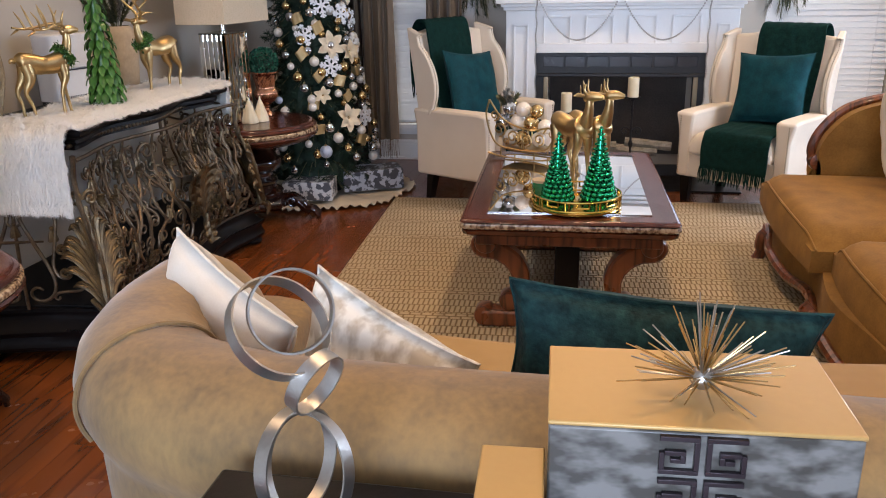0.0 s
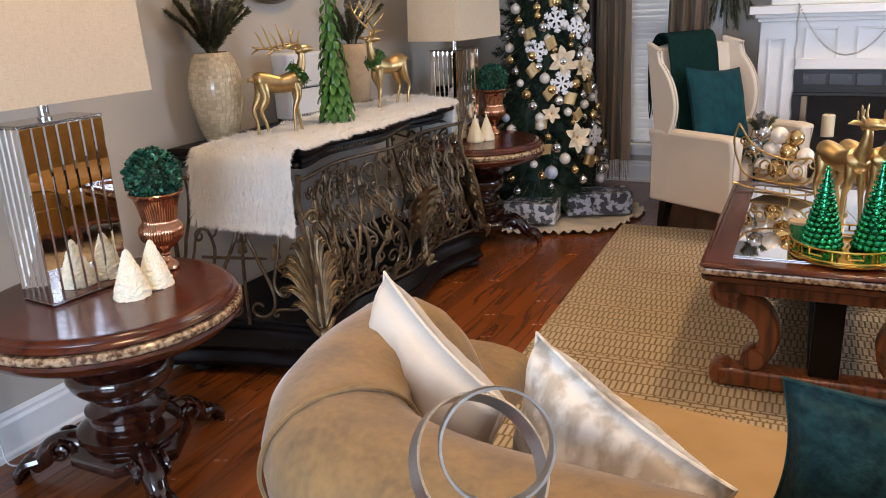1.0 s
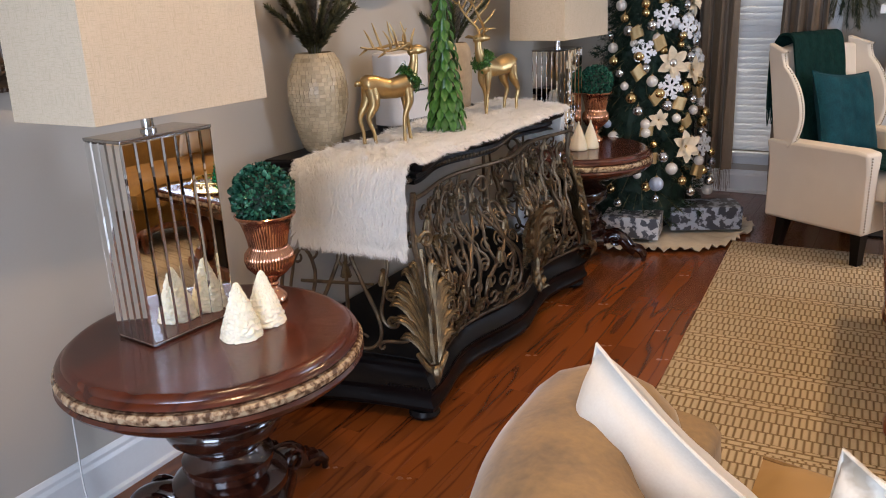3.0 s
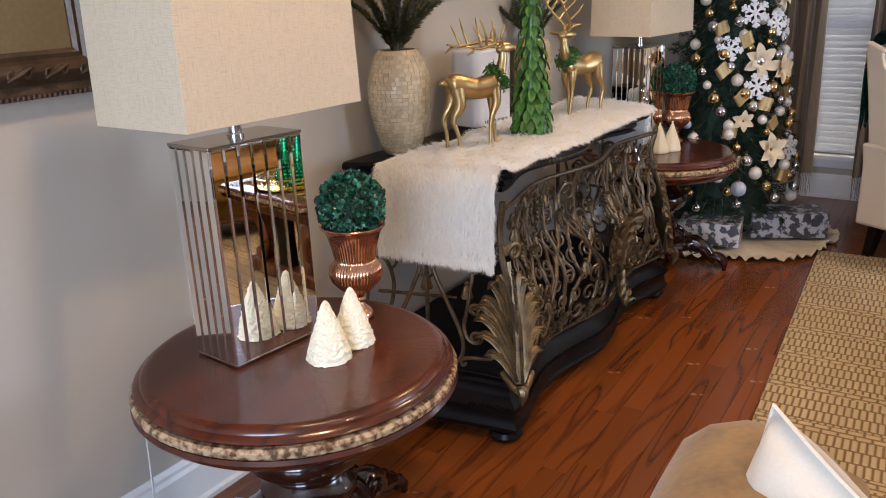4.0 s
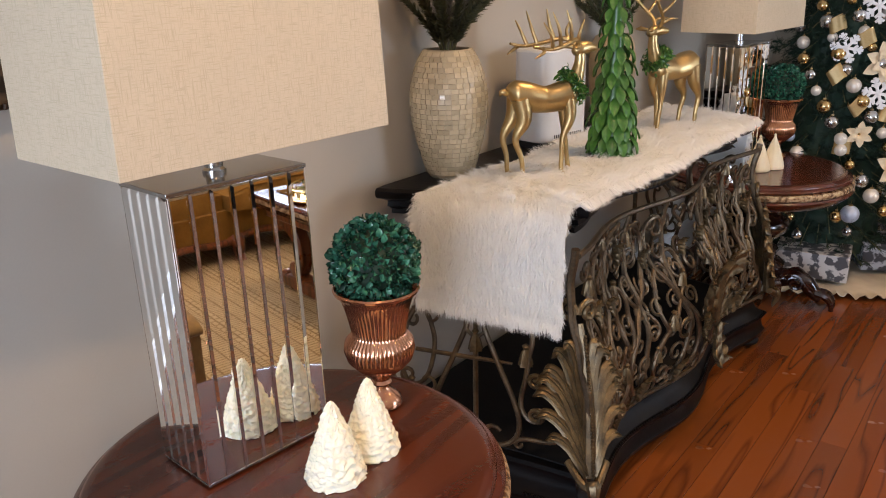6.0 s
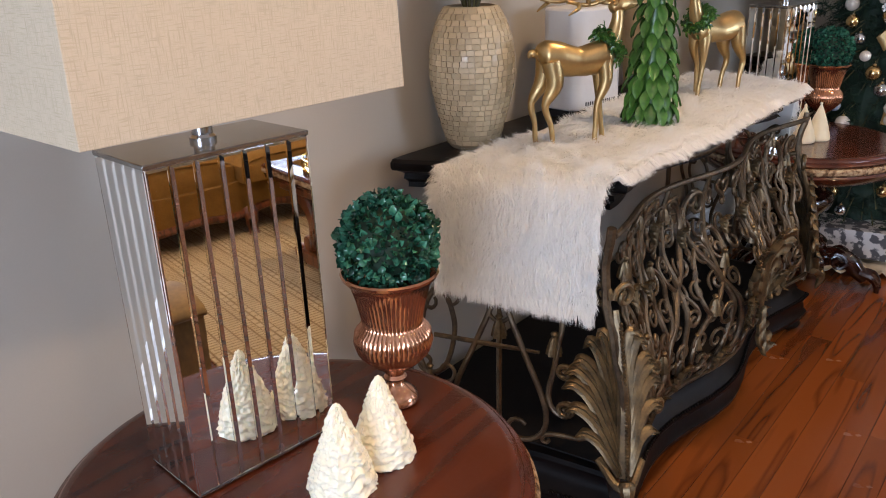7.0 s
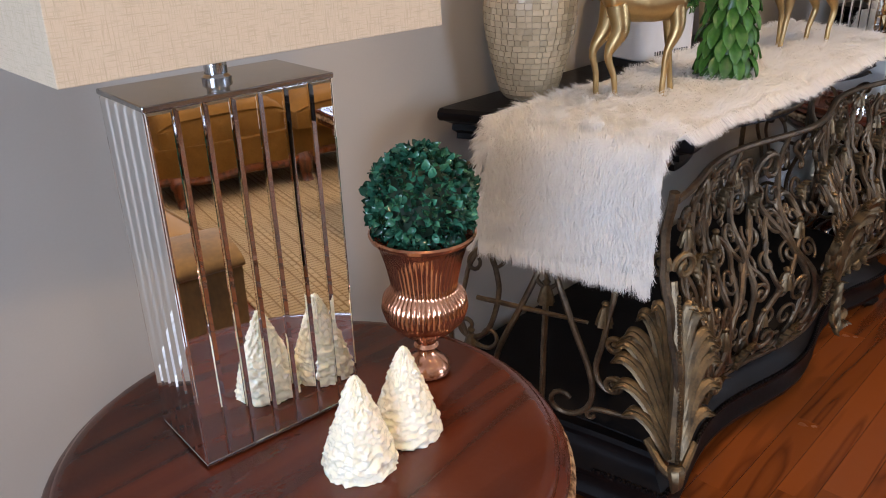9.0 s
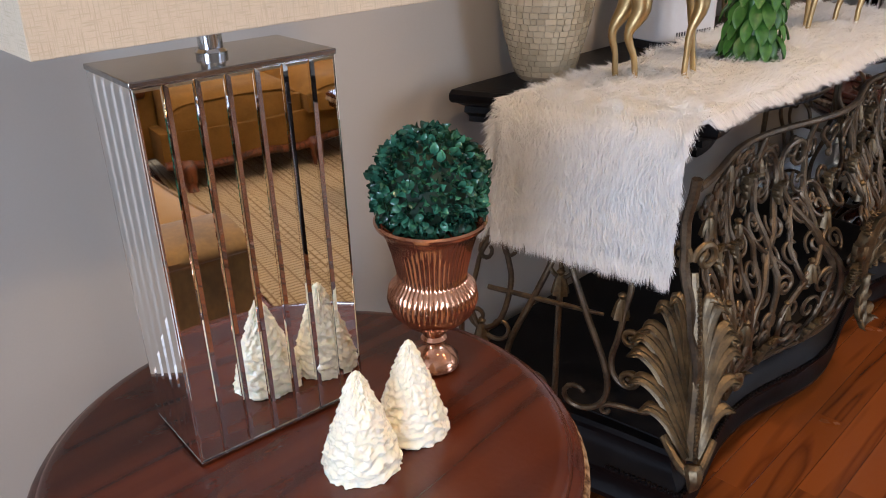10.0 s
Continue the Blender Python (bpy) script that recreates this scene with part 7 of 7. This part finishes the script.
def poinsettia(p, d, s, seed):
    t = thing("poinsettia", facing(p, d) @ Matrix.Scale(s, 4), "cream fabric poinsettia on the tree", "ornament", "tree poinsettias")
    rnd = random.Random(seed)
    for ring, (n, tilt, sc) in enumerate(((6, 14, 1.0), (5, 34, 0.75))):
        for k in range(n):
            part("petal", PETAL, None, t, m=Matrix.Rotation(2 * math.pi * (k + 0.5 * ring) / n + rnd.uniform(-.15, .15), 4, 'Z') @ pose(0, 0.006, 0.006 * ring, tilt + rnd.uniform(-8, 8), 0, 0) @ Matrix.Scale(sc, 4))
    g = G()
    for k in range(7):
        g.ball((0.008 * math.cos(k), 0.008 * math.sin(k), 0.012), 0.0048, 8, 5)
    part("stamen", g, BALLGOLD, t)
    return t


def ribbon_loop(p, d, s, spin, seed):
    t = thing("ribbon_loop", facing(p, d) @ Matrix.Rotation(spin, 4, 'Z'), "wide gold mesh ribbon loop on the tree", "ribbon", "tree ribbons")
    rnd = random.Random(seed)

    def fn(u, v, sd):
        a = math.pi * (-0.15 + 1.5 * u)
        r = s * (0.85 + 0.15 * math.sin(3 * a))
        return (r * math.cos(a) * 0.9, (v - 0.5) * s * 1.5 + 0.006 * math.sin(7 * u), r * math.sin(a) * 0.7 + 0.001 * sd)
    part("band", G().grid(fn, 22, 5, True), RIBBON, t)
    for v in (0, 1):
        part("edge", G().tube([fn(i / 22, v, 0) for i in range(23)], 0.0015, 5), BALLGOLD, t)
    return t


rt = random.Random(23)
BALLS = [(BALLGOLD, "shiny gold bauble on the tree"), (BALLWHITE, "pearl white bauble on the tree"), (BALLSILVER, "mirror silver bauble on the tree")]
for k in range(110):
    z = 0.24 + 1.25 * ((k * 0.618034) % 1.0)
    a = -125 + 190 * ((k * 0.7548777) % 1.0)
    p, d = tree_place(a, z, rt.uniform(-0.01, 0.035))
    mat, lab = BALLS[k % 3] if k != 20 else (BALLBLUE, "pale blue satin bauble on the tree")
    bauble(p, rt.uniform(0.022, 0.036), mat, lab)
p, d = tree_place(-62, 0.36, 0.03)
bauble(p, 0.042, BALLBLUE, "pale blue satin bauble on the tree")
for a, z, r in ((-48, 0.90, 0.075), (-12, 0.55, 0.070), (-8, 1.02, 0.08), (-50, 1.28, 0.08), (10, 1.18, 0.075), (-20, 1.22, 0.07), (25, 0.78, 0.065), (-75, 1.10, 0.07)):
    p, d = tree_place(a, z, 0.03)
    snowflake(p, (d + Vector((0, -0.25, 0.05))).normalized(), r, rt.uniform(0, 1))
for a, z, s in ((-45, 1.03, 0.95), (-36, 0.56, 0.95), (-18, 0.98, 0.8), (-60, 0.72, 0.6), (5, 1.36, 0.9)):
    p, d = tree_place(a, z, 0.02)
    poinsettia(p, (d + Vector((0, -0.2, 0.15))).normalized(), s, int(z * 100))
for a, z, s in ((-80, 0.98, 0.045), (-62, 0.84, 0.042), (-38, 0.80, 0.05), (-70, 0.66, 0.045), (-58, 1.14, 0.045), (-30, 0.70, 0.042), (-20, 0.40, 0.05), (-66, 0.50, 0.042), (-85, 1.20, 0.045), (0, 0.86, 0.045), (-48, 1.40, 0.05)):
    p, d = tree_place(a, z, 0.0)
    ribbon_loop(p, (d + Vector((0, 0, 0.1))).normalized(), s, rt.uniform(-0.6, 0.6), int(z * 77))


def tree_skirt():
    def fn(u, v, s):
        a = 2 * math.pi * u
        r = 0.10 + 0.51 * v
        ruffle = max(0, (v - 0.82) / 0.18)
        rr = r + 0.006 * math.sin(75 * a) * ruffle + 0.02 * math.sin(7 * a) * v + 0.01 * math.sin(23 * a + 1) * v
        z = 0.004 + 0.010 * abs(math.sin(11 * a)) * v + 0.012 * (1 + math.sin(62 * a)) * ruffle
        return (rr * math.cos(a), rr * math.sin(a), z + (0.003 if s else 0))
    return single("tree_skirt", G().grid(fn, 220, 16, True), SKIRT, "ruffled ivory tree skirt spread on the floor", "tree skirt", pose(TX + 0.06, TY, 0.001))


tree_skirt()


def gift(m, w, d, h, mat, label):
    t = thing("gift_box", m, label, "gift")
    part("wrapping", G().box(-w / 2, w / 2, -d / 2, d / 2, 0, h), mat, t, bevel=0.004)
    for s in (-1, 1):
        part("end_fold", G().add([(s * w / 2, -d / 2 + 0.01, 0.01), (s * w / 2, d / 2 - 0.01, 0.01), (s * (w / 2 + 0.003), 0.02, h * 0.6), (s * (w / 2 + 0.003), -0.02, h * 0.6), (s * (w / 2 - 0.002), 0, h * 0.3)],
                                 [(0, 1, 2, 3), (0, 4, 1), (1, 4, 2), (2, 4, 3), (3, 4, 0)]), mat, t, smooth=False)
    return t


gift(pose(0.59, 5.50, 0.034, 0, 0, 8), 0.33, 0.22, 0.128, LEOPARD, "gift wrapped in white snow-leopard paper under the tree")
gift(pose(0.925, 5.835, 0.034, 0, 0, 26), 0.42, 0.22, 0.140, LEOPARDBLUE, "gift wrapped in blue leopard paper under the tree")

# ---- on the coffee table ----
CTT = 0.527


def tray():
    t = thing("tray", pose(2.415, 3.745, CTT), "round gold tray with a fretwork gallery", "tray")
    part("plate", G().lathe([(0.178, 0.0), (0.186, 0.003), (0.186, 0.010), (0.178, 0.012), (0.002, 0.010)], 56), BRIGHTGOLD, t)
    for z in (0.018, 0.056):
        part("gallery_ring", G().tube([(0.182 * math.cos(i * 0.1122), 0.182 * math.sin(i * 0.1122), z) for i in range(57)], 0.0038, 6), BRIGHTGOLD, t)
    for k in range(9):
        a = 2 * math.pi * k / 9

        def at(x, z):
            q = a + x / 0.182
            return (0.182 * math.cos(q), 0.182 * math.sin(q), z)
        line = [(-0.055, 0.02), (-0.055, 0.056), (-0.025, 0.056), (-0.025, 0.034), (0.025, 0.034), (0.025, 0.056), (0.055, 0.056), (0.055, 0.02)]
        g = G()
        for p, q in zip(line, line[1:]):
            g.tube([at(p[0] + (q[0] - p[0]) * i / 4, p[1] + (q[1] - p[1]) * i / 4) for i in range(5)], 0.0036, 5)
        part("fret", g, BRIGHTGOLD, t)
    return t


tray()


def glass_tree(m, h, r, label):
    t = thing("glass_tree", m, label, "ornament", "green glass trees")
    tiers, per = 15, 16
    part("cone", G().lathe([(r * 0.9, 0), (r * 0.88, 0.01), (0.004, h * 0.98)], 28), GREENGLASS, t)
    for k in range(tiers):
        u = k / tiers
        g = G()
        rr, z = r * (1 - u) * 0.95 + 0.004, h * u + 0.012
        n = max(6, int(per * (1 - u * 0.7)))
        for i in range(n):
            a = 2 * math.pi * (i + 0.5 * (k % 2)) / n
            s = rr * 0.24 + 0.002
            g.ball((rr * math.cos(a), rr * math.sin(a), z), s, 8, 5, None, 0.8)
        part("tier", g, GREENGLASS, t)
    part("finial", G().ball((0, 0, h), 0.006, 8, 6), GREENGLASS, t)
    return t


glass_tree(pose(2.335, 3.77, CTT + 0.012), 0.285, 0.058, "ribbed green mercury-glass christmas tree")
glass_tree(pose(2.505, 3.805, CTT + 0.012), 0.305, 0.062, "ribbed green mercury-glass christmas tree")
jar = thing("jar_candle", pose(2.262, 3.81, CTT + 0.012), "green glass jar candle with a pale lid", "candle")
part("glass", G().lathe([(0.034, 0), (0.037, 0.004), (0.037, 0.066), (0.033, 0.068)], 28), GREENCANDLE, jar)
part("lid", G().lathe([(0.038, 0.0685), (0.038, 0.078), (0.002, 0.080)], 28), STONE, jar)
for dx, dy, rz, tn in ((2.375, 4.15, -52, 30), (2.455, 4.19, -48, 34)):
    reindeer(pose(dx, dy, CTT, 0, 0, rz), "glossy golden reindeer pulling a sleigh", tn, 1.12, False)


def sleigh():
    """A wire sleigh of gold scrolls, heaped with baubles."""
    t = thing("sleigh", pose(2.13, 4.66, CTT, 0, 0, -24), "gold scrollwork sleigh heaped with ornament balls", "sleigh")
    for s in (-1, 1):
        y = s * 0.075
        for line in ([(-0.19, 0.30), (-0.21, 0.22), (-0.18, 0.12), (-0.12, 0.06), (0.06, 0.05), (0.15, 0.07), (0.19, 0.14), (0.16, 0.18), (0.13, 0.15)],
                     [(-0.20, 0.02), (-0.1, 0.006), (0.1, 0.006), (0.2, 0.03), (0.22, 0.08), (0.19, 0.10)], [(-0.19, 0.30), (-0.10, 0.20), (0.05, 0.16), (0.16, 0.18)]):
            part("rail", G().tube([(p.x, y, p.y) for p in smooth_line([Vector(q) for q in line], 5)], 0.005, 6), GOLD, t)
        for cx, cz, r in ((-0.13, 0.15, 0.04), (-0.05, 0.115, 0.04), (0.03, 0.105, 0.036), (0.105, 0.115, 0.032), (-0.16, 0.22, 0.028), (-0.09, 0.09, 0.02), (0.0, 0.075, 0.02)):
            part("scroll", G().tube([(a, y, b) for a, b in spiral(cx, cz, r, r * 0.2, -90, 420, 26)], 0.0045, 6), GOLD, t)
        for x in (-0.12, 0.08):
            part("strut", G().tube([(x, y, 0.006), (x, y, 0.055)], 0.004, 6), GOLD, t)
    part("floor_plate", G().box(-0.12, 0.14, -0.072, 0.072, 0.052, 0.056), GOLD, t)
    return t


sleigh()
SL = pose(2.13, 4.66, CTT, 0, 0, -24)
for k, (x, y, z, r, mt) in enumerate(((-0.10, 0.0, 0.10, 0.042, 1), (-0.02, -0.02, 0.10, 0.042, 0), (0.06, 0.01, 0.098, 0.040, 1), (-0.14, -0.02, 0.185, 0.040, 2), (-0.065, 0.01, 0.18, 0.044, 1), (0.02, 0.0, 0.18, 0.042, 0), (0.10, 0.0, 0.17, 0.038, 1),
                                     (-0.10, -0.02, 0.255, 0.036, 2), (-0.03, 0.0, 0.25, 0.040, 1), (0.045, 0.01, 0.245, 0.036, 0), (-0.12, 0.04, 0.27, 0.03, 0))):
    b = single("ornament_ball", G().ball((0, 0, 0), r, 20, 12), (BALLGOLD, BALLWHITE, BALLSILVER)[mt], ("gold ornament ball heaped in the sleigh", "pearl ornament ball heaped in the sleigh", "silver ornament ball heaped in the sleigh")[mt], "ornament", SL @ pose(x, y, z), "sleigh baubles")
sprigs(SL @ pose(-0.12, 0.0, 0.24), "small green pine sprigs in the sleigh", 31, 6, 0.10, 0.09, 0.2)

# ---- candle holders on the hearth ----


def candlestick(x, y, h, label):
    t = thing("candlestick", pose(x, y, 0.0125), label, "candlestick", "hearth candlesticks")
    part("base", G().lathe([(0.065, 0), (0.068, 0.006), (0.03, 0.018), (0.012, 0.03)], 24), BLACK, t)
    part("stem", G().lathe([(0.010, 0.03), (0.008, h * 0.4), (0.018, h * 0.45), (0.008, h * 0.5), (0.008, h - 0.03), (0.02, h - 0.012)], 14), BLACK, t)
    for s in (-1, 1):
        part("scroll", G().tube([(s * a, 0, b) for a, b in spiral(0.045, h * 0.6, 0.035, 0.008, 180, -240, 22)], 0.005, 6), BLACK, t)
    part("pan", G().lathe([(0.02, h - 0.012), (0.048, h - 0.004), (0.055, h + 0.006), (0.052, h + 0.006), (0.044, h), (0.002, h)], 24), BLACK, t)
    part("candle", G().lathe([(0.038, h + 0.001), (0.039, h + 0.01), (0.039, h + 0.135), (0.034, h + 0.14), (0.002, h + 0.134)], 28), WAX, t, "ivory pillar candle")
    part("wick", G().tube([(0, 0, h + 0.134), (0.002, 0, h + 0.148)], 0.0012, 5), WICK, t)
    return t


candlestick(2.26, 6.30, 0.49, "black scrolled iron candlestick with a pillar candle")
candlestick(2.721, 6.30, 0.60, "tall black scrolled iron candlestick with a pillar candle")

# ---- pine swags beside the mantel ----


def swag(m, label, seed):
    t = thing("pine_swag", m, label, "swag")
    rnd = random.Random(seed)
    for k in range(15):
        x = rnd.uniform(-0.13, 0.13)
        ln = rnd.uniform(0.28, 0.46) * (1 - abs(x) * 1.4)
        line = smooth_line([Vector((x * 0.3, -0.02, 0.30)), Vector((x * 0.9, -0.05 - rnd.uniform(0, .04), 0.12)), Vector((x * 1.3, -0.04, 0.30 - ln))], 7)
        mat = (SAGE, PINE, SAGE, FROST)[k % 4]
        st = part("stem", G().tube(line, 0.003, 5), SAGE, t)
        v, f = [], []
        for i in range(170):
            j = rnd.uniform(1, len(line) - 1.01)
            p = line[int(j)].lerp(line[int(j) + 1], j - int(j))
            d = (line[int(j) + 1] - line[int(j)]).normalized()
            o = Vector((rnd.uniform(-1, 1), rnd.uniform(-1, 1), rnd.uniform(-1, 1)))
            tip = p + (d * 0.9 + o * 0.6).normalized() * rnd.uniform(0.03, 0.07)
            w = d.cross(o)
            w = w.normalized() * 0.0022 if w.length > 1e-6 else Vector((0.002, 0, 0))
            q = len(v)
            v += [tuple(p - w), tuple(p + w), tuple(tip)]
            f.append((q, q + 1, q + 2))
        tagged(part("needle_spray", G().add(v, f), mat, st, smooth=False), kind="stuff")
    return t


swag(pose(1.54, 6.90, 1.27), "hanging pine and cedar swag on the wall", 3)
swag(pose(3.76, 6.90, 1.25), "hanging frosted pine swag on the wall", 6)

# ---- narrow table behind the sofa and what stands on it ----
SX0, SX1, SY0, SY1, SZ = 1.95, 3.35, 1.04, 1.42, 0.74


def sofa_table():
    t = thing("sofa_table", pose(0, 0, 0), "narrow dark wood table behind the sofa", "console table")
    part("tabletop", G().box(SX0, SX1, SY0, SY1, SZ - 0.03, SZ), EBONY, t, bevel=0.006)
    part("apron", G().box(SX0 + 0.03, SX1 - 0.03, SY0 + 0.03, SY1 - 0.03, SZ - 0.11, SZ - 0.0305), EBONY, t, bevel=0.004)
    for x in (SX0 + 0.05, SX1 - 0.05):
        for y in (SY0 + 0.05, SY1 - 0.05):
            part("leg", G().lathe([(0.02, 0), (0.026, 0.02), (0.02, 0.3), (0.028, 0.6), (0.028, SZ - 0.1105)], 14, pose(x, y, 0)), EBONY, t)
    return t


sofa_table()


def keepsake_box(m, w, d, h, label, fret):
    t = thing("decorative_box", m, label, "box", "gold boxes")
    part("body", G().box(-w / 2, w / 2, -d / 2, d / 2, 0, h - 0.006), SILVERVELVET, t, "silver crushed velvet sides", bevel=0.003)
    part("lid", G().box(-w / 2 - 0.001, w / 2 + 0.001, -d / 2 - 0.001, d / 2 + 0.001, h - 0.0055, h), GOLDPAPER, t, "satin gold lid", bevel=0.002)
    if fret:
        u = 0.0034
        for cx in (-1, 1):
            for cz in (-1, 1):
                for bx in ((-6, 6, 5, 6.6), (-6, 6, -6.6, -5), (-6, -4.4, -5, 5), (4.4, 6, -5, 1), (-2, 4.4, 0, 1.6), (-2, -0.4, -2.6, 0), (-0.4, 2.6, -2.6, -1)):
                    x0, x1, z0, z1 = bx
                    x0, x1 = (x0, x1) if cx > 0 else (-x1, -x0)
                    part("key_fret", G().box(cx * 7 * u + x0 * u, cx * 7 * u + x1 * u, -d / 2 - 0.006, -d / 2 - 0.0005, h * 0.78 + cz * 7.6 * u + z0 * u, h * 0.78 + cz * 7.6 * u + z1 * u), BRONZEKEY, t, bevel=0.0006)
    return t


keepsake_box(pose(2.608, 1.295, SZ + 0.0005, 0, 0, 3), 0.318, 0.182, 0.26, "tall gold-lidded box with silver velvet sides and key fret", True)
keepsake_box(pose(2.416, 1.172, SZ + 0.0005, 0, 0, 3), 0.07, 0.14, 0.195, "small gold-lidded box with silver velvet sides", False)


def starburst():
    t = thing("starburst", pose(2.616, 1.275, SZ + 0.2605), "gold and silver starburst ornament on a gold box", "ornament")
    rnd = random.Random(2)
    part("core", G().ball((0, 0, 0.022), 0.014, 12, 8), SILVERBRUSH, t)
    for k in range(96):
        z = rnd.uniform(-0.12, 1.0)
        a = rnd.uniform(0, 6.283)
        d = Vector((math.sqrt(1 - z * z) * math.cos(a), math.sqrt(1 - z * z) * math.sin(a), z))
        ln = rnd.uniform(0.055, 0.098)
        if d.z < 0:
            ln = min(ln, 0.02 / max(-d.z, 0.2) * 0.98)
        part("spike", G().tube([Vector((0, 0, 0.022)) + d * 0.012, Vector((0, 0, 0.022)) + d * ln], [0.0013, 0.0008], 5), (GOLD, SILVERBRUSH, BALLGOLD)[k % 3], t)
    return t


starburst()


def ring_sculpture():
    t = thing("ring_sculpture", pose(2.122, 1.295, SZ + 0.0005), "brushed silver interlocked ring sculpture on a base", "sculpture")
    part("base", G().box(-0.05, 0.05, -0.035, 0.035, 0, 0.018), BLACK, t, bevel=0.003)
    for c, r, rot in (((-0.004, 0.0, 0.300), 0.066, (0.66, -0.34, 0.66)), ((0.008, 0.01, 0.318), 0.052, (0.50, -0.78, 0.38)), ((0.036, 0.0, 0.228), 0.042, (0.80, -0.30, -0.35)), ((0.014, 0.0, 0.098), 0.074, (-0.40, -0.85, 0.34)), ((0.004, 0.0, 0.112), 0.070, (0.93, -0.30, 0.12))):
        g = G()
        n = 56
        for i in range(n):
            a = 2 * math.pi * i / n
            for rr, h in ((r - 0.0013, -0.010), (r + 0.0013, -0.010), (r + 0.0013, 0.010), (r - 0.0013, 0.010)):
                g.v.append((rr * math.cos(a), rr * math.sin(a), h))
        for i in range(n):
            j = (i + 1) % n
            g.f += [(i * 4 + k, i * 4 + (k + 1) % 4, j * 4 + (k + 1) % 4, j * 4 + k) for k in range(4)]
        lean = Vector(rot).to_track_quat('Z', 'Y').to_matrix().to_4x4()
        part("ring", g, SILVERBRUSH, t, "", Matrix.Translation(c) @ lean)
    return t


ring_sculpture()

# ---- floor boards ----


def floor_boards():
    floor = bpy.data.objects["floor"]
    rnd = random.Random(41)
    w = 0.083
    lengths = [0.42, 0.6, 0.8, 1.0, 1.25]
    meshes = []
    for ln in lengths:
        c = 0.0004
        x0, x1, y1 = 0.0006, w - 0.0006, ln - 0.0004
        v = [(x0, 0, -0.011), (x1, 0, -0.011), (x1, y1, -0.011), (x0, y1, -0.011), (x0, 0, -c), (x1, 0, -c), (x1, y1, -c), (x0, y1, -c),
             (x0 + c, c, 0), (x1 - c, c, 0), (x1 - c, y1 - c, 0), (x0 + c, y1 - c, 0)]
        f = [(0, 1, 5, 4), (1, 2, 6, 5), (2, 3, 7, 6), (3, 0, 4, 7), (4, 5, 9, 8), (5, 6, 10, 9), (6, 7, 11, 10), (7, 4, 8, 11), (8, 9, 10, 11)]
        meshes.append(G().add(v, f).mesh("plank", OAK, False))
    rest, made = G(), 0
    x = XW
    while x < X1 - 0.02:
        y = Y0 - rnd.uniform(0, 0.6)
        while y < Y1:
            k = rnd.randrange(5)
            if x < 1.75 and y + lengths[k] > 0.9 and made < 300:
                part("plank", meshes[k], None, floor, m=Matrix.Translation((x, y, 0)))
                made += 1
            else:
                rest.add([q.co for q in meshes[k].vertices], [tuple(q.vertices) for q in meshes[k].polygons], Matrix.Translation((x, y, 0)))
            y += lengths[k]
        x += w
    tagged(part("plank_rest", rest, OAK, floor, smooth=False), kind="stuff")


floor_boards()

# ---- recessed ceiling lamps ----
for dx, dy in DOWNLIGHTS:
    t = thing("ceiling_downlight", pose(dx, dy, H), "white recessed ceiling downlight", "ceiling light", "ceiling downlights")
    part("trim_ring", G().lathe([(0.072, -0.001), (0.10, -0.001), (0.10, -0.006), (0.075, -0.012), (0.072, -0.006)], 32), WHITE, t)
